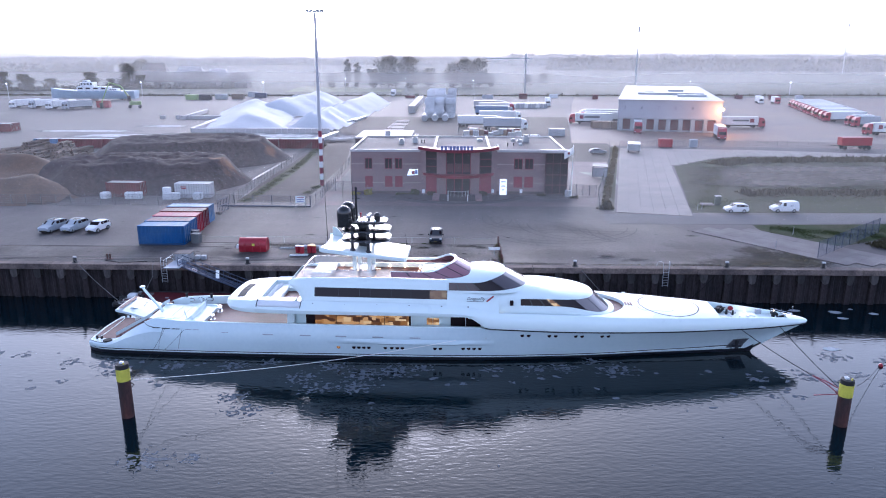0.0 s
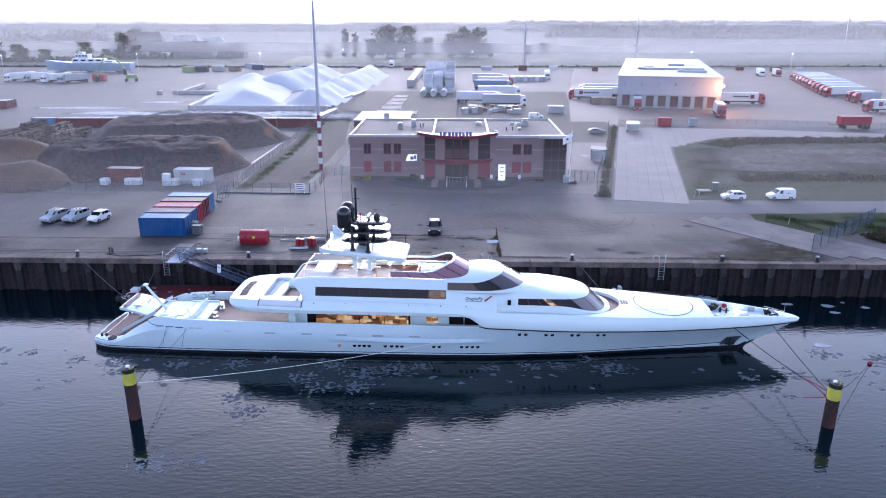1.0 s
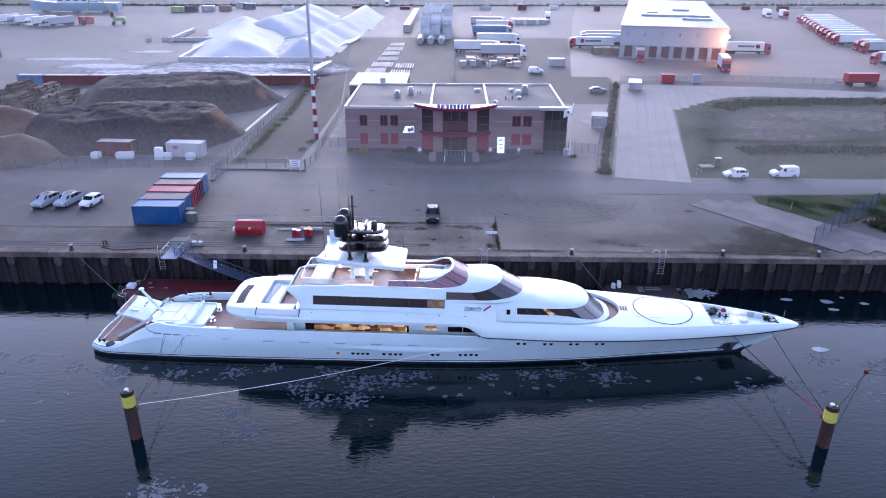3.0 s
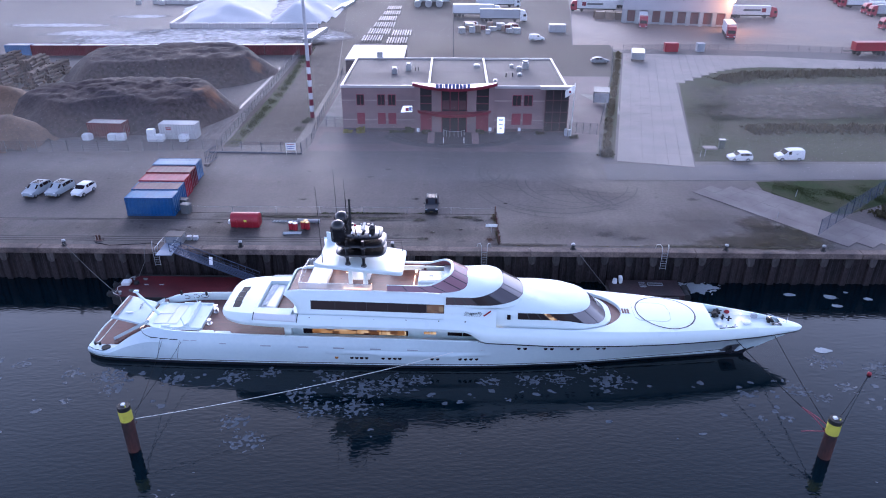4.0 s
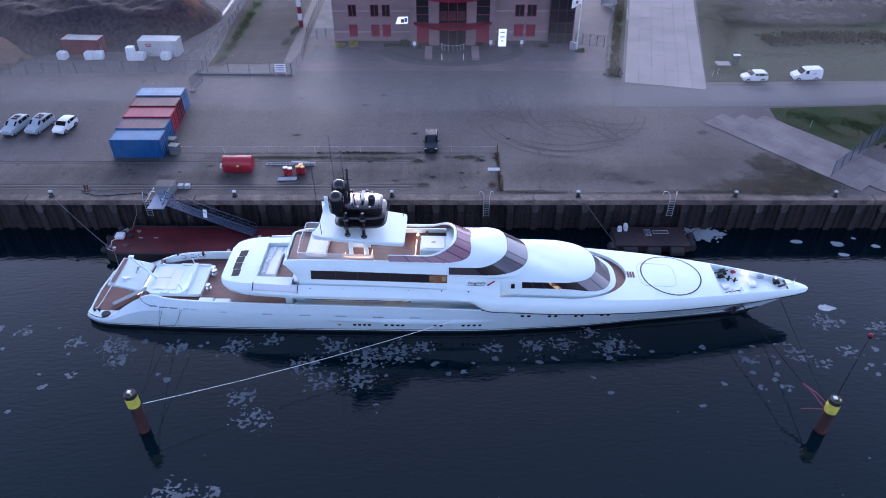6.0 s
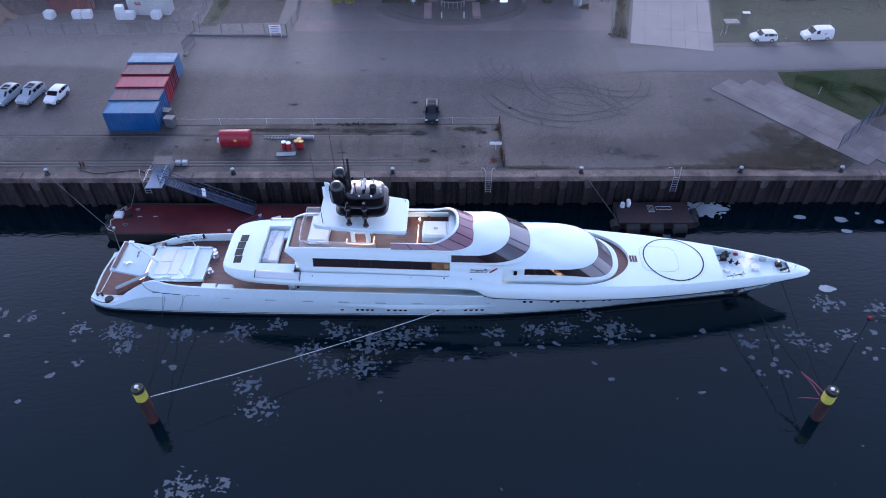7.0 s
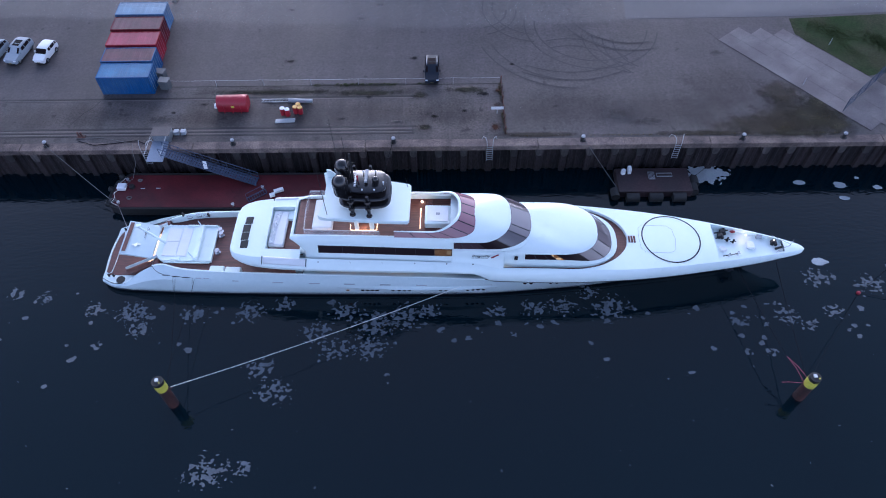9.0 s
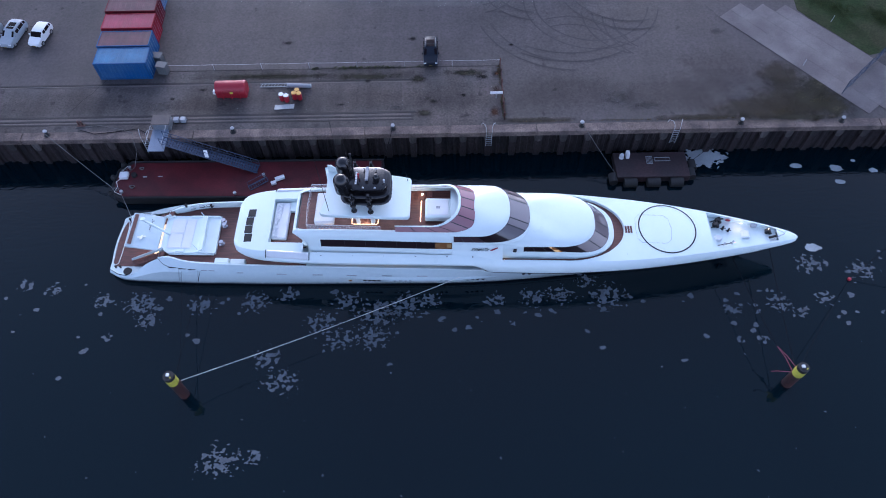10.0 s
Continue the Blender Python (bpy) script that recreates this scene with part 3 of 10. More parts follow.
FORE = [4.7 + 0.575 * i for i in range(12)] + [11.6 + 6.3 * math.sin(math.pi / 2 * i / 28) for i in range(1, 29)]
for side in (-1, 1):
    rr = []
    for s in FORE:
        w, h = shell_section(s)[1][0], opening(s)
        rr.append([(s, side * (w + (h - w) * f), deck_z(s, w + (h - w) * f)) for f in (0, 0.25, 0.5, 0.75, 1)] + [(s, side * max(0, h - 0.02), 4.52)])
    skin(bm, rr)
for a, b, n in ((17.9, 27.0, 18), (34.2, 36.52, 14)):
    rr = []
    for s in spaced(a, b, n):
        w = shell_section(s)[1][0]
        rr.append([(s, w * f, deck_z(s, w * f)) for f in (-1, -0.8, -0.55, -0.3, 0, 0.3, 0.55, 0.8, 1)])
    skin(bm, rr)
# narrow side decks beside the well
for side in (-1, 1):
    rr = []
    for s in spaced(27.0, 34.2, 20):
        w, z, c = shell_section(s)[1]
        rr.append([(s, side * w, z), (s, side * max(0.02, w - 0.16), z + 0.02), (s, side * max(0.02, w - 0.2), z - 0.75)])
    skin(bm, rr)
upper = part("upper_shell", bm, YW, yacht, "smooth white upper shell and foredeck", smooth=True, sharp=38)
bm = bmesh.new()
well = []
for s in spaced(27.0, 34.2, 16):
    w, z, c = shell_section(s)[1]
    well.append([(s, -max(0.03, w - 0.18), 3.72), (s, max(0.03, w - 0.18), 3.72)])
skin(bm, well)
w, z, c = shell_section(27.0)[1]
skin(bm, [[(27.0, -w * f, 3.72) for f in (-0.92, -0.5, 0, 0.5, 0.92)], [(27.0 - 0.12, -w * f, z + (c - z) * (1 - f * f)) for f in (-0.92, -0.5, 0, 0.5, 0.92)]])
part("mooring_well", bm, YW, yacht, "white sunken mooring deck at the bow", smooth=True)

# the dark stripe below the shell, from midships to the bow
for side in (-1, 1):
    bm = bmesh.new()
    rr = []
    for s in spaced(3.75, 36.4, 60):
        lw, lz = smooth_interp(SHELL, s)[:2]
        rr.append([(s, side * (lw + 0.015), lz - 0.10), (s, side * (lw + 0.03), lz + 0.03)])
    skin(bm, rr)
    part("sheer_stripe", bm, M["pin"], upper)

# main deck, side decks and house wall
bm = bmesh.new()
rr = []
for s in spaced(-31.0, 4.0, 40):
    w = hull_section(s)[-1][0]
    rr.append([(s, -(w - 0.14), 2.62), (s, w - 0.14, 2.62)])
skin(bm, rr)
part("main_deck", bm, M["teak"], yacht, "reddish teak main deck")
for side in (-1, 1):
    bm = bmesh.new()
    rr = []
    for s in spaced(-31.4, 3.3, 50):
        w, z = hull_section(s)[-1]
        rr.append([(s, side * w, z), (s, side * (w - 0.03), z + 0.05), (s, side * (w - 0.15), z + 0.05), (s, side * (w - 0.16), 2.6)])
    skin(bm, rr)
    part("bulwark", bm, YW, yacht, "", smooth=True, sharp=50)
bm = bmesh.new()
outline = [(-15.6, -2.65), (-15.2, -2.75), (3.6, -2.9), (3.6, 2.9), (-15.2, 2.75), (-15.6, 2.65)]
prism(bm, outline, 2.6, 5.3)
house_bm = bm
for side in (-1, 1):
    bm = bmesh.new()
    rr = []
    for s in spaced(-15.3, 3.7, 30):
        w, z = hull_section(s)[-1]
        rr.append([(s, side * (w - 0.10), z + 0.056), (s, side * (w - 0.5), z - 0.06), (s, side * 3.3, 2.84), (s, side * 2.7, 2.84)])
    v = skin(bm, rr)
    lo = [bm.verts.new((p.co.x, p.co.y, 2.6)) for p in v[0]]
    for k in range(3):
        bm.faces.new((v[0][k], v[0][k + 1], lo[k + 1], lo[k]))
    part("side_deck", bm, YW, yacht, "white sloping side deck below the saloon windows", smooth=True, sharp=40)
bm = house_bm
house = part("main_house", bm, YW, yacht, "white main deck house", smooth=True)


def side_windows(name, x0, x1, z0, z1, w0, w1, mats, gaps, parent, lean=0.0, sides=(-1, 1)):
    """Panes in a row on a side wall from x0 to x1; gaps: the fractions where they part."""
    edges = [0.0, *gaps, 1.0]
    for side in sides:
        for i, (a, b) in enumerate(zip(edges, edges[1:])):
            xa, xb = x0 + (x1 - x0) * a + 0.03, x0 + (x1 - x0) * b - 0.03
            wa, wb = w0 + (w1 - w0) * a, w0 + (w1 - w0) * b
            bm = bmesh.new()
            out = 0.02
            q = [(xa, wa + out, z0), (xb, wb + out, z0), (xb, wb + out - lean, z1), (xa, wa + out - lean, z1)]
            p = [(x, w - 0.05, z) for x, w, z in q]
            fr = [bm.verts.new((x, side * w, z)) for x, w, z in q]
            bk = [bm.verts.new((x, side * w, z)) for x, w, z in p]
            bm.faces.new(fr)
            for k in range(4):
                bm.faces.new((fr[k], fr[(k + 1) % 4], bk[(k + 1) % 4], bk[k]))
            part(name, bm, mats[i % len(mats)] if isinstance(mats, list) else mats, parent)


side_windows("window_frame", -14.55, -3.75, 2.97, 4.25, 2.755, 2.835, M["win_dark"], [], house)
side_windows("salon_window", -13.6, -3.95, 3.06, 4.22, 2.79, 2.862, [M["win_warm"]], [0.23, 0.47, 0.74], house)
side_windows("cabin_window", -2.2, -0.9, 3.28, 3.98, 2.86, 2.87, M["win_warm"], [0.5], house)
side_windows("fore_window", 0.2, 3.3, 3.2, 4.15, 2.88, 2.9, M["win_dark"], [0.5], house)

# ---- upper deck house with the long dark windows; its forward part is a low dome ----
WALL = [  # s: foot half width, sill half width, window-top half width, eave half width, coaming half width; eave z, coaming z
    (-15.9, 2.55, 2.50, 2.50, 2.45, 2.35, 7.40, 7.70),
    (-15.4, 3.10, 3.05, 2.98, 2.85, 2.55, 7.45, 7.85),
    (-14.6, 3.42, 3.36, 3.14, 3.02, 2.62, 7.48, 7.95),
    (-10.0, 3.55, 3.46, 3.22, 3.10, 2.68, 7.50, 8.05),
    (-4.0, 3.68, 3.58, 3.36, 3.22, 2.80, 7.52, 8.12),
    (0.0, 3.72, 3.62, 3.44, 3.30, 2.90, 7.52, 8.05),
]


def wall_section(s):
    wf, ws, wt, we, wc, ze, zc = smooth_interp(WALL, s)
    return [(wf + 0.25, 5.6), (wf, 6.0), (ws, 6.32), (wt, 7.15), (we + 0.06, 7.3), (we, ze), (we * 0.5 + wc * 0.5, (ze + zc) / 2 + 0.06), (wc, zc), (wc - 0.16, zc), (wc - 0.2, 7.62)]


bm = bmesh.new()
rows = [(s, wall_section(s)) for s in [-15.9, -15.65, -15.4, -15.0] + spaced(-14.6, -0.1, 32)]
def swept(s, z):
    """The house ends aft in a curve that reaches furthest back at the eave."""
    k = max(0.0, min(1.0, (-13.4 - s) / 2.5))
    return s + k * k * interp([(5.6, 1.0), (6.0, 0.9), (6.6, 0.45), (7.3, -0.35), (7.5, -0.3), (7.85, 0.35), (8.1, 0.75)], z)[0]


skin(bm, [[(swept(s, z), -w, z) for w, z in sec] for s, sec in rows])
skin(bm, [[(swept(s, z), w, z) for w, z in sec] for s, sec in rows])
for s, sec in (rows[0],):
    skin(bm, [[(swept(s, z), w * f, z) for f in (-1, -0.5, 0, 0.5, 1)] for w, z in sec])
tier = part("upper_house", bm, YW, yacht, "white upper deck house with long dark windows", smooth=True, sharp=40)
bm = bmesh.new()
skin(bm, [[(s, -(wall_section(s)[-1][0]), 7.64), (s, wall_section(s)[-1][0], 7.64)] for s in spaced(-15.7, 0.0, 20)])
part("sun_deck", bm, M["teak"], yacht, "teak sun deck planking")


for sg in (-1, 1):
    bm = bmesh.new()
    rows = []
    for s in spaced(-0.14, 5.05, 14):
        f = (s + 0.14) / 5.19
        w, z, c = shell_section(s)[1]
        rows.append([(s, sg * y, h) for y, h in ((w + 0.03, z - 0.03), (w * 0.5 + 1.93, z * 0.6 + 2.36), (3.74, 6.0), (3.62, 6.32), (3.50 - 0.06 * f, 6.85 - 0.25 * f), (3.36 - 0.1 * f, 7.02 - 0.3 * f), (2.4, 7.05 - 0.1 * f))])
    v = skin(bm, rows)
    bm.faces.new(v[-1])
    part("house_shoulder", bm, YW, yacht, "", smooth=True, sharp=40)


def wall_windows(x0, x1, za, zb, gaps, mats, name, parent, out=0.025):
    edges = [0.0, *gaps, 1.0]
    for side in (-1, 1):
        for i, (a, b) in enumerate(zip(edges, edges[1:])):
            bm = bmesh.new()
            rr = []
            for s in spaced(x0 + (x1 - x0) * a + 0.02, x0 + (x1 - x0) * b - 0.02, 5):
                sec = wall_section(s)
                def at(z):
                    f = (z - 6.32) / (7.15 - 6.32)
                    return sec[2][0] + (sec[3][0] - sec[2][0]) * f
                rr.append([(s, side * (at(za) - 0.04), za), (s, side * (at(za) + out), za), (s, side * (at(zb) + out), zb), (s, side * (at(zb) - 0.04), zb)])
            skin(bm, rr)
            part(name, bm, mats[i % len(mats)], parent)


wall_windows(-13.4, -0.06, 6.27, 7.15, [], [M["pin"]], "window_band", tier, 0.008)
wall_windows(-13.3, -0.12, 6.30, 7.12, [0.18, 0.34, 0.42, 0.58, 0.73, 0.87], [M["win_dark"], M["win_dark"], M["win_dark"], M["win_dark"], M["win_dark"], M["win_dark"], M["win_dim"]], "upper_window", tier)


def dome(name, levels, s_aft, mat, parent, label="", n_side=10, n_arc=22, crown=None):
    """A house with a rounded front. levels: (half width, arc start, front tip, z on the side, z at the tip)."""
    rows = []
    for W, s0, sf, za, zf in levels:
        rows.append(dome_line(W, s0, sf, za, zf, s_aft, n_side, n_arc))
    bm = bmesh.new()
    vs = skin(bm, rows)
    if crown is not None:
        last = vs[-1]
        k = len(last)
        for i in range(k // 2):
            j = k - 1 - i
            if j - 1 > i + 1:
                bm.faces.new((last[i], last[i + 1], last[j - 1], last[j]))
            elif j - 1 == i + 1:
                bm.faces.new((last[i], last[i + 1], last[j]))
    return part(name, bm, mat, parent, label, smooth=True, sharp=32)


def dome_line(W, s0, sf, za, zf, s_aft, n_side, n_arc):
    pts = [(s_aft + (s0 - s_aft) * i / n_side, -W, za) for i in range(n_side)]
    for i in range(n_arc + 1):
        a = -math.pi / 2 + math.pi * i / n_arc
        c = max(0.0, math.cos(a)) ** 0.8
        f = 0.5 - 0.5 * math.cos(math.pi * c)
        pts.append((s0 + (sf - s0) * c, W * math.copysign(abs(math.sin(a)) ** 0.8, math.sin(a)), za + (zf - za) * f))
    pts += [(x, -y, z) for x, y, z in reversed(pts[:n_side])]
    return pts


def dome_glass(name, lo, hi, s_aft, cuts, mats, parent, out=0.03, n_side=10, n_arc=22, start=0):
    """Panes between two levels of a dome; cuts: the numbers of the outline's points where panes part."""
    a, b = dome_line(*lo, s_aft, n_side, n_arc), dome_line(*hi, s_aft, n_side, n_arc)
    for i, (p, q) in enumerate(zip(cuts, cuts[1:])):
        bm = bmesh.new()
        rr = []
        for k in range(p, q + 1):
            A, B = Vector(a[k]), Vector(b[k])
            t = Vector(a[min(k + 1, len(a) - 1)]) - Vector(a[max(k - 1, 0)])
            n = t.cross(B - A).normalized()
            if n.dot(A - Vector((s_aft, 0, A.z - 2))) < 0:
                n = -n
            sh = t.normalized() * (0.06 if k == p else -0.06 if k == q else 0)
            up = (B - A).normalized() * 0.03
            rr.append([A + sh + up - n * 0.03, A + sh + up + n * out, B + sh - up + n * out, B + sh - up - n * 0.03])
        skin(bm, rr)
        part(name, bm, mats[i % len(mats)], parent, smooth=True, sharp=30)


# forward dome over the owner's deck
F_LO, F_HI = (3.50, 11.2, 16.3, 5.72, 4.80), (3.36, 10.2, 14.6, 6.42, 6.30)
fore = dome("fore_house", [(3.66, 11.5, 16.98, 4.3, 4.30), (3.62, 11.4, 16.86, 5.2, 4.72), F_LO, F_HI, (3.22, 9.8, 14.2, 6.62, 6.46), (2.75, 8.8, 13.2, 6.95, 6.68), (1.6, 7.5, 11.2, 7.28, 6.98), (0.5, 6.5, 9.4, 7.40, 7.12)],
            2.0, YW, yacht, "rounded white forward deck house", crown=True)
dome_glass("window_band", F_LO, F_HI, 7.1, [0, 42], [M["pin"]], fore, out=0.006)
dome_glass("fore_window", F_LO, F_HI, 7.1, [0, 3, 6, 8, 10, 13, 16, 19, 21, 23, 26, 29, 32, 34, 36, 39, 42],
           [M["win_dark"], M["win_dark"], M["win_dark"], M["win_warm"], M["win_dark"], M["win_grey"], M["win_grey"], M["win_grey"], M["win_grey"], M["win_grey"], M["win_grey"], M["win_dark"], M["win_dark"], M["win_dark"], M["win_dark"], M["win_dark"]], fore)
bm = bmesh.new()
for side in (-1, 1):
    box(bm, 6.1, 6.45, side * 3.58 - 0.06, side * 3.58 + 0.06, 5.75, 6.28, 0.03)
    part("side_port", bm, M["win_dark"], fore)
    bm = bmesh.new()
bm.free()

# bridge dome
B_LO, B_HI = (3.34, 3.6, 7.85, 7.10, 7.30), (3.16, 2.6, 5.7, 7.90, 8.45)
bridge = dome("bridge_house", [(3.42, 4.0, 8.2, 6.9, 6.95), B_LO, B_HI, (3.02, 2.4, 5.4, 8.12, 8.58), (2.5, 2.0, 4.7, 8.38, 8.70), (1.5, 1.4, 3.6, 8.62, 8.80), (0.4, 0.8, 2.4, 8.72, 8.84)],
              -0.3, YW, yacht, "rounded white bridge roof", crown=True)
dome_glass("window_band", B_LO, B_HI, 0.0, [0, 42], [M["pin"]], bridge, out=0.006)
dome_glass("bridge_window", B_LO, B_HI, 0.0, [0, 3, 6, 9, 13, 17, 19, 23, 25, 29, 33, 36, 39, 42],
           [M["win_side"], M["win_side"], M["win_side"], M["win_dark"], M["win_grey_dark"], M["win_grey"], M["win_grey"], M["win_grey_dark"], M["win_grey"], M["win_side"], M["win_dark"], M["win_side"], M["win_side"]], bridge)

# sun deck windscreen: violet glass below a white arch
S_LO, S_HI = (2.90, -0.5, 2.9, 8.20, 8.40), (2.62, -2.0, 0.75, 8.72, 9.50)
bm = bmesh.new()
lo, hi = dome_line(*S_LO, -5.8, 10, 22), dome_line(*S_HI, -5.8, 10, 22)
hi2 = dome_line(2.55, -2.1, 0.60, 8.74, 9.54, -5.8, 10, 22)
hi3 = dome_line(2.46, -2.2, 0.48, 8.72, 9.51, -5.8, 10, 22)
hi4 = dome_line(2.46, -2.2, 0.50, 8.5, 9.34, -5.8, 10, 22)
skin(bm, [hi, hi2, hi3, hi4])
arch = part("windscreen_arch", bm, YW, yacht, "white arch over the sun deck windscreen", smooth=True, sharp=50)
dome_glass("window_band", S_LO, S_HI, -5.8, [0, 42], [M["pin"]], arch, out=0.004)
dome_glass("windscreen_pane", S_LO, S_HI, -5.8, [0, 4, 8, 11, 14, 17, 20, 22, 25, 28, 31, 34, 38, 42], [M["win_violet"]], arch, out=0.02)
dome_glass("windscreen_lining", (2.82, -0.6, 2.80, 8.20, 8.40), (2.53, -2.08, 0.62, 8.70, 9.46), -5.8, [0, 4, 8, 11, 14, 17, 20, 22, 25, 28, 31, 34, 38, 42], [M["win_violet"]], arch, out=0.0)
M["club_warm"] = glow("lit_beach_club", (1.0, 0.66, 0.34), 0.3)
M["pocket"] = material("stainless_pocket", (0.20, 0.21, 0.24), 0.35, metal=0.6, vary=0.2, scale=1.5)
# ---- aft upper deck: rounded shell with louvres, a sunken lounge and raft canisters ----
bm = bmesh.new()
def aft_row(s):
    w, z, c = shell_section(s)[1]
    return [(s, w * f, z + (c - z) * (1 - abs(f) ** 2)) for f in (-1, -0.85, -0.72, -0.4, 0, 0.4, 0.72, 0.85, 1)]
front = [aft_row(s) for s in spaced(-22.7, -19.0, 12)]
skin(bm, front)
for side in (0, 6):
    skin(bm, [aft_row(s)[side:side + 3] for s in spaced(-19.0, -15.3, 8)])
    k = 2 if side == 0 else 6
    skin(bm, [[aft_row(s)[k], (*aft_row(s)[k][:2], 5.05)] for s in spaced(-19.0, -15.3, 8)])
a = aft_row(-19.0)[2:7]
skin(bm, [a, [(x + 0.05, y, 5.05) for x, y, z in a]])
sec = [(s, shell_section(s)[0][0]) for s in spaced(-22.7, -15.0, 16)]
skin(bm, [[(s, -w[0], w[1]), (s, w[0], w[1])] for s, w in sec])
aft = part("aft_upper_deck", bm, YW, yacht, "rounded white aft overhang of the upper deck", smooth=True, sharp=38)
bm = bmesh.new()
skin(bm, [[(s, -2.9, 5.07), (s, 2.9, 5.07)] for s in (-19.0, -15.2)])
part("lounge_deck", bm, M["teak"], aft)
for i in range(4):
    bm = bmesh.new()
    y = -2.2 + 1.03 * i
    x = -21.28 + 0.045 * (1.5 - i) ** 2
    w, z, c = shell_section(x)[1]
    box(bm, -0.40, 0.40, -0.48, 0.48, -0.12, 0.0, 0.02, m=pose(x, y, z + (c - z) * (1 - (y / w) ** 2) + 0.025, -2.2 * y, -5, 0))
    part("louvre", bm, M["black"], aft, "dark sloping air louvre")
bm = bmesh.new()
prism(bm, [(-17.35, 1.5), (-16.3, 1.5), (-16.0, 2.7), (-17.35, 2.6)], 5.08, 5.45)
part("lounge_platform", bm, YW, aft)
# lounge: white settee with a crumpled cover, low rail
bm = bmesh.new()
box(bm, -18.9, -17.3, -2.05, 2.55, 5.05, 5.55, 0.12)
settee = part("settee", bm, M["white_plastic"], aft, "white curved settee under a cover")
bm = bmesh.new()
rng = random.Random(3)
grid = [[(-18.85 + 0.07 * i + 0.30 * (j / 60) ** 2, -1.9 + 0.07 * j, 5.58 + 0.12 * math.sin(math.pi * i / 8) + 0.12 * noise.fractal(Vector((i * 0.35, j * 0.28, 3.0)), 0.8, 2.0, 3)) for i in range(9)] for j in range(61)]
skin(bm, grid)
part("cover", bm, M["white_plastic"], aft, "crumpled translucent plastic cover")
for side in (-1, 1):
    bm = bmesh.new()
    rr = []
    for f, k in ((-1.0, 0.55), (-0.985, 0.85), (-0.95, 1.0), (-0.5, 1.0), (0.0, 1.0), (0.5, 1.0), (0.95, 1.0), (0.985, 0.85), (1.0, 0.55)):
        ring = []
        for a in range(16):
            c, s2 = math.cos(math.tau * a / 16), math.sin(math.tau * a / 16)
            ring.append((2.15 * f, k * 0.40 * math.copysign(abs(c) ** 0.6, c), k * 0.24 * math.copysign(abs(s2) ** 0.7, s2)))
        rr.append(ring)
    vs = skin(bm, rr, close=True)
    bm.faces.new(vs[0])
    bm.faces.new(vs[-1][::-1])
    m = pose(-16.85, side * 4.08, 5.60, side * -42, 0, side * 3.5)
    bmesh.ops.transform(bm, matrix=m, verts=bm.verts)
    part("raft_canister", bm, M["white_plastic"], aft, "long white life raft cover in the side recess", smooth=True, sharp=50)
    for x in (-2.24, 2.24):
        bm = bmesh.new()
        box(bm, x - 0.035, x + 0.035, -0.42, 0.42, -0.1, 0.15, 0.01, m=m)
        part("raft_cradle", bm, M["pin"], aft)
for i, s in enumerate((-13.4, -10.2, -7.0, -3.8, -0.6, 2.0)):
    for side in (-1, 1):
        bm = bmesh.new()
        ball(bm, (s, side * 4.20, 5.74), 0.07, 8)
        part("deck_light", bm, M["black"], upper)

# stairs wing and bulkhead under the overhang
bm = bmesh.new()
box(bm, -16.3, -15.6, -3.4, -2.6, 2.62, 4.7, 0.05)
part("bulkhead_door", bm, YW, house)

# ---- aft main deck ----
bm = bmesh.new()
prism(bm, [(-31.4, -1.7), (-30.55, -2.3), (-25.35, -2.3), (-25.45, 2.4), (-31.4, 2.45)], 2.62, 2.95)
slab = part("deck_platform", bm, YW, yacht, "white raised sunpad platform on the aft deck")
bm = bmesh.new()
rr = []
for i in range(17):
    f = i / 16
    y = -2.18 + 4.3 * f
    left = interp([(0.0, -27.62), (0.42, -27.42), (0.75, -27.6), (1.0, -28.1)], f)[0]
    right = interp([(0.0, -26.62), (0.45, -26.72), (1.0, -26.85)], f)[0]
    rr.append([(left + (right - left) * u, y, 2.95 + 0.52 * v) for u, v in ((0.0, 0.0), (0.25, 0.10), (0.5, 0.34), (0.72, 0.74), (0.85, 0.97), (0.95, 1.0), (1.0, 0.9), (1.0, 0.0))])
vs = skin(bm, rr)
bm.faces.new(vs[0])
bm.faces.new(vs[-1][::-1])
part("curved_backrest", bm, YW, slab, "white backrest sweeping up across the platform", smooth=True, sharp=45)
for x0, x1, y0, y1 in ((-30.7, -29.2, -1.75, 0.1), (-30.7, -29.2, 0.14, 1.95), (-29.16, -28.1, -1.75, 1.95)):
    bm = bmesh.new()
    box(bm, x0, x1, y0, y1, 2.95, 3.02, 0.03)
    part("sunpad", bm, M["white_plastic"], slab, "flat white sun cushion")
for x0, x1, y0, y1, h in ((-29.6, -28.7, -2.28, -1.95, 0.16), (-28.8, -25.6, 2.2, 2.42, 0.14), (-31.5, -30.6, 2.15, 2.42, 0.14), (-30.4, -25.5, -2.48, -2.3, -0.12)):
    bm = bmesh.new()
    box(bm, x0, x1, y0, y1, 2.7, 2.95 + h, 0.03)
    part("coaming", bm, YW, slab)
for x, y, lx in ((-27.2, -2.05, -0.35), (-27.15, 2.1, -0.3)):
    bm = bmesh.new()
    cyl(bm, (x, y, 2.95), (x + lx, y + 0.15, 3.95), 0.06, 0.05, 8)
    part("stanchion", bm, YW, slab)
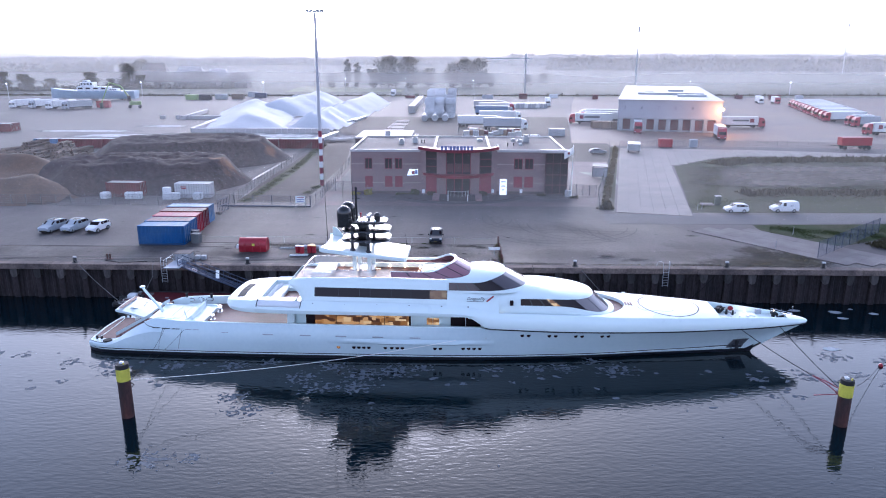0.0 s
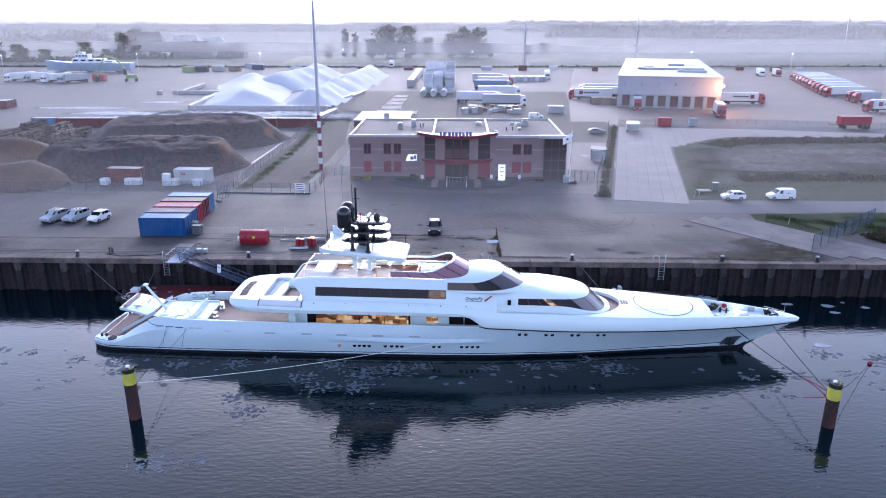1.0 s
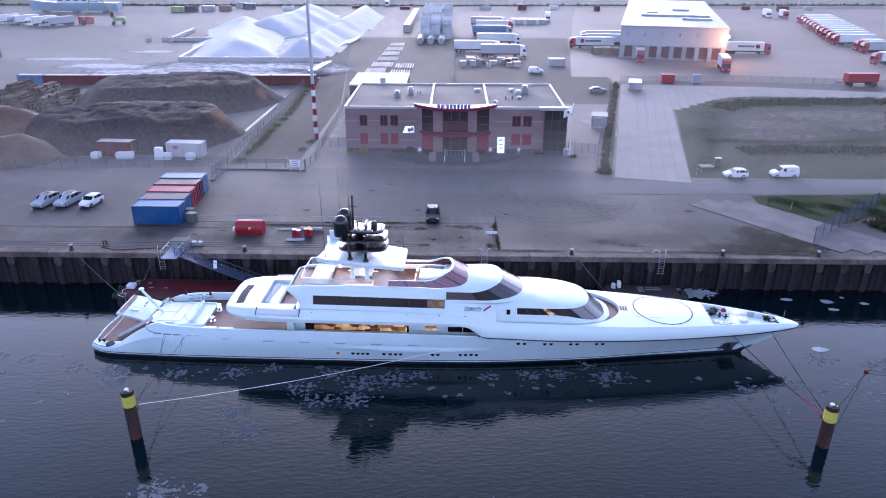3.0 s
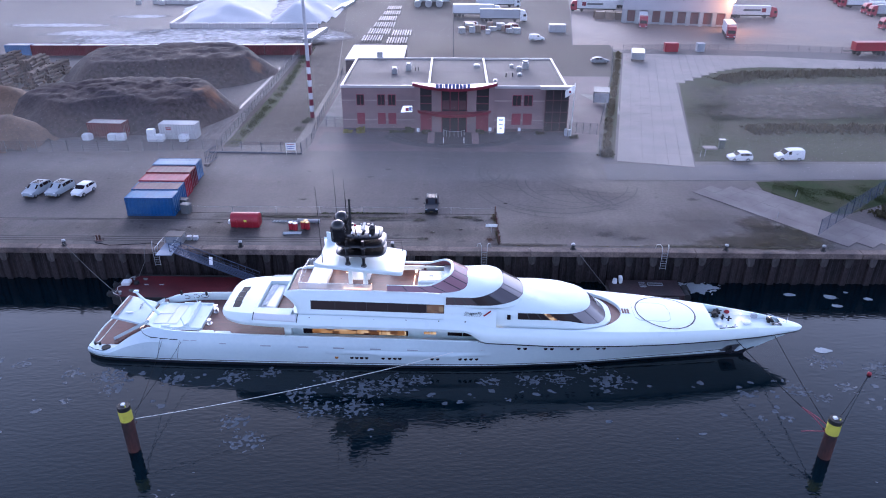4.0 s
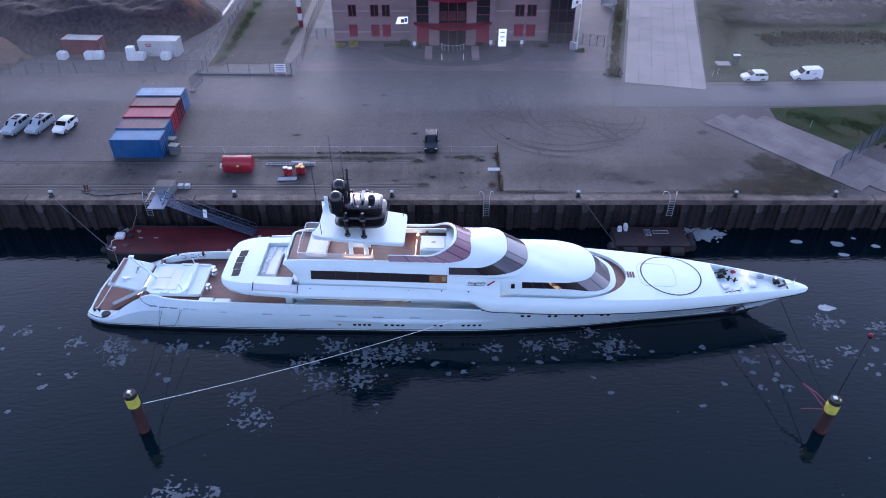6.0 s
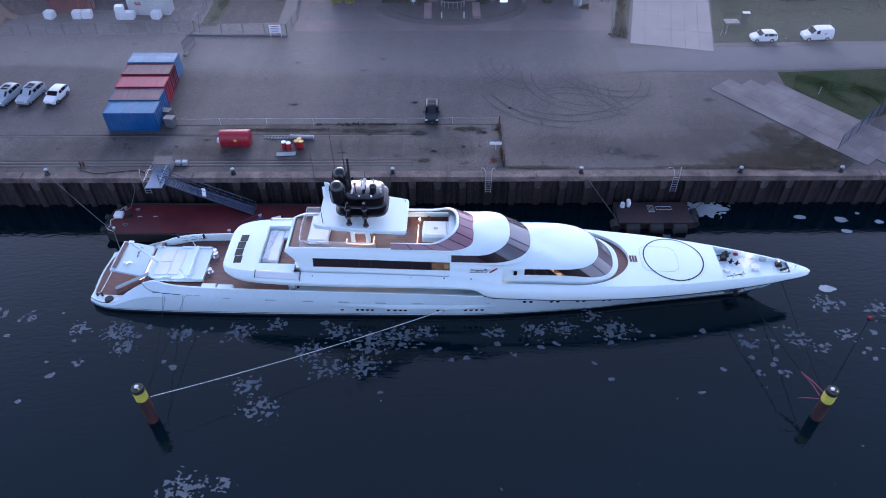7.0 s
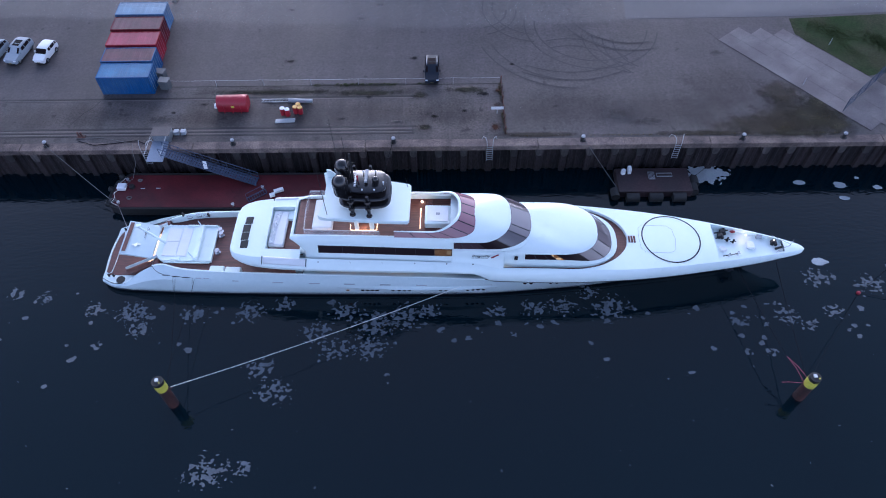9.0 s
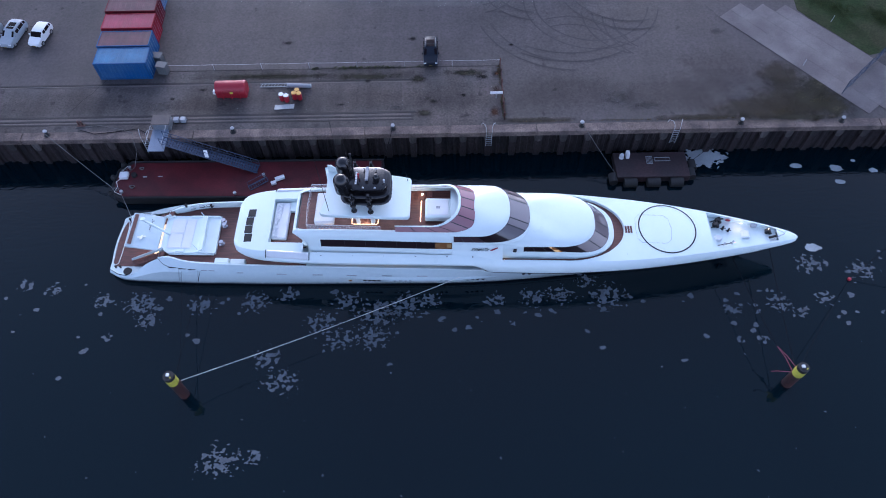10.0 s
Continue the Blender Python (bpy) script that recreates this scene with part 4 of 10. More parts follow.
for x, y in ((-24.95, -0.98), (-25.2, 1.85), (-25.0, 1.3)):
    bm = bmesh.new()
    cyl(bm, (x, y, 2.62), (x, y, 2.68), 0.32, 0.30, 14)
    cyl(bm, (x, y, 2.68), (x, y, 3.05), 0.13, 0.10, 12)
    cyl(bm, (x, y, 3.05), (x, y, 3.14), 0.26, 0.24, 14)
    part("capstan", bm, M["steel"], yacht, "polished steel mooring capstan", smooth=True)
for x0, x1, y0, y1 in ((-25.15, -23.65, -3.72, -3.05), (-23.5, -21.9, -3.84, -3.15)):
    bm = bmesh.new()
    box(bm, x0, x1, y0, y1, 2.62, 3.25, 0.08)
    part("deck_locker", bm, YW, yacht, "white cushioned deck locker")
# far bulwark fittings
for x in (-29.0, -28.0, -27.0):
    bm = bmesh.new()
    y = hull_section(x)[-1][0] - 0.17
    tube(bm, [(x + 0.42 * math.cos(math.tau * k / 20), y, 3.15 + 0.2 * math.sin(math.tau * k / 20)) for k in range(21)], 0.045, 5)
    part("mooring_port", bm, M["steel"], yacht, "oval steel mooring port", smooth=True)
for x in (-29.4, -26.6):
    bm = bmesh.new()
    box(bm, x - 0.1, x + 0.1, 3.15, 3.4, 3.5, 4.0, 0.03)
    part("fairlead", bm, M["black"], yacht)
# open stern hatch, hinged up, over the lit beach club
bm = bmesh.new()
rr = []
for i in range(9):
    f = i / 8
    x = -31.6 - 3.15 * f
    z = 3.12 + 1.05 * f - 0.25 * f * f
    rr.append([(x, y, z + 0.05 * math.cos(y * 0.8)) for y in (-2.15, -1.2, 0, 1.2, 2.15)])
low = [[(x, y, z - 0.22) for x, y, z in r] for r in rr]
vs1 = skin(bm, rr)
vs2 = skin(bm, low)
for i in range(8):
    for k in (0, 4):
        bm.faces.new((vs1[i][k], vs1[i + 1][k], vs2[i + 1][k], vs2[i][k]))
for e in (0, 8):
    for k in range(4):
        bm.faces.new((vs1[e][k], vs1[e][k + 1], vs2[e][k + 1], vs2[e][k]))
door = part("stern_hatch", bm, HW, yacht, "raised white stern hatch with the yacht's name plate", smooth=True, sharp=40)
bm = bmesh.new()
skin(bm, [[(-34.55, y, 4.02), (-34.15, y, 3.97)] for y in (-1.9, 0, 1.9)])
part("hatch_edge", bm, M["teak"], door)
bm = bmesh.new()
for a in (20, 95):
    box(bm, -0.42, 0.42, -0.11, 0.11, 0, 0.04, 0, m=pose(-33.35, -0.85, 3.72, 0, 18, a))
part("hatch_fitting", bm, M["white_plastic"], door)
bm = bmesh.new()
cyl(bm, (-30.7, 0.0, 3.0), (-32.7, 0.0, 5.7), 0.16, 0.12, 12)
box(bm, -32.95, -32.45, -0.12, 0.28, 5.62, 5.82, 0.04)
part("passerelle_post", bm, YW, yacht, "white slanting post at the stern", smooth=True)
# transom, steps and beach club
bm = bmesh.new()
skin(bm, [[(-31.4, y, z) for y in (-3.0, -2.4, 2.4, 3.0)] for z in (1.0, 2.95)])
part("transom", bm, YW, yacht)
# This inner wall glows by itself, standing in for lamplight in the room.
bm = bmesh.new()
box(bm, -32.4, -31.45, -1.9, 1.9, 1.0, 2.1, 0.05)
part("beach_club_wall", bm, M["club_warm"], yacht, "self-glowing inner wall for the lit beach club")
for side in (-1, 1):
    stair = []
    for i in range(9):
        bm = bmesh.new()
        x = -34.6 + 0.42 * i
        box(bm, x, x + 0.46, min(side * 2.25, side * 2.95), max(side * 2.25, side * 2.95), 1.0, 1.25 + 0.23 * i, 0.02)
        part("step", bm, M["teak"], yacht)
    bm = bmesh.new()
    rr = [[(-35.0 + 0.46 * i, side * 2.2, 1.0 + 0.26 * i), (-35.0 + 0.46 * i, side * 2.2, 1.35 + 0.26 * i), (-35.0 + 0.46 * i, side * 2.1, 1.35 + 0.26 * i), (-35.0 + 0.46 * i, side * 2.1, 1.0 + 0.26 * i)] for i in range(10)]
    skin(bm, rr, close=True)
    part("stair_rail", bm, HW, yacht, "")
# swimming platform
def platform_half(x):
    return hull_section(max(x, -37.2))[-1][0] - 0.06
bm = bmesh.new()
rr = []
for s in (-37.2, -36.8, -36.3, -35.6, -34.8, -34.0, -33.0, -31.4):
    w = min(platform_half(s), 4.0)
    rr.append([(s, -w, 1.03), (s, w, 1.03)])
skin(bm, rr)
plat = part("swim_platform", bm, YW, yacht, "low white swimming platform with teak inlay")
bm = bmesh.new()
prism(bm, [(-37.0, -2.5), (-36.6, -2.95), (-31.5, -2.95), (-31.5, 2.95), (-36.6, 2.95), (-37.0, 2.5), (-37.15, 0)], 1.035, 1.05)
part("platform_teak", bm, M["teak"], plat)
bm = bmesh.new()
loop = [(-36.78, 2.95), (-37.0, 2.2), (-37.16, 1.0), (-37.24, -0.4), (-37.2, -1.8), (-37.02, -2.6), (-36.7, -2.82), (-36.42, -2.6), (-36.36, -1.4), (-36.38, 0.6), (-36.42, 2.2), (-36.56, 2.85), (-36.78, 2.95)]
tube(bm, [(x, y, 1.07) for x, y in loop], 0.05, 6)
part("platform_line", bm, YW, plat)
bm = bmesh.new()
tube(bm, [(-37.0 - 0.3 * math.cos(y / 3.2 * math.pi / 2) if abs(y) < 3.2 else -36.9, y, 1.0) for y in spaced(-3.2, 3.2, 24)], 0.09, 6)
part("platform_rim", bm, YW, plat, smooth=True)
for side in (-1, 1):
    bm = bmesh.new()
    cyl(bm, (-35.2, side * 3.55, 1.03), (-35.2, side * 3.55, 1.14), 0.46, 0.42, 18)
    part("stern_fender_socket", bm, M["black"], plat, smooth=True)
    bm = bmesh.new()
    cyl(bm, (-34.05, side * 3.66, 1.08), (-34.05, side * 3.66, 1.34), 0.28, 0.25, 16)
    part("capped_bitt", bm, YW, plat, "white capped mooring bitt", smooth=True)
    for dx in (-0.25, 0.25):
        bm = bmesh.new()
        cyl(bm, (-36.3 + dx, side * 3.1, 1.0), (-36.3 + dx, side * 3.1, 1.35), 0.1, 0.12, 10)
        part("stern_bitt", bm, M["black"], plat, smooth=True)

# ---- hull details ----
for side in (-1, 1):
    for s in (-10.9, -9.35, -8.85, -8.35, -7.85, -6.2, -5.55, -5.0, -4.5, -1.25, -0.7, 1.55, 2.1, 2.65, 3.2):
        z = 1.42 + 0.004 * s
        bm = bmesh.new()
        w = hull_width(s, z)
        cyl(bm, (s, side * (w - 0.10), z), (s, side * (w + 0.02), z), 0.185, 0.185, 16)
        port = part("porthole", bm, M["win_warm"] if s in (-10.9,) else M["win_dark"], hull, smooth=True)
    for s in (7.35, 7.98, 10.0, 10.63, 12.6, 13.23, 15.2, 15.83):
        z = 3.02 - 0.012 * (s - 7)
        bm = bmesh.new()
        w = hull_width(s, z)
        cyl(bm, (s, side * (w - 0.2), z), (s, side * (w + 0.025), z), 0.185, 0.185, 16)
        part("porthole", bm, M["win_dark"], hull, smooth=True)
    for s in (-18.0, -14.2, -10.6, -6.9, -3.2):
        z = 2.55
        w = hull_width(s, z)
        bm = bmesh.new()
        box(bm, s - 0.55, s + 0.55, side * w - 0.04, side * w + 0.04, z - 0.08, z + 0.06, 0.02)
        part("hull_vent", bm, M["grey_paint"], hull)
    for s, half in ((-29.6, 0.42), (-28.55, 0.42), (-27.5, 0.42), (-26.2, 0.3), (-25.4, 0.3), (-22.4, 0.34)):
        z = 2.80 if s < -24 else 2.62
        w = hull_width(s, z)
        bm = bmesh.new()
        box(bm, s - half, s + half, side * w - 0.05, side * w + 0.05, z - 0.035, z + 0.035, 0.012)
        part("scupper", bm, M["pin"] if s < -27 else M["grey_paint"], hull)
    bm = bmesh.new()
    tube(bm, [(s, side * (hull_width(s, z) + 0.012), z) for s, z in ((-31.55, 3.0), (-31.3, 2.93), (-31.0, 2.86), (-30.5, 2.82), (-29.9, 2.80))], 0.03, 5)
    part("scupper_line", bm, M["pin"], hull)
    for s in (-28.9, -26.85):
        bm = bmesh.new()
        tube(bm, [(s - 0.25 * (2.75 - z), side * (hull_width(s, z) + 0.006), z) for z in spaced(0.66, 2.75, 8)], 0.016, 5)
        part("shell_door_seam", bm, M["pin"], hull)
    # spray rail bulge amidships
    bm = bmesh.new()
    rr = []
    for s in spaced(-12.0, 4.6, 30):
        k = max(0.02, min(1, (4.6 - s) / 3)) * max(0.02, min(1, (s + 12) / 5))
        w = hull_width(s, 2.0)
        rr.append([(s, side * hull_width(s, 1.75), 1.75), (s, side * (w + 0.22 * k), 1.92), (s, side * (hull_width(s, 2.15) + 0.18 * k), 2.15), (s, side * hull_width(s, 2.35), 2.35)])
    skin(bm, rr)
    part("spray_rail", bm, HW, hull, smooth=True, sharp=60)
    # anchor pocket
    bm = bmesh.new()
    rr = []
    for s in spaced(28.5, 30.2, 6):
        def at(z):
            if s <= 30.6:
                return hull_width(s, z)
        rr.append([(s + 0.45 * (z - 0.5), side * (hull_width(min(s + 0.45 * (z - 0.5), 30.55), z) + 0.035), z) for z in spaced(0.5, 1.65, 5)])
    skin(bm, rr)
    pocket = part("anchor_pocket", bm, M["pocket"], hull, "dark recessed anchor pocket", smooth=True)
    bm = bmesh.new()
    box(bm, 29.0, 29.9, side * 0.95 - 0.08, side * 0.95 + 0.08, 0.75, 1.0, 0.04)
    box(bm, 29.3, 29.6, side * 0.95 - 0.1, side * 0.95 + 0.1, 0.6, 1.5, 0.04)
    part("anchor", bm, M["boot"], pocket)

# forward side walkway, steps and helipad
bm = bmesh.new()
skin(bm, [[(s, -opening(s), 4.60), (s, opening(s), 4.60)] for s in FORE])
part("fore_walkway", bm, M["teak"], yacht, "curved teak walkway round the forward house")
for i in range(3):
    bm = bmesh.new()
    x = 17.98 + 0.27 * i
    box(bm, x, x + 0.2, -0.62, 0.25, deck_z(x, 0) - 0.03, deck_z(x, 0) + 0.035, 0.01)
    part("step", bm, M["teak"], yacht)
bm = bmesh.new()
R = 2.98
ring = []
for k in range(97):
    a = math.tau * k / 96
    row = []
    for r, dz in ((R - 0.07, 0.02), (R, 0.03), (R + 0.07, 0.02)):
        s, y = 22.45 + r * math.cos(a), r * math.sin(a) + 0.12
        row.append((s, y, deck_z(s, y) + dz))
    ring.append(row)
skin(bm, ring)
part("helipad_ring", bm, M["pin"], yacht, "thin dark landing circle on the foredeck")
bm = bmesh.new()
tube(bm, [(x, y, deck_z(x, y) + 0.004) for x, y in ((19.6, -1.75), (22.2, -1.75), (22.7, -1.3), (22.9, 0), (22.7, 1.3), (22.2, 1.75), (19.6, 1.75), (19.2, 1.3), (19.1, 0), (19.2, -1.3), (19.6, -1.75))], 0.014, 5)
part("deck_hatch_seam", bm, M["grey_paint"], yacht)

# bow mooring gear
bowgear = []
for x, y in ((28.25, 1.7), (27.9, 1.15), (33.25, 0.38)):
    bm = bmesh.new()
    cyl(bm, (x, y, 3.72), (x, y, 4.0), 0.2, 0.16, 12)
    box(bm, x - 0.28, x + 0.22, y - 0.2, y + 0.2, 3.95, 4.25, 0.05)
    cyl(bm, (x + 0.2, y - 0.36, 4.05), (x + 0.2, y + 0.36, 4.05), 0.16, 0.16, 12)
    part("windlass", bm, M["black"], yacht, "black anchor windlass in the mooring well", smooth=True)
for x, y, r in ((28.65, 0.75, 0.13), (29.2, 0.5, 0.11), (28.4, -1.3, 0.09), (29.35, -1.05, 0.11)):
    bm = bmesh.new()
    cyl(bm, (x, y, 3.72), (x, y, 4.25), r, r * 0.8, 10)
    cyl(bm, (x - 0.3, y, 3.95), (x + 0.3, y, 3.95), 0.05, 0.05, 8)
    part("mooring_bitt", bm, M["black"] if y > 0 else M["steel"], yacht, smooth=True)
for a, b, r in (((27.75, -1.42, 3.95), (29.45, -1.05, 3.95), 0.05), ((33.3, -0.42, 4.0), (34.0, -0.2, 4.0), 0.13), ((27.4, 1.5, 4.0), (28.9, 1.95, 4.0), 0.07), ((27.5, 0.9, 3.85), (28.4, 1.3, 3.85), 0.06)):
    bm = bmesh.new()
    cyl(bm, a, b, r, r, 8)
    part("deck_roller", bm, M["black"], yacht, smooth=True)
bm = bmesh.new()
box(bm, 31.7, 32.3, 1.0, 1.3, 3.72, 4.15, 0.03)
part("deck_panel", bm, M["grey_paint"], yacht)
for x, y, z in ((30.67, 1.3, 4.05), (33.3, 0.5, 4.3), (5.3, -3.95, 4.78)):
    bm = bmesh.new()
    ball(bm, (x, y, z), 0.06, 10)
    part("well_lamp", bm, M["lamp_warm"], yacht, "small glowing deck lamp")
bm = bmesh.new()
box(bm, 30.45, 31.3, -0.4, 0.5, 3.72, 4.05, 0.12)
part("deck_box", bm, M["white_plastic"], yacht)
bm = bmesh.new()
cyl(bm, (28.0, -0.4, 3.72), (28.0, -0.4, 3.92), 0.42, 0.30, 18)
part("deck_hatch", bm, M["white_plastic"], yacht, smooth=True)
bm = bmesh.new()
g = bmesh.ops.create_circle(bm, cap_ends=True, segments=20, radius=0.28)
bmesh.ops.transform(bm, matrix=pose(29.35, 1.72, 4.02, 78, 0, 164), verts=g["verts"])
part("crest", bm, M["red_paint"], yacht, "round red emblem on the bulwark")
bm = bmesh.new()
cyl(bm, (34.9, 0.0, 3.85), (34.9, 0, 5.0), 0.04, 0.03, 8)
part("jack_staff", bm, M["steel"], yacht)
for side in (-1, 1):
    bm = bmesh.new()
    tube(bm, [(33.2 + 0.28 * i, side * (1.0 - 0.16 * i), 4.35 - 0.02 * i) for i in range(7)], 0.03, 6)
    for i in (0, 3, 6):
        cyl(bm, (33.2 + 0.28 * i, side * (1.0 - 0.16 * i), 4.0), (33.2 + 0.28 * i, side * (1.0 - 0.16 * i), 4.35 - 0.02 * i), 0.02, 0.02, 6)
    part("bow_rail", bm, M["steel"], yacht)

# ---- sun deck: glass, table, spa, bar ----
for pts in ([(-14.6, 2.45), (-14.75, 0), (-14.6, -2.45)], [(-14.6, -2.5), (-11, -2.55), (-7.2, -2.62)], [(-14.6, 2.5), (-11, 2.55), (-7.2, 2.62)]):
    for (xa, ya), (xb, yb) in zip(pts, pts[1:]):
        bm = bmesh.new()
        skin(bm, [[(xa, ya, 8.0), (xb, yb, 8.0)], [(xa, ya, 8.75), (xb, yb, 8.75)]])
        pane = part("glass_screen", bm, M["clear"], yacht, "clear glass wind screen")
        pane.visible_shadow = False
        bm = bmesh.new()
        tube(bm, [(xa, ya, 8.77), (xb, yb, 8.77)], 0.03, 6)
        part("screen_rail", bm, M["steel"], pane)
bm = bmesh.new()
box(bm, -14.0, -12.0, -1.8, 1.9, 7.64, 8.25, 0.12)
part("sun_bed", bm, M["white_plastic"], yacht, "white sun deck lounge bed")
bm = bmesh.new()
box(bm, -9.9, -7.7, -0.9, 0.9, 8.3, 8.4, 0.04)
table = part("bar_table", bm, M["white_plastic"], yacht, "white sun deck table lit from below")
for x in (-9.6, -8.05):
    bm = bmesh.new()
    box(bm, x - 0.18, x + 0.18, -1.45, -1.1, 7.64, 8.45, 0.06)
    part("stool", bm, YW, yacht)
for line in ([(-10.25, -0.9), (-10.25, -1.5), (-10.1, -1.64), (-7.75, -1.64), (-7.6, -1.5), (-7.6, -0.5)], [(-13.5, -2.3), (-7.4, -2.36)], [(-10.6, 1.7), (-7.4, 1.7)]):
    bm = bmesh.new()
    tube(bm, [(x, y, 7.69) for x, y in line], 0.035, 6)
    part("strip_light", bm, M["strip_warm"], yacht, "warm strip light along the deck edge")
for k, x in enumerate((-3.0, -2.72, -2.44)):
    bm = bmesh.new()
    box(bm, x, x + 0.26, 1.5, 2.25, 7.64, 7.80 + 0.16 * k, 0.02)
    part("spa_step", bm, M["teak"], yacht)
bm = bmesh.new()
box(bm, -2.85, -0.25, -1.25, 1.15, 7.64, 8.45, 0.1)
spa = part("spa", bm, YW, yacht, "square white spa tub under its cover")
bm = bmesh.new()
box(bm, -2.6, -0.5, -1.0, 0.9, 8.45, 8.50, 0.02)
part("spa_cover", bm, M["white_plastic"], spa)
bm = bmesh.new()
box(bm, -1.75, -1.35, -0.2, 0.1, 8.5, 8.53, 0.01)
part("spa_plate", bm, M["grey_paint"], spa)
bm = bmesh.new()
box(bm, -3.35, -3.27, -1.3, 1.3, 7.66, 7.74)
part("strip_light", bm, M["strip_warm"], yacht)
for x, y, z in ((-3.24, 2.1, 7.80), (-4.85, 2.15, 7.88), (-6.45, 2.15, 7.88), (-11.5, 2.05, 8.0)):
    bm = bmesh.new()
    ball(bm, (x, y, z), 0.13, 10)
    part("deck_lamp", bm, M["lamp_warm"], yacht, "warm glowing deck lamp")

# ---- hard top and mast ----
def top_z(s):
    return 11.0 - (s + 12.5) * 0.118
bm = bmesh.new()
TOP = [(-12.85, 2.70, 0.6), (-12.6, 2.86, 0.3), (-11.8, 2.86, 0), (-10, 2.80, 0), (-7, 2.66, 0), (-5.0, 2.52, 0), (-4.42, 2.44, 0), (-4.25, 2.2, 0)]
up, dn = [], []
for s, w, notch in TOP:
    z = top_z(s)
    ws = [-w, -w * 0.965, -w * 0.45, 0, w * 0.45, w * 0.965, w]
    up.append([(s if notch == 0 or abs(y) > 0.8 * w else s + notch * 0.6, y, z + (0.08 if abs(y) < w else -0.02) + (0.35 * max(0, (-11.5 - s)) / 1.8 if abs(y) == w else 0)) for y in ws])
    dn.append([(s if notch == 0 or abs(y) > 0.8 * w else s + notch * 0.6, y, z - (0.36 if abs(y) < w else 0.30)) for y in ws])
va, vb = skin(bm, up), skin(bm, dn)
for i in range(len(TOP) - 1):
    for k in (0, 6):
        bm.faces.new((va[i][k], va[i + 1][k], vb[i + 1][k], vb[i][k]))
for e in (0, len(TOP) - 1):
    for k in range(6):
        bm.faces.new((va[e][k], va[e][k + 1], vb[e][k + 1], vb[e][k]))
hardtop = part("hard_top", bm, YW, yacht, "white hard top carrying the mast", smooth=True, sharp=14)
bm = bmesh.new()
prism(bm, [(-12.5, 0.0), (-11.2, 0.0), (-12.1, 1.1), (-12.5, 1.15)], -0.07, 0.07)
bmesh.ops.transform(bm, matrix=pose(0, 2.45, 10.85, 90, 0, 0), verts=bm.verts)
part("fin", bm, YW, hardtop, smooth=True)
for x in (-9.55, -8.08):
    for side in (-1, 1):
        bm = bmesh.new()
        box(bm, x - 0.2, x + 0.2, side * 1.45 - 0.17, side * 1.45 + 0.17, 7.64, top_z(x) - 0.3, 0.07)
        part("top_leg", bm, YW, hardtop)
bm = bmesh.new()
for za, x0, x1, w in ((11.45, -10.95, -5.95, 1.95), (12.38, -10.9, -5.95, 1.85)):
    rr = []
    for dz, inset in ((0, 0.3), (0.05, 0.05), (0.12, 0), (0.20, 0.02), (0.265, 0.09), (0.295, 0.25), (0.315, 0.7), (0.325, 1.2)):
        r = []
        for k in range(28):
            a = math.tau * k / 28
            c, s2 = math.copysign(abs(math.cos(a)) ** 0.5, math.cos(a)), math.copysign(abs(math.sin(a)) ** 0.5, math.sin(a))
            r.append(((x0 + x1) / 2 + ((x1 - x0) / 2 - inset) * c, (w - inset) * s2 - 0.15, za + dz))
        rr.append(r)
    v = skin(bm, rr, close=True)
    bm.faces.new(v[0][::-1])
    bm.faces.new(v[-1])
body = part("mast_body", bm, M["black_gloss"], hardtop, "glossy black stacked mast housing", smooth=True, sharp=35)
bm = bmesh.new()
rr = []
for dz, inset in ((0, 0.2), (0.1, 0), (0.25, 0), (0.32, 0.15)):
    r = []
    for k in range(24):
        a = math.tau * k / 24
        c, s2 = math.copysign(abs(math.cos(a)) ** 0.5, math.cos(a)), math.copysign(abs(math.sin(a)) ** 0.5, math.sin(a))
        r.append((-8.2 + (1.9 - inset) * c, (1.4 - inset) * s2 - 0.3, 13.2 + dz))
    rr.append(r)
v = skin(bm, rr, close=True)
bm.faces.new(v[0][::-1])
bm.faces.new(v[-1])
box(bm, -9.3, -8.3, -0.22, 0.22, 10.4, 13.4, 0.05)
part("mast_top", bm, M["black_gloss"], body, smooth=True)
for x in (-9.6, -8.03):
    for side in (-1, 1):
        bm = bmesh.new()
        y = side * 1.98 - 0.15
        cyl(bm, (x, y, top_z(x) - 0.1), (x, y, 13.3), 0.17, 0.15, 12)
        for z in (top_z(x) + 0.08, 11.62, 12.54):
            cyl(bm, (x, y, z - 0.13), (x, y, z), 0.22, 0.31, 14)
            cyl(bm, (x, y, z), (x, y, z + 0.16), 0.31, 0.24, 14)
            cyl(bm, (x, y, z), (x, y - side * 0.5, z), 0.12, 0.12, 8)
        part("mast_column", bm, M["black_gloss"], body, smooth=True)
for x, y in ((-10.5, -1.3), (-10.5, 0.72)):
    bm = bmesh.new()
    ball(bm, (x, y, 14.35), 0.75, 20)
    cyl(bm, (x, y, 13.0), (x, y, 14.35), 0.70, 0.75, 20)
    part("radome", bm, M["black_gloss"], body, "black satellite dome", smooth=True)
bm = bmesh.new()
ball(bm, (-7.3, -0.5, 13.95), 0.34, 14)
cyl(bm, (-7.3, -0.5, 13.4), (-7.3, -0.5, 13.95), 0.3, 0.34, 14)
part("small_radome", bm, M["black_gloss"], body, smooth=True)
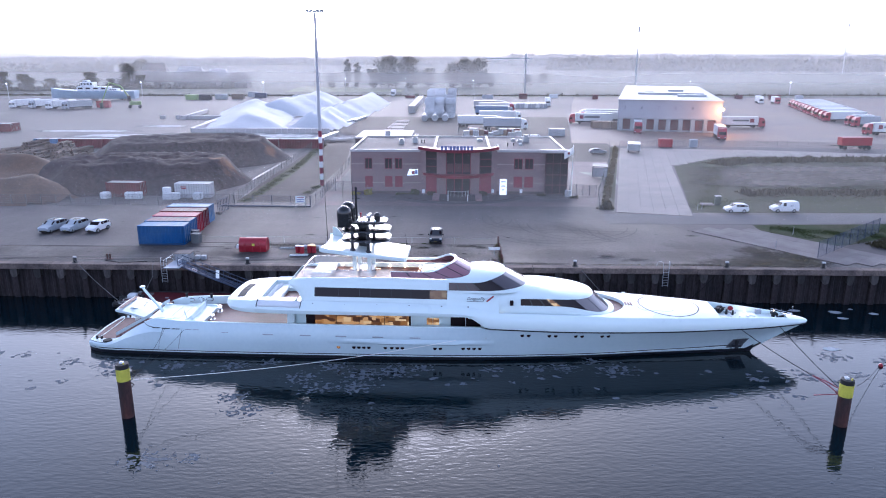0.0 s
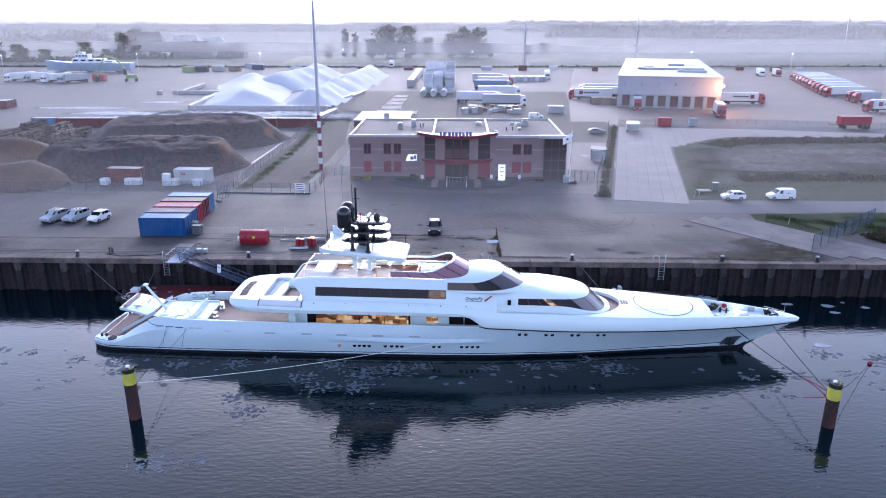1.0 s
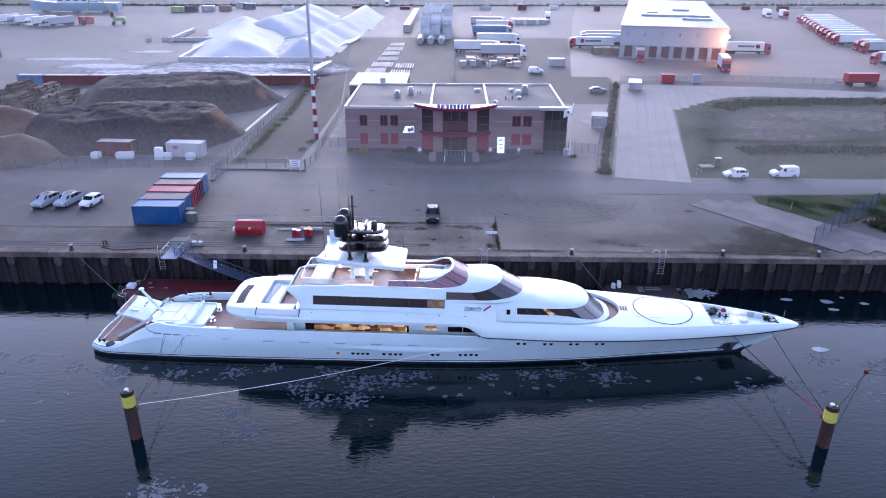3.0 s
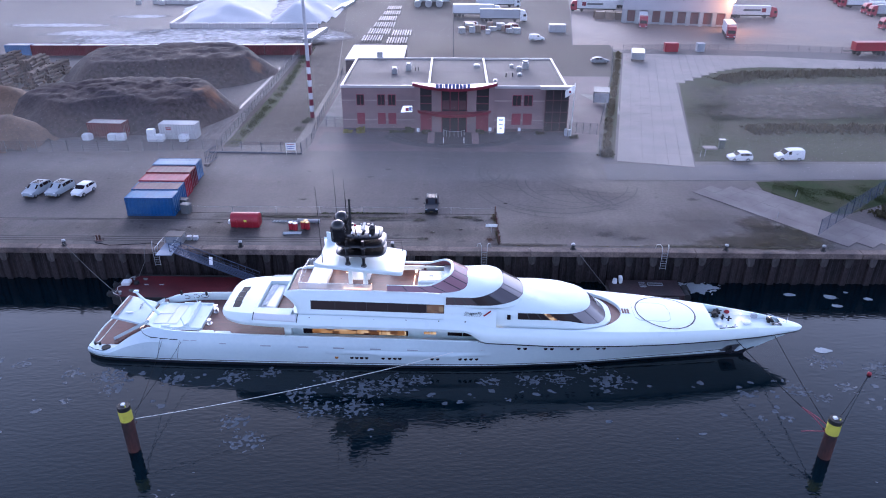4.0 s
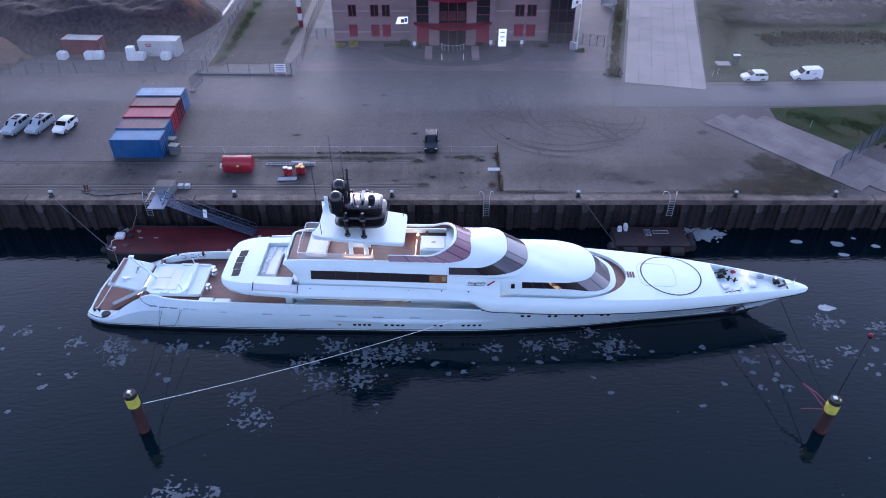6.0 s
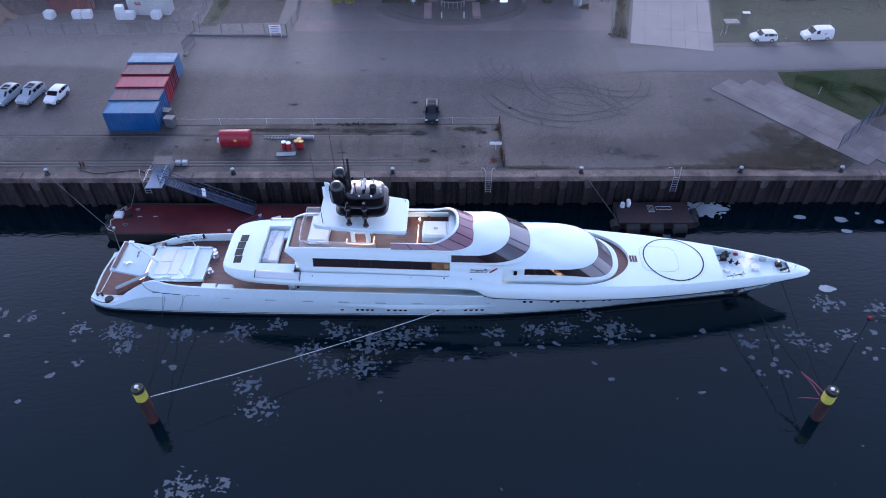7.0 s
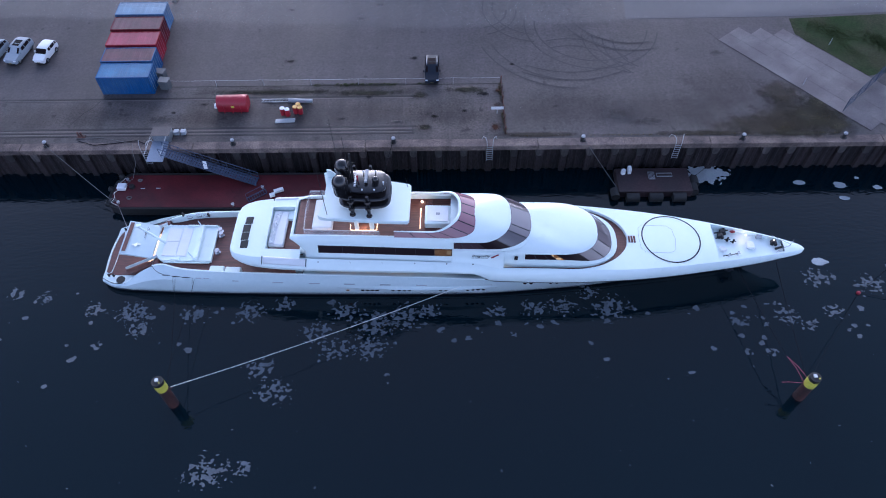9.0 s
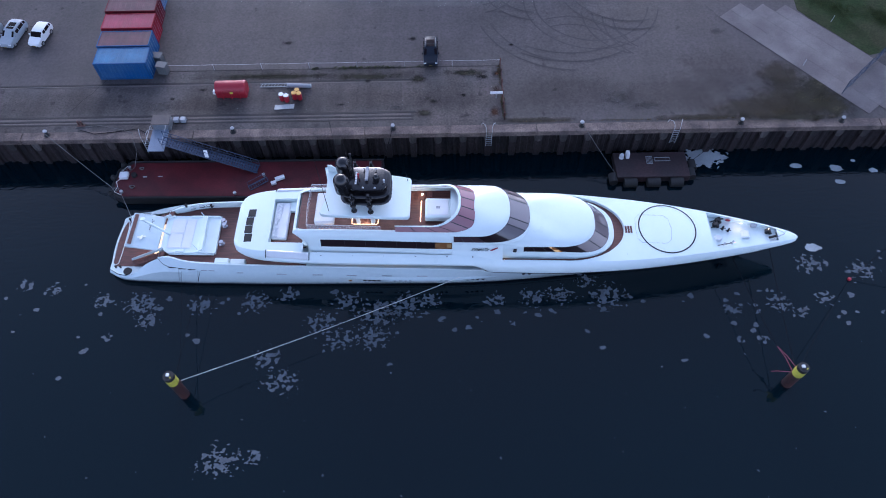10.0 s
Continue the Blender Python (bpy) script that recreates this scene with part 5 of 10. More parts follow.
for x, y, h in ((-8.54, 0.7, 0.25), (-7.4, 0.7, 0.25), (-8.5, -1.5, 0.12), (-7.38, -1.5, 0.12), (-6.55, -0.8, 0.4)):
    bm = bmesh.new()
    cyl(bm, (x, y, 13.45), (x, y, 13.45 + h), 0.05, 0.05, 8)
    ball(bm, (x, y, 13.5 + h), 0.1, 10)
    part("nav_light", bm, M["white_plastic"], body, smooth=True)
bm = bmesh.new()
box(bm, -8.35, -8.05, -0.8, 0.8, 13.75, 13.95, 0.05)
cyl(bm, (-8.2, 0, 13.4), (-8.2, 0, 13.8), 0.16, 0.13, 10)
part("radar_scanner", bm, M["grey_paint"], body)
bm = bmesh.new()
cyl(bm, (-9.5, 0, 13.2), (-9.5, 0, 16.6), 0.13, 0.09, 10)
cyl(bm, (-9.9, 0, 15.6), (-9.1, 0, 15.6), 0.04, 0.04, 8)
cyl(bm, (-9.85, 0, 15.6), (-9.85, 0, 16.8), 0.03, 0.03, 8)
ball(bm, (-9.5, 0, 16.65), 0.14, 10)
part("mast_pole", bm, M["black"], body)
bm = bmesh.new()
ball(bm, (-9.0, -0.3, 14.1), 0.12, 10)
cyl(bm, (-9.0, -0.3, 13.3), (-9.0, -0.3, 14.1), 0.06, 0.06, 8)
part("red_lamp", bm, M["red_paint"], body)
for x, y, h in ((-12.0, -2.4, 8.0), (-11.2, 2.3, 8.0), (-9.8, 0.1, 5.6), (-4.6, 2.0, 1.4)):
    bm = bmesh.new()
    cyl(bm, (x, y, top_z(x) if h != 5.6 else 13.2), (x - 0.15, y, (top_z(x) if h != 5.6 else 13.2) + h), 0.035, 0.012, 6)
    part("whip_antenna", bm, M["black"], hardtop, "thin whip antenna")


def lettering(text, size, m, mat, parent, name, shear=0.0):
    """Raised letters from the built-in font, as a mesh."""
    cu = bpy.data.curves.new(name, "FONT")
    cu.body, cu.size, cu.extrude, cu.align_x, cu.align_y, cu.resolution_u = text, size, 0.01, "CENTER", "CENTER", 2
    cu.shear = shear
    tmp = new(name, cu)
    me = bpy.data.meshes.new_from_object(tmp)
    bpy.data.objects.remove(tmp)
    me.materials.clear()
    me.materials.append(mat)
    ob = new(name, me)
    ob.parent = parent
    ob.matrix_basis = m
    return ob


lettering("DragonFly", 0.40, pose(-32.7, 0.55, 3.66, 0, 18, -105), M["pin"], door, "name_lettering", 0.25)
lettering("DragonFly", 0.42, pose(2.75, -3.70, 6.42, 84, 0, 0), M["pin"], tier, "name_lettering", 0.25)
bm = bmesh.new()
box(bm, -0.9, 0.75, -0.015, 0.015, -0.03, 0.0, 0, m=pose(2.75, -3.72, 6.16))
part("name_underline", bm, M["pin"], tier)
bm = bmesh.new()
box(bm, -0.45, 0.45, -0.02, 0.02, -0.07, 0.07, 0, m=pose(4.15, -3.72, 6.45, 0, -40, 0))
part("red_emblem", bm, M["red_paint"], tier)
bm = bmesh.new()
for i in range(8):
    box(bm, -0.09, 0.09, -0.07, 0.07, 0, 0.012, 0, m=pose(-9.25, -0.95 + 0.19 * i, 13.522, 0, 0, 0))
part("mast_lettering", bm, M["white_plastic"], body, "pale bars of unreadable lettering")

# the lamps that burn on deck: sun deck, bar, bow well and beach club
for name, p, w in (("deck_glow", (-3.6, 1.3, 8.55), 9), ("bar_glow", (-8.8, -1.3, 7.95), 7), ("bar_glow", (-11.2, 1.0, 8.3), 5), ("bow_glow", (30.3, 0.9, 4.3), 3), ("club_glow", (-33.4, -1.6, 1.9), 10)):
    lamp = new(name, bpy.data.lights.new(name, "POINT"))
    lamp.data.energy, lamp.data.color, lamp.data.shadow_soft_size = w, (1.0, 0.62, 0.28), 0.1
    lamp.matrix_world = yacht.matrix_basis @ Matrix.Translation(p)
M["pile_rust"] = material("dark_rusty_tube", (0.062, 0.020, 0.016), 0.75, vary=0.35, scale=2, fine=6, bump=0.3, second=(0.022, 0.012, 0.013), stretch=(1, 1, 0.4))
M["rail_dark"] = material("wet_rail_groove", (0.014, 0.011, 0.011), 0.7, vary=0.3)
# ---- on the water ----
M["foam"] = material("thin_foam", (0.092, 0.108, 0.13), 0.8, vary=0.2, scale=3, fine=6, bump=0.2)
M["ice_plastic"] = material("pale_sheet", (0.34, 0.37, 0.39), 0.6, vary=0.15)


def patch(bm, cx, cy, r, rng, z=0.012):
    """An uneven flat scrap of foam."""
    n = 14
    ph = [rng.uniform(0, 6.3) for _ in range(3)]
    st = rng.uniform(0.5, 1.0)
    ro = rng.uniform(0, 3.14)
    pts = []
    for k in range(n):
        a = math.tau * k / n
        q = r * (1 + 0.42 * math.sin(2 * a + ph[0]) + 0.36 * math.sin(3 * a + ph[1]) + 0.30 * math.sin(5 * a + ph[2]))
        x, y = q * math.cos(a), q * math.sin(a) * st
        pts.append(bm.verts.new((cx + x * math.cos(ro) - y * math.sin(ro), cy + x * math.sin(ro) + y * math.cos(ro), z)))
    c = bm.verts.new((cx, cy, z + 0.01))
    for k in range(n):
        bm.faces.new((c, pts[k], pts[(k + 1) % n]))


def scrap(bm, cx, cy, r, seed, z=0.012, cell=0.11, stretch=0.75, cover=0.2, fine=1.5):
    """One ragged raft of foam: a patch of noise cut off at a level, its edge traced cell by cell."""
    n = int(r * 1.35 / cell) + 1
    def level(i, j):
        x, y = i * cell, j * cell
        d = math.hypot(x, y / stretch) / r
        v = noise.fractal(Vector((x * fine + seed * 7.3, y * fine * 1.3 - seed * 3.1, seed)), 0.55, 2.3, 4)
        return v * 0.95 + cover - 0.85 * d * d
    grid = {(i, j): level(i, j) for i in range(-n, n + 1) for j in range(-n, n + 1)}
    for i in range(-n, n):
        for j in range(-n, n):
            ring = [(i, j), (i + 1, j), (i + 1, j + 1), (i, j + 1)]
            val = [grid[k] for k in ring]
            if max(val) <= 0:
                continue
            pts = []
            for k in range(4):
                a, b, va, vb = ring[k], ring[(k + 1) % 4], val[k], val[(k + 1) % 4]
                if va > 0:
                    pts.append(a)
                if (va > 0) != (vb > 0):
                    f = va / (va - vb)
                    pts.append((a[0] + (b[0] - a[0]) * f, a[1] + (b[1] - a[1]) * f))
            if len(pts) > 2:
                bm.faces.new([bm.verts.new((cx + p * cell, cy + q * cell, z)) for p, q in pts])


def foam():
    rng = random.Random(11)
    bm = bmesh.new()
    # drifting rafts: place and reach
    rafts = [(-46.5, 65.6, 1.2), (-43.2, 65.0, 1.3), (-37.6, 63.6, 1.5), (-33.5, 63.1, 2.3), (-32.3, 61.2, 1.6), (-36.2, 59.3, 1.0), (-27.0, 62.8, 1.8), (-21.2, 63.2, 2.0), (-17.7, 64.0, 1.5),
             (-14.0, 60.7, 2.2), (-11.3, 63.1, 2.0), (-8.2, 61.3, 2.6), (-5.2, 62.2, 2.8), (-2.5, 63.0, 1.6), (-12.2, 58.4, 2.1), (-8.6, 58.8, 2.3), (-19.3, 56.6, 2.0), (-17.7, 54.1, 2.2),
             (-22.6, 46.3, 2.6), (-19.2, 46.6, 1.3), (4.6, 63.0, 1.4), (8.2, 63.1, 1.8), (11.4, 63.4, 1.9), (16.2, 63.1, 2.6), (14.2, 65.1, 1.5), (29.2, 61.3, 1.3), (34.4, 62.0, 1.7), (38.9, 66.6, 1.9), (39.4, 62.5, 1.3), (44.4, 65.8, 1.9), (31.6, 57.8, 0.9), (36.0, 60.8, 1.1)]
    for k, (x, y, r) in enumerate(rafts):
        scrap(bm, x, y, r * 1.1, k + 1, cell=0.09, cover=0.10, fine=2.1)
    for k in range(150):
        x, y = (rng.uniform(-60, 58), rng.gauss(62, 3)) if k < 110 else (rng.uniform(26, 60), rng.uniform(57, 69))
        if y > 64.3 - max(0, x) * 0.02 and abs(x) < 38:
            continue
        scrap(bm, x, y, rng.uniform(0.25, 0.6), 50 + k, cell=0.09, cover=0.3)
    for k in range(60):
        patch(bm, rng.uniform(-60, 60), rng.uniform(36, 62), rng.uniform(0.04, 0.10), rng)
    tagged(part("foam", bm, M["foam"]), "thin blue-grey scraps of foam drifting on the water", "foam", kind="stuff")


foam()
rng = random.Random(5)
for i, (x, y, r) in enumerate(((41.2, 80.2, 0.8), (45.8, 79.8, 1.0), (45.7, 77.8, 0.8), (39.8, 68.8, 1.0), (50.2, 79.4, 0.8), (48.2, 80.9, 0.5))):
    bm = bmesh.new()
    scrap(bm, x, y, r * 0.75, 120 + i, 0.03, 0.09, 0.6, 0.95, 0.8)
    tagged(part("floating_sheet", bm, M["ice_plastic"]), "pale crumpled plastic sheet floating on the water", "litter", "floating litter")
bm = bmesh.new()
scrap(bm, 30.7, 81.9, 2.5, 131, 0.03, 0.12, 0.62, 0.75)
tagged(part("foam_raft", bm, M["ice_plastic"]), "thick pale foam caught behind the pontoon", "foam", kind="stuff")

M["gang_blue"] = material("blue_grey_steel", (0.048, 0.066, 0.115), 0.5, metal=0.3, vary=0.15, bump=0.05)

# dolphins (mooring piles)
def mooring_pile(x, y, top, lean):
    p = thing("mooring_pile", pose(x, y, 0, lean[0], lean[1], 0), "rusty steel mooring pile with a yellow top band", "mooring pile", "mooring piles")
    bm = bmesh.new()
    cyl(bm, (0, 0, -2), (0, 0, top - 1.5), 0.52, 0.52, 28)
    part("shaft", bm, M["pile_rust"], p, "rusty brown steel tube", smooth=True, sharp=50)
    bm = bmesh.new()
    cyl(bm, (0, 0, top - 1.5), (0, 0, top - 0.42), 0.54, 0.54, 28)
    part("yellow_band", bm, M["yellow_paint"], p, "bright yellow painted band", smooth=True)
    bm = bmesh.new()
    cyl(bm, (0, 0, top - 0.42), (0, 0, top - 0.03), 0.535, 0.52, 28)
    part("cap", bm, M["black"], p, "black cap")
    bm = bmesh.new()
    box(bm, -0.20, 0.10, -0.08, 0.22, top - 0.05, top + 0.12, 0.02)
    part("lamp_box", bm, M["white_plastic"], p)
    bm = bmesh.new()
    cyl(bm, (0.24, -0.2, top - 0.06), (0.24, -0.2, top + 0.12), 0.06, 0.06, 10)
    part("beacon", bm, M["yellow_paint"], p)
    for a in (0.5, 2.6):
        bm = bmesh.new()
        tube(bm, [(0.53 * math.cos(a) + 0.0, 0.53 * math.sin(a), 2.6), (0.74 * math.cos(a), 0.74 * math.sin(a), 2.75), (0.53 * math.cos(a), 0.53 * math.sin(a), 2.95)], 0.05, 6)
        part("ring", bm, M["rust"], p)
    return p


mooring_pile(-27.0, 52.95, 4.85, (0, 0))
mooring_pile(32.7, 53.0, 4.15, (0, 0))


def rope(name, pts, r, mat, label):
    bm = bmesh.new()
    tube(bm, pts, r, 6)
    return tagged(part(name, bm, mat, smooth=True), label, "rope")


def on_yacht(x, y, z):
    return yacht.matrix_basis @ Vector((x, y, z))


rope("mooring_line", sag((-26.3, 53.1, 3.3), on_yacht(0.9, -4.55, 2.35), 0.5), 0.026, M["rope_light"], "pale mooring rope from pile to the yacht's side")
rope("mooring_line", sag((31.2, 55.6, 3.2), on_yacht(29.2, -2.0, 3.2), 0.15), 0.034, M["rope_dark"], "dark mooring rope from the bow to the pile")
rope("mooring_line", sag((32.4, 53.7, 3.1), on_yacht(33.4, -1.15, 3.2), 0.15), 0.032, M["rope_dark"], "dark mooring rope from the bow to the pile")
rope("rope_strop", [(31.2, 55.6, 3.2), (31.8, 54.5, 3.0), (32.2, 53.2, 2.75)], 0.05, M["rope_red"], "red rope strop tied to the mooring pile")
rope("rope_strop", [(31.2, 55.6, 3.2), (31.95, 54.6, 3.1), (32.55, 53.5, 2.95)], 0.05, M["rope_red"], "red rope strop tied to the mooring pile")
rope("slack_line", [(32.2, 53.1, 2.7), (30.9, 53.3, 2.55), (30.3, 53.3, 2.5)], 0.04, M["rope_red"], "slack red rope end on the mooring pile")
rope("mooring_line", sag((-26.7, 53.6, 3.0), on_yacht(-28.6, -4.5, 2.78), 0.3), 0.018, M["rope_dark"], "thin dark rope between pile and stern quarter")
rope("mooring_line", sag((-27.1, 53.65, 3.0), on_yacht(-26.6, -4.56, 2.78), 0.3), 0.018, M["rope_dark"], "thin dark rope between pile and stern quarter")
rope("breast_line", sag((15.3, 83.2, 4.9), (19.1, 78.8, 1.25), 0.1), 0.035, M["rope_grey"], "grey rope from a bollard to the pontoon")
rope("breast_line", sag((33.8, 83.2, 4.9), (28.6, 80.6, 0.9), 0.1), 0.03, M["rope_dark"], "thin rope from a bollard to the pontoon")
rope("breast_line", sag((-47.0, 83.0, 4.9), (-39.3, 77.6, 1.5), 0.25), 0.035, M["rope_grey"], "worn rope from a bollard to the barge")
rope("breast_line", sag((-38.4, 77.2, 1.6), on_yacht(-36.3, 3.1, 1.3), 0.2), 0.035, M["rope_grey"], "short rope between barge and yacht")
rope("breast_line", sag((-6.7, 83.2, 4.9), on_yacht(-9.0, 4.2, 3.7), 0.2), 0.03, M["rope_dark"], "thin rope from a bollard to the yacht")
rope("shore_hose", [(-44.0, 84.3, 4.53), (-41, 84.5, 4.53), (-38.5, 83.8, 4.53), (-37.0, 83.2, 4.6), (-36.8, 82.2, 4.5), (-36.7, 81.6, 3.2), (-37.2, 80.4, 1.8), (-38.4, 79.4, 1.4)], 0.03, M["rope_grey"], "pale hose laid over the quay edge to the barge")
rope("shore_cable", [(-43.5, 83.9, 4.53), (-41.5, 83.2, 4.53), (-39, 83.5, 4.53), (-36.6, 83.9, 4.53), (-35.4, 83.2, 4.53)], 0.04, M["rope_dark"], "dark cable lying on the quay")

bm = bmesh.new()
ball(bm, (42.6, 64.6, 0.1), 0.22, 12)
tagged(part("mooring_buoy", bm, M["red_paint"], smooth=True), "small red buoy floating in the harbour", "buoy")
for q in ((50, 70, 0.05), (52, 62, 0.05)):
    rope("buoy_line", sag((42.6, 64.6, 0.2), q, 0.02), 0.02, M["rope_dark"], "thin floating line at the buoy")
rope("buoy_line", sag((42.6, 64.6, 0.2), (33.0, 53.6, 2.9), 0.6), 0.02, M["rope_dark"], "thin line from the buoy to the pile")


# ---- the red barge, gangway and pontoon ----
def barge():
    b = thing("work_barge", None, "low black work barge with an oxide-red steel deck", "barge")
    out = [(-39.6, 78.2), (-39.2, 76.9), (-38.2, 76.4), (-8, 75.9), (-8, 81.4), (-38.0, 81.7), (-39.3, 80.5)]
    bm = bmesh.new()
    prism(bm, out, -0.6, 1.15)
    part("hull", bm, M["black"], b, "black steel barge hull")
    bm = bmesh.new()
    prism(bm, [(x + (0.25 if x < -30 else -0.25), y + (0.22 if y < 79 else -0.22)) for x, y in out], 1.12, 1.2)
    part("deck", bm, M["oxide_deck"], b, "oxide red steel deck")
    bm = bmesh.new()
    tube(bm, [(x, y, 1.2) for x, y in out] + [(out[0][0], out[0][1], 1.2)], 0.09, 8)
    part("rubbing_bar", bm, M["black"], b)
    for x, y in ((-38.2, 77.1), (-38.0, 80.6), (-25.0, 76.6), (-22.0, 79.2), (-12, 76.5)):
        bm = bmesh.new()
        cyl(bm, (x, y, 1.15), (x, y, 1.55), 0.13, 0.13, 10)
        cyl(bm, (x, y, 1.5), (x, y, 1.58), 0.2, 0.2, 10)
        part("bollard", bm, M["galv"], b, smooth=True)
    bm = bmesh.new()
    box(bm, -38.9, -37.9, 79.0, 79.9, 1.2, 1.7, 0.08, m=Matrix.Rotation(0.0, 4, "Z"))
    part("crate", bm, M["white_plastic"], b, "white plastic crate")
    bm = bmesh.new()
    cyl(bm, (-37.3, 79.6, 1.2), (-37.3, 79.6, 1.5), 0.35, 0.3, 12)
    part("coil", bm, M["black"], b)
    for x, y, r in ((-39.0, 77.6, 0.28), (-37.2, 77.9, 0.22), (-38.6, 80.3, 0.25), (-36.6, 80.6, 0.18)):
        bm = bmesh.new()
        for j in range(3):
            tube(bm, [(x + (r + 0.05 * j) * math.cos(math.tau * k / 14), y + (r - 0.03 * j) * math.sin(math.tau * k / 14), 1.24 + 0.05 * j) for k in range(15)], 0.035, 5)
        part("rope_coil", bm, M["rope_grey"], b)
    bm = bmesh.new()
    for o in (0.0, 0.75):
        foot, head = Vector((-23.3 - 0.45 * o, 77.1 + 0.8 * o, 1.25)), Vector((-21.4 - 0.45 * o, 78.4 + 0.8 * o, 1.3))
        up = Vector((0, 0, 0.7))
        tube(bm, [foot, head], 0.05, 6)
        tube(bm, [foot, foot + up, head + up, head], 0.03, 6)
    for k in range(9):
        p = Vector((-23.3, 77.1, 1.27)).lerp(Vector((-21.4, 78.4, 1.32)), k / 8)
        tube(bm, [p, p + Vector((-0.34, 0.6, 0))], 0.04, 5)
    part("boarding_ramp", bm, M["gang_blue"], b, "short railed boarding ramp lying on the deck")
    for x, y in ((-20.7, 78.0), (-20.3, 78.6), (-19.8, 78.8)):
        bm = bmesh.new()
        box(bm, -0.3, 0.3, -0.22, 0.22, 0, 0.4, 0.05, m=pose(x, y, 1.2, 0, 0, 20))
        part("crate", bm, M["white_plastic"], b, "white plastic crate")
    for x in (-36.0, -34.2):
        bm = bmesh.new()
        box(bm, x - 0.25, x + 0.25, 79.3, 79.42, 1.2, 1.28, 0.02)
        part("deck_lug", bm, M["galv"], b)
    for x, y, z in ((-39.45, 77.1, 1.2), (-39.75, 79.4, 1.1), (-38.9, 81.2, 1.2)):
        bm = bmesh.new()
        ball(bm, (x, y, z), 0.36, 12)
        cyl(bm, (x, y, z + 0.3), (x, y, z + 0.5), 0.12, 0.08, 8)
        part("ball_fender", bm, M["black"], b, "round black rubber fender", smooth=True)
    bm = bmesh.new()
    tube(bm, [(-38.4, 81.0, 1.27), (-38.9, 80.2, 1.25), (-38.5, 79.4, 1.25), (-39.2, 78.7, 1.25), (-38.9, 77.9, 1.25), (-39.1, 77.2, 1.3), (-38.3, 76.8, 1.27)], 0.035, 6)
    part("loose_rope", bm, M["rope_light"], b, "pale rope lying in loops on the deck")
    return b


barge()
def gangway():
    g = thing("gangway", None, "blue-grey steel gangway sloping from quay to barge", "gangway")
    a, b = Vector((-33.2, 81.8, 4.75)), Vector((-22.7, 80.1, 1.35))
    side = Vector((0.16, 0.98, 0)) * 0.55
    bm = bmesh.new()
    for k in range(36):
        p, q = a.lerp(b, k / 36), a.lerp(b, (k + 0.8) / 36)
        vs = [bm.verts.new(v) for v in (p - side, p + side, q + side, q - side)]
        bm.faces.new(vs)
    part("tread_plate", bm, M["gang_blue"], g, "ribbed walking plate")
    for s in (-1, 1):
        bm = bmesh.new()
        up = Vector((0, 0, 1.0))
        o = side * s
        tube(bm, [a + o, b + o], 0.09, 6)
        tube(bm, [a + o + up, b + o + up], 0.045, 6)
        tube(bm, [a + o + up * 0.5, b + o + up * 0.5], 0.03, 6)
        for k in range(13):
            p = a.lerp(b, k / 12) + o
            tube(bm, [p, p + up], 0.035, 6)
            if k < 12:
                q = a.lerp(b, (k + 1) / 12) + o
                tube(bm, [p, q + up * 0.5], 0.02, 5)
        part("railing", bm, M["gang_blue"], g, "slender steel railing")
    bm = bmesh.new()
    m = pose(-28.2, 80.4, 3.95, 78, 0, -9)
    box(bm, -0.22, 0.22, -0.5, 0.5, -0.02, 0.02, 0, m=m)
    part("notice", bm, M["white_paint"], g, "white notice board")
    return g


gangway()
def landing():
    g = thing("gangway_landing", None, "small galvanised landing stage with a chest on the quay edge", "landing stage")
    bm = bmesh.new()
    box(bm, -34.7, -32.8, 80.3, 83.6, 4.62, 4.72, 0.02)
    part("platform", bm, M["galv_blue"], g)
    bm = bmesh.new()
    box(bm, -34.6, -32.6, 83.55, 85.0, 4.48, 5.55, 0.05)
    chest = part("chest", bm, M["galv"], g, "grey chest with a pale lid")
    bm = bmesh.new()
    box(bm, -34.66, -32.54, 83.5, 85.05, 5.55, 5.63, 0.02)
    part("lid", bm, M["concrete"], chest)
    for x in (-34.65, -32.85):
        bm = bmesh.new()
        tube(bm, [(x, 80.4, 4.7), (x, 80.4, 5.6), (x, 83.4, 5.6), (x, 83.4, 4.7)], 0.03, 6)
        part("handrail", bm, M["galv"], g)
    for x in (-32.2, -31.4):
        bm = bmesh.new()
        box(bm, x - 0.3, x + 0.3, 84.7, 85.3, 4.48, 5.0, 0.05)
        part("valve_box", bm, M["grey_paint"], g)
M["galv_blue"] = material("wet_galvanised_plate", (0.16, 0.20, 0.27), 0.5, metal=0.1, vary=0.12, bump=0.05)
landing()


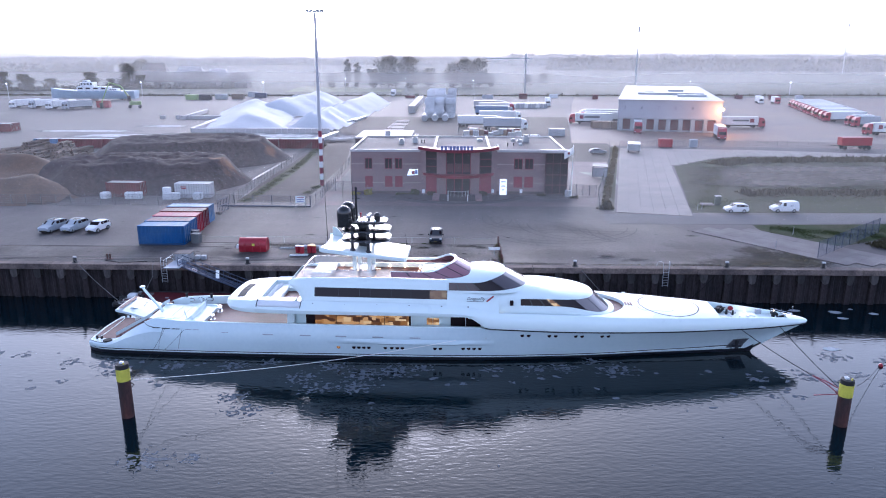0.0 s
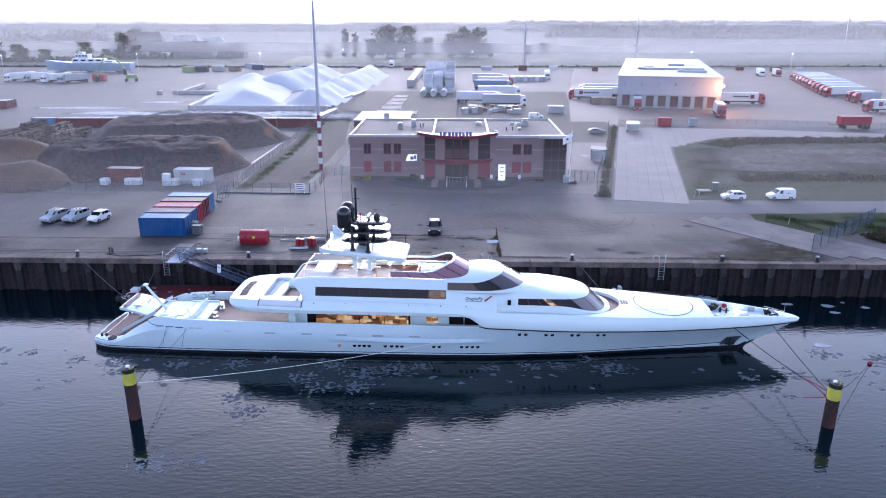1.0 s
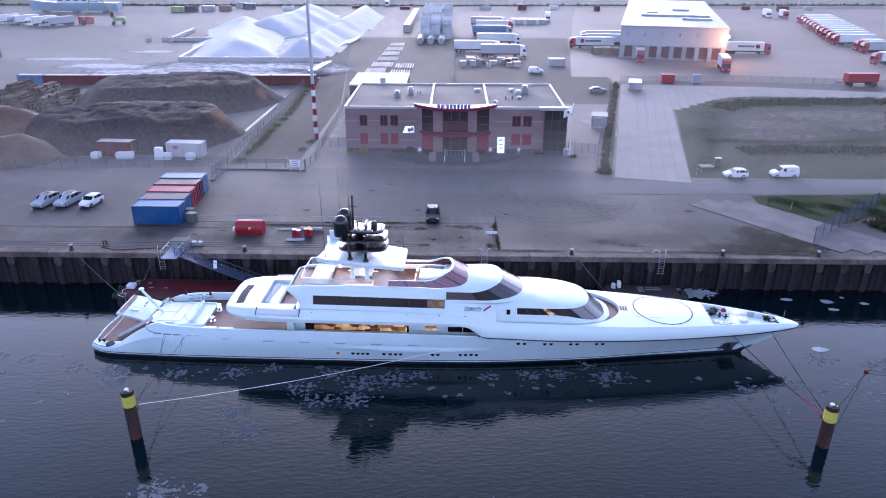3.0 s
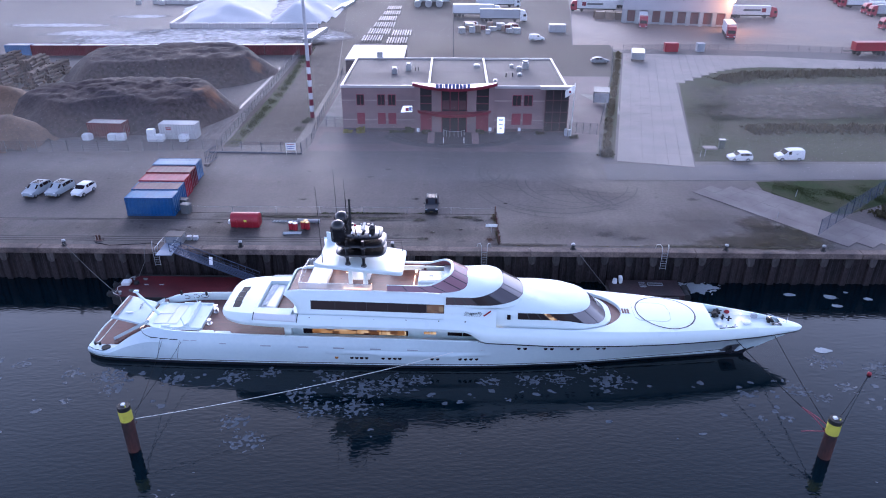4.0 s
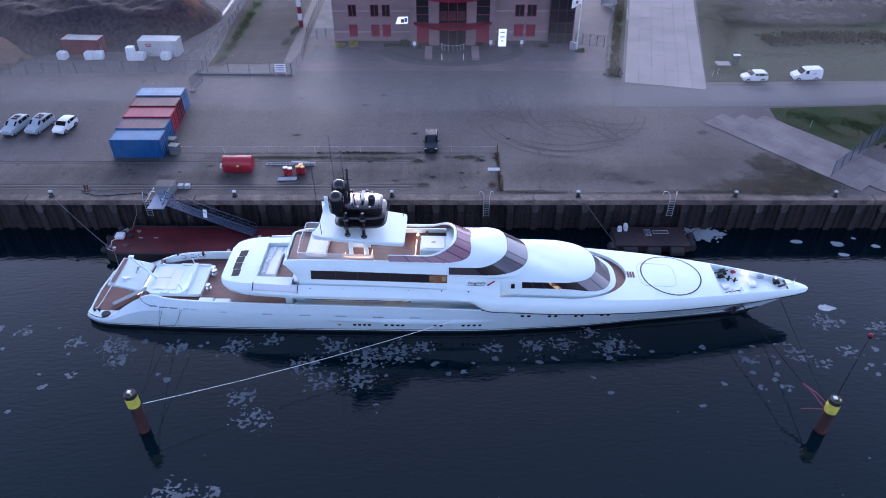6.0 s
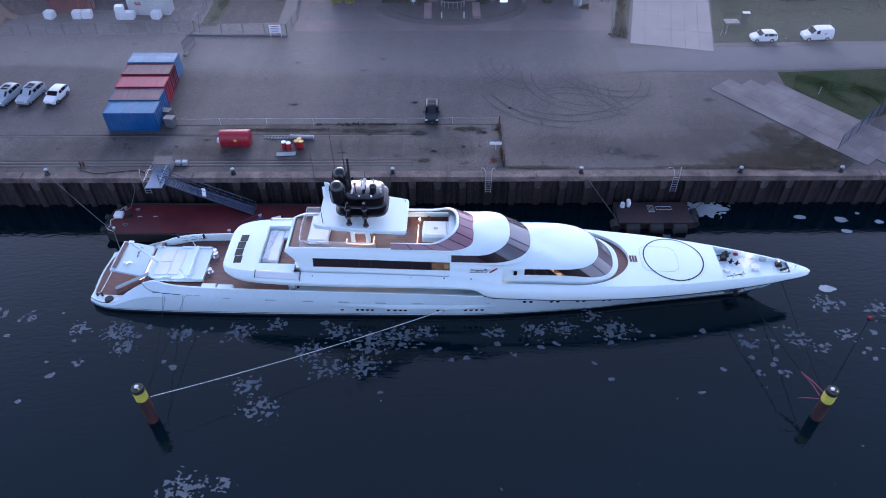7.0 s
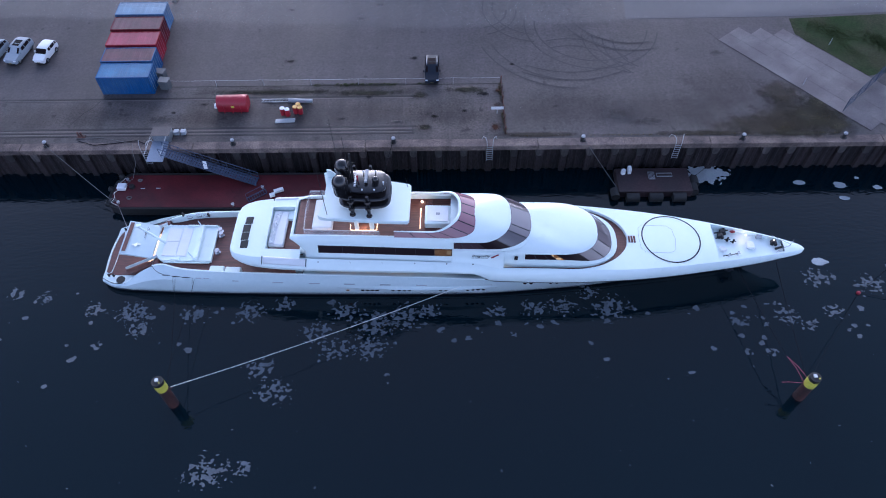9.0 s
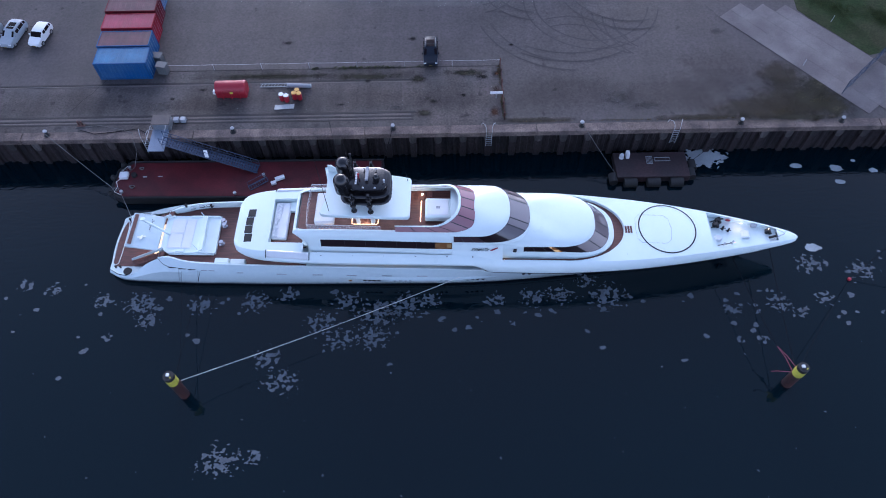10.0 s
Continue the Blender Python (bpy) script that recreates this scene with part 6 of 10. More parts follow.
def pontoon():
    p = thing("work_pontoon", None, "rusty brown work pontoon hung with black tyres", "pontoon")
    bm = bmesh.new()
    box(bm, 19.4, 28.0, 78.3, 82.0, -0.4, 0.95, 0.06, m=pose(0, 0, 0))
    part("float", bm, M["rust_deck"], p, "brown steel deck")
    for x in (21.0, 23.7, 26.4):
        bm = bmesh.new()
        cyl(bm, (x - 0.75, 77.9, 0.35), (x + 0.75, 77.9, 0.35), 0.55, 0.55, 14)
        part("fender", bm, M["tyre"], p, "fat black rubber fender", smooth=True)
    for x, y in ((19.0, 78.4), (28.3, 79.0), (28.6, 80.2)):
        bm = bmesh.new()
        cyl(bm, (x, y - 0.6, 0.5), (x, y + 0.6, 0.5), 0.5, 0.5, 14)
        part("fender", bm, M["tyre"], p, "", smooth=True)
    bm = bmesh.new()
    for y in (80.2, 81.3):
        tube(bm, [(23.2, y, 1.0), (23.9, y, 1.0)], 0.05, 6)
    for k in range(6):
        tube(bm, [(23.2 + 0.14 * k, 80.2, 1.02), (23.2 + 0.14 * k, 81.3, 1.02)], 0.035, 6)
    part("ladder", bm, M["galv"], p)
    bm = bmesh.new()
    tube(bm, [(24.2, 80.6, 1.0), (26.0, 80.6, 1.0), (26.0, 81.1, 1.0), (24.2, 81.1, 1.0), (24.2, 80.6, 1.0)], 0.05, 6)
    part("hatch_frame", bm, M["galv"], p)
    bm = bmesh.new()
    cyl(bm, (20.3, 81.2, 0.95), (20.3, 81.2, 1.5), 0.3, 0.25, 10)
    box(bm, 20.8, 21.2, 81.0, 81.7, 0.95, 1.75, 0.05)
    part("pump", bm, M["white_plastic"], p)


M["rust_deck"] = material("brown_deck", (0.042, 0.022, 0.024), 0.7, vary=0.3, scale=1, fine=5, bump=0.2, second=(0.024, 0.015, 0.017))
pontoon()


# ---- on the quay edge ----
def bollard(x, first=None):
    b = thing("bollard", pose(x, 83.2, GROUND + 0.02), "black iron mooring bollard with a pale head", "bollard", "bollards on the quay")
    bm = bmesh.new()
    cyl(bm, (0, 0, 0), (0, 0, 0.62), 0.24, 0.17, 14)
    cyl(bm, (0, 0, 0), (0, 0, 0.05), 0.36, 0.36, 14)
    part("post", bm, M["black"], b, smooth=True)
    bm = bmesh.new()
    cyl(bm, (0, 0, 0.62), (0, 0, 0.78), 0.24, 0.2, 14)
    part("head", bm, M["grey_paint"], b, smooth=True)
    return b


one = bollard(-47.0)
for x in (-25.3, -6.7, 15.25, 33.8, -68.0, 45.5):
    copy_thing(one, pose(x, 83.2, GROUND + 0.02))


def quay_ladder(x):
    l = thing("quay_ladder", pose(x, QUAY - 0.06, GROUND), "pale galvanised ladder hooked over the quay edge", "ladder", "quay ladders")
    for sgn in (-1, 1):
        bm = bmesh.new()
        tube(bm, [(sgn * 0.33, -0.05, -2.2), (sgn * 0.33, -0.05, 0.3), (sgn * 0.36, 0.15, 0.75), (sgn * 0.5, 0.6, 0.85), (sgn * 0.75, 1.1, 0.55), (sgn * 0.85, 1.2, 0.05)], 0.035, 8)
        part("stringer", bm, M["galv"], l)
    for k in range(7):
        bm = bmesh.new()
        cyl(bm, (-0.33, -0.05, -2.05 + 0.33 * k), (0.33, -0.05, -2.05 + 0.33 * k), 0.025, 0.025, 8)
        part("rung", bm, M["galv"], l)
    return l


one = quay_ladder(4.45)
for x in (26.2, -35.5):
    copy_thing(one, pose(x, QUAY - 0.06, GROUND))

bm = bmesh.new()
for x in (-0.18, 0.18):
    cyl(bm, (x, 0, 0), (x, 0, 0.75), 0.12, 0.1, 10)
box(bm, -0.5, 0.5, -0.25, 0.25, 0, 0.12, 0.03)
tagged(part("double_bollard", bm, M["rust"], m=pose(-43.4, 84.6, GROUND + 0.02)), "rusty twin mooring bollard on the quay", "bollard")

for y, x0, x1, w in ((84.70, -120, -4.3, 0.09), (85.22, -120, -4.3, 0.07), (85.86, -120, -4.1, 0.13), (91.17, -120, -4.3, 0.11), (93.3, -35, 6.2, 0.05)):
    bm = bmesh.new()
    box(bm, x0, x1, y - w, y + w, GROUND, GROUND + 0.035)
    tagged(part("crane_rail", bm, M["rail_dark"]), "sunken rusty rail in the quay apron", "rail", kind="structure")
for y, w in ((84.95, 0.09), (85.52, 0.12), (90.88, 0.10)):
    bm = bmesh.new()
    box(bm, -120, -4.6, y - w, y + w, GROUND, GROUND + 0.03)
    tagged(part("rail_kerb", bm, M["concrete"]), "pale concrete strip beside the sunken rail", "trim", kind="structure")
bm = bmesh.new()
skin(bm, [[(x - 0.05, y, GROUND + 0.022), (x + 0.05, y, GROUND + 0.022)] for x, y in ((-41.8, 92.6), (-42.4, 91.6), (-43.0, 90.6), (-43.4, 89.7), (-44.3, 88.7), (-45.0, 87.3), (-45.3, 86.7), (-46.3, 86.3), (-49.5, 85.9))])
tagged(part("crack", bm, M["rail_dark"]), "dark wandering crack across the apron", "crack", kind="stuff")


def low_fence():
    f = thing("low_fence", None, "rusty low post-and-wire fence across the quay", "fence")
    for k in range(6):
        bm = bmesh.new()
        y = 84.4 + 1.8 * k
        box(bm, 6.25, 6.41, y - 0.08, y + 0.08, GROUND, GROUND + 1.15, 0.02)
        part("post", bm, M["rust"], f)
    for z in (0.35, 0.7, 1.05):
        bm = bmesh.new()
        tube(bm, [(6.33, 84.4, GROUND + z), (6.33, 93.4, GROUND + z)], 0.02, 5)
        part("wire", bm, M["rust"], f)
    for k in range(8):
        bm = bmesh.new()
        x = 6.3 - 5.9 * k
        box(bm, x - 0.025, x + 0.025, 93.37, 93.43, GROUND, GROUND + 0.95)
        part("post", bm, M["galv"], f)
    for k in range(7):
        bm = bmesh.new()
        tube(bm, sag((6.3 - 5.9 * k, 93.4, GROUND + 0.92), (0.4 - 5.9 * k, 93.4, GROUND + 0.92), 0.06, 6), 0.018, 5)
        part("wire", bm, M["galv"], f)
low_fence()
sg = thing("notice_board", pose(5.55, 87.8, GROUND), "white notice board on a short post by the fence", "sign")
bm = bmesh.new()
cyl(bm, (0, 0.05, 0), (0, 0.05, 1.0), 0.05, 0.05, 8)
part("post", bm, M["galv"], sg)
bm = bmesh.new()
box(bm, -0.75, 0.75, -0.03, 0.03, 0.75, 1.15, 0.01)
part("panel", bm, M["white_paint"], sg)

# red shelter, drums and pipes
rs = thing("red_tank", pose(-26.2, 89.4, GROUND), "bright red steel skip tank on the quay", "skip")
bm = bmesh.new()
pr = [(-0.8, 0), (0.8, 0)] + [(0.98 * math.cos(math.radians(-20 + 220 * k / 14)), 0.85 + 0.95 * math.sin(math.radians(-20 + 220 * k / 14))) for k in range(15)]
rows = [[(x, y * (1 if abs(x) < 1.7 else 0.9), z) for y, z in pr] for x in (-1.8, -1.72, 1.55, 1.8)]
v = skin(bm, rows, close=True)
bm.faces.new(v[0][::-1])
bm.faces.new(v[-1])
part("body", bm, M["red_paint"], rs, smooth=True)
for x in (-1.0, 0.0, 1.0):
    bm = bmesh.new()
    box(bm, x - 0.05, x + 0.05, -1.0, -0.93, 0, 1.3)
    part("rib", bm, M["red_paint"], rs)
bm = bmesh.new()
box(bm, 0.0, 0.35, -1.03, -1.0, 0.9, 1.2)
part("tag", bm, M["yellow_paint"], rs)
bm = bmesh.new()
box(bm, -2.3, -1.85, -0.6, -0.1, 0, 0.5, 0.05, m=Matrix.Rotation(0.2, 4, "Y"))
part("drawbar", bm, M["white_paint"], rs)


def drum(x, y, top):
    d = thing("drum", pose(x, y, GROUND + 0.12), "red steel drum with a %s lid beside the pipes" % ("white" if top is M["white_paint"] else "yellow"), "drum", "drums on the quay")
    bm = bmesh.new()
    for a, b, r in ((0, 0.3, 0.3), (0.3, 0.34, 0.32), (0.34, 0.62, 0.3), (0.62, 0.66, 0.32), (0.66, 0.9, 0.3)):
        cyl(bm, (0, 0, a), (0, 0, b), r, r, 16)
    part("barrel", bm, M["red_paint"], d, smooth=True)
    bm = bmesh.new()
    cyl(bm, (0, 0, 0.9), (0, 0, 0.98), 0.31, 0.28, 16)
    part("lid", bm, top, d, smooth=True)


drum(-20.1, 88.1, M["white_paint"])
drum(-19.5, 87.9, M["white_paint"])
M["lid_orange"] = material("orange_yellow_lid", (0.60, 0.34, 0.06), 0.5, vary=0.15, scale=3)
drum(-18.6, 88.3, M["lid_orange"])
drum(-18.0, 88.2, M["lid_orange"])
drum(-18.3, 88.8, M["lid_orange"])
lf = thing("lattice_frame", pose(-21.4, 90.55, GROUND + 0.02), "grey steel lattice frame lying on the quay", "frame")
for y in (-0.25, 0.25):
    bm = bmesh.new()
    tube(bm, [(-1.7, y, 0.06), (1.7, y, 0.06)], 0.05, 8)
    part("rail", bm, M["galv"], lf)
for k in range(9):
    bm = bmesh.new()
    tube(bm, [(-1.6 + 0.4 * k, -0.25, 0.06), (-1.4 + 0.4 * k, 0.25, 0.06)], 0.03, 6)
    part("brace", bm, M["galv"], lf)
bm = bmesh.new()
cyl(bm, (-19.7, 90.3, GROUND + 0.3), (-16.8, 90.1, GROUND + 0.3), 0.26, 0.26, 16)
cyl(bm, (-19.72, 90.3, GROUND + 0.3), (-19.6, 90.29, GROUND + 0.3), 0.3, 0.3, 16)
tagged(part("pipe_length", bm, M["grey_paint"], smooth=True, sharp=40), "short grey pipe with a flange lying on the quay", "pipe")
for k in range(5):
    bm = bmesh.new()
    cyl(bm, (-20.9, 86.6 + 0.14 * k, GROUND + 0.1), (-18.6, 86.75 + 0.14 * k, GROUND + 0.1), 0.07, 0.07, 8)
    tagged(part("scaffold_tube", bm, M["galv"], smooth=True), "grey scaffold tube lying on the quay", "tube", "tubes on the quay")
for x, y in ((-35.3, 93.2), (-36.2, 94.9)):
    bx = thing("switch_box", pose(x, y, GROUND, 0, 0, -10), "grey metal switch box beside the containers", "cabinet", "switch boxes")
    bm = bmesh.new()
    box(bm, -0.6, 0.6, -0.45, 0.45, 0, 1.25, 0.04)
    part("body", bm, M["fence"], bx)
    bm = bmesh.new()
    box(bm, -0.66, 0.66, -0.5, 0.5, 1.25, 1.33, 0.02)
    part("lid", bm, M["fence"], bx)
# ---- containers ----
CONT = {
    "blue": material("blue_container_paint", (0.014, 0.072, 0.21), 0.6, spec=0.15, vary=0.15, scale=1.2, second=(0.04, 0.10, 0.22)),
    "light_blue": material("faded_blue_paint", (0.10, 0.19, 0.34), 0.6, spec=0.15, vary=0.15, scale=1.2),
    "red": material("red_container_paint", (0.29, 0.018, 0.036), 0.6, spec=0.15, vary=0.15, scale=1.2),
    "oxide": material("oxide_container_paint", (0.13, 0.014, 0.024), 0.6, spec=0.15, vary=0.2, scale=1.2),
    "white": material("white_container_paint", (0.50, 0.50, 0.50), 0.6, spec=0.15, vary=0.08, scale=1.2),
    "roof_oxide": material("faded_oxide_roof", (0.105, 0.042, 0.055), 0.55, spec=0.28, vary=0.2, scale=1.5),
    "roof_red": material("faded_red_roof", (0.28, 0.036, 0.075), 0.55, spec=0.28, vary=0.15, scale=1.5),
    "roof_blue": material("faded_blue_roof", (0.045, 0.155, 0.30), 0.55, spec=0.28, vary=0.15, scale=1.5),
    "roof_pale": material("pale_blue_roof", (0.15, 0.25, 0.36), 0.55, spec=0.28, vary=0.15, scale=1.5),
    "roof_grey": material("pale_grey_roof", (0.36, 0.34, 0.34), 0.55, spec=0.28, vary=0.15, scale=1.5),
}


def container(m, side, roof, label, L=6.4, W=2.7, H=2.6, group="", low=False):
    c = thing("shipping_container", m, label, "container", group)
    bm = bmesh.new()
    for sgn in (-1, 1):
        pts, x, k = [], -L / 2 + 0.12, 0
        while x < L / 2 - 0.12:
            d = 0.0 if k % 4 in (0, 3) else 0.05
            pts.append((x, sgn * (W / 2 - 0.05 - d * 0 - (0.05 if k % 4 in (1, 2) else 0.0))))
            x += 0.16 if k % 2 else 0.07
            k += 1
        skin(bm, [[(a, b, 0.15) for a, b in pts], [(a, b, H - 0.1) for a, b in pts]])
    skin(bm, [[(-L / 2 + 0.06, y, z) for y in (-W / 2 + 0.05, W / 2 - 0.05)] for z in (0.1, H - 0.1)])
    part("corrugated_wall", bm, side, c, "corrugated steel side walls")
    bm = bmesh.new()
    pts, x, k = [], -L / 2 + 0.1, 0
    while x < L / 2 - 0.1:
        pts.append((x, H - 0.03 - (0.025 if k % 4 in (1, 2) else 0)))
        x += 0.3 if k % 2 else 0.08
        k += 1
    skin(bm, [[(a, -W / 2 + 0.08, b) for a, b in pts], [(a, W / 2 - 0.08, b) for a, b in pts]])
    part("roof", bm, roof, c, "weathered ribbed roof")
    bm = bmesh.new()
    for sx in (-1, 1):
        for sy in (-1, 1):
            box(bm, sx * L / 2 - (0.14 if sx > 0 else 0), sx * L / 2 + (0.14 if sx < 0 else 0), sy * W / 2 - (0.14 if sy > 0 else 0), sy * W / 2 + (0.14 if sy < 0 else 0), 0, H)
    for sy in (-1, 1):
        for z in (0.0, H - 0.12):
            box(bm, -L / 2 + 0.14, L / 2 - 0.14, sy * W / 2 - (0.1 if sy > 0 else 0), sy * W / 2 + (0.1 if sy < 0 else 0), z + 0.002, z + 0.118)
    for sx in (-1, 1):
        for z in (0.0, H - 0.12):
            box(bm, sx * L / 2 - (0.1 if sx > 0 else 0), sx * L / 2 + (0.1 if sx < 0 else 0), -W / 2 + 0.14, W / 2 - 0.14, z + 0.002, z + 0.118)
    part("frame", bm, side, c)
    for sy in (-1, 1):
        bm = bmesh.new()
        box(bm, L / 2 - 0.08, L / 2 - 0.03, min(0.02 * sy, sy * (W / 2 - 0.15)), max(0.02 * sy, sy * (W / 2 - 0.15)), 0.14, H - 0.14, 0.01)
        d = part("door", bm, side, c)
        for f in (0.3, 0.75):
            bm = bmesh.new()
            y = sy * (W / 2 - 0.15) * f
            cyl(bm, (L / 2 - 0.01, y, 0.15), (L / 2 - 0.01, y, H - 0.15), 0.02, 0.02, 6)
            part("lock_rod", bm, M["galv"], d)
    return c


G2 = "containers in a row on the yard"
container(pose(-39.7, 93.45, GROUND), CONT["blue"], CONT["roof_blue"], "blue steel shipping container with a paler blue roof", group=G2)
container(pose(-40.0, 96.5, GROUND), CONT["blue"], CONT["roof_oxide"], "blue shipping container with a faded oxide-red roof", group=G2)
container(pose(-40.25, 99.7, GROUND), CONT["red"], CONT["roof_red"], "bright red steel shipping container", group=G2)
container(pose(-40.5, 102.9, GROUND), CONT["oxide"], CONT["roof_oxide"], "dark red weathered shipping container", group=G2)
container(pose(-40.75, 106.1, GROUND), CONT["light_blue"], CONT["roof_pale"], "faded light blue shipping container", group=G2)
container(pose(-60.2, 126.3, GROUND, 0, 0, -4), CONT["oxide"], CONT["roof_grey"], "dark oxide-red container before the heap", W=2.5)
wc = container(pose(-47.4, 125.8, GROUND, 0, 0, -2), CONT["white"], CONT["white"], "white rusty-ended container before the heap", W=2.5)
for x, z, w in ((-2.0, 1.9, 0.55), (-1.35, 1.9, 0.35), (-1.9, 1.62, 0.9)):
    bm = bmesh.new()
    box(bm, x, x + w, -1.29, -1.262, z, z + 0.17)
    part("lettering_bar", bm, M["red_paint"], wc, "faded red lettering bar")


def big_bag(x, y, z=0.0, s=1.0):
    b = thing("bulk_bag", pose(x, y, GROUND + z, 0, 0, random.Random(int(x * 7 + y)).uniform(-12, 12)), "white woven bulk bag, filled", "bag", "bulk bags by the containers")
    bm = bmesh.new()
    g = bmesh.ops.create_cube(bm, size=1.0)
    bmesh.ops.subdivide_edges(bm, edges=bm.edges[:], cuts=4, use_grid_fill=True)
    rng = random.Random(int(x * 13))
    for v in bm.verts:
        q = v.co
        f = 1 + 0.10 * (1 - (2 * q.z) ** 2)
        v.co = Vector((q.x * f * 1.25 * s + rng.uniform(-0.03, 0.03), q.y * f * 1.15 * s, (q.z + 0.5) * 1.15 * s + rng.uniform(-0.03, 0.03)))
    part("sack", bm, M["white_plastic"], b, smooth=True, sharp=60)
    return b


for x, y in ((-62.9, 123.7), (-58.5, 123.7), (-57.0, 123.8), (-51.5, 123.4), (-50.1, 123.4), (-46.0, 123.5)):
    big_bag(x, y)
big_bag(-51.5, 123.4, 1.1, 0.9)


# ---- cars ----
def car_paint(name, c):
    return material(name, c, 0.45, vary=0.04, scale=1, fine=3, bump=0.0, coat=0.0, spec=0.3)


PAINT = {"white": car_paint("white_car_paint", (0.74, 0.75, 0.76)), "silver": car_paint("silver_car_paint", (0.30, 0.335, 0.375)),
         "dark": material("dark_car_paint", (0.014, 0.018, 0.028), 0.4, vary=0.04, bump=0.0, spec=0.15), "grey": car_paint("grey_car_paint", (0.22, 0.24, 0.26)), "red": car_paint("red_truck_paint", (0.29, 0.018, 0.042))}
M["tail_red"] = material("red_lens", (0.35, 0.01, 0.01), 0.2, vary=0.02, bump=0)
M["head_lens"] = material("clear_lens", (0.65, 0.68, 0.72), 0.12, vary=0.02, bump=0)
M["plate"] = material("dull_yellow_plate", (0.22, 0.17, 0.04), 0.6, vary=0.05, bump=0)
M["rim"] = material("alloy_rim", (0.4, 0.41, 0.42), 0.35, metal=0.9, vary=0.05, bump=0)

# profiles run from nose (x = 0) to tail: (x, sill z, waist z, roof z, half width at waist, half width at roof)
SHAPES = {
    "estate": (4.55, 1.46, [(0.0, 0.42, 0.60, 0.60, 0.62), (0.12, 0.28, 0.74, 0.74, 0.78), (0.9, 0.24, 0.92, 0.92, 0.88), (1.35, 0.24, 0.98, 0.99, 0.89), (2.05, 0.24, 0.96, 1.42, 0.90), (2.7, 0.24, 0.96, 1.47, 0.90), (3.6, 0.24, 0.97, 1.42, 0.89), (4.2, 0.26, 0.98, 1.12, 0.86), (4.45, 0.32, 0.92, 0.95, 0.80), (4.55, 0.42, 0.75, 0.76, 0.70)]),
    "suv": (4.5, 1.62, [(0.0, 0.45, 0.70, 0.70, 0.70), (0.1, 0.30, 0.88, 0.88, 0.84), (0.85, 0.26, 1.02, 1.02, 0.90), (1.2, 0.26, 1.07, 1.10, 0.91), (1.9, 0.26, 1.05, 1.56, 0.92), (2.6, 0.26, 1.05, 1.62, 0.92), (3.7, 0.26, 1.06, 1.58, 0.91), (4.22, 0.28, 1.06, 1.40, 0.89), (4.44, 0.34, 1.0, 1.06, 0.85), (4.5, 0.45, 0.85, 0.86, 0.78)]),
    "hatch": (3.85, 1.50, [(0.0, 0.42, 0.62, 0.62, 0.60), (0.12, 0.28, 0.78, 0.78, 0.74), (0.7, 0.24, 0.94, 0.94, 0.82), (1.0, 0.24, 1.0, 1.01, 0.83), (1.65, 0.24, 0.98, 1.46, 0.84), (2.2, 0.24, 0.98, 1.51, 0.84), (3.2, 0.24, 0.98, 1.48, 0.83), (3.62, 0.26, 1.0, 1.30, 0.81), (3.78, 0.32, 0.92, 0.94, 0.77), (3.85, 0.42, 0.72, 0.73, 0.70)]),
    "van": (4.4, 1.83, [(0.0, 0.42, 0.68, 0.68, 0.65), (0.12, 0.28, 0.85, 0.85, 0.80), (0.65, 0.26, 1.02, 1.02, 0.88), (0.95, 0.26, 1.08, 1.1, 0.90), (1.6, 0.26, 1.08, 1.72, 0.91), (2.2, 0.26, 1.08, 1.83, 0.91), (3.6, 0.26, 1.08, 1.84, 0.91), (4.25, 0.28, 1.08, 1.80, 0.90), (4.36, 0.34, 1.0, 1.5, 0.87), (4.4, 0.42, 0.9, 1.2, 0.84)]),
}


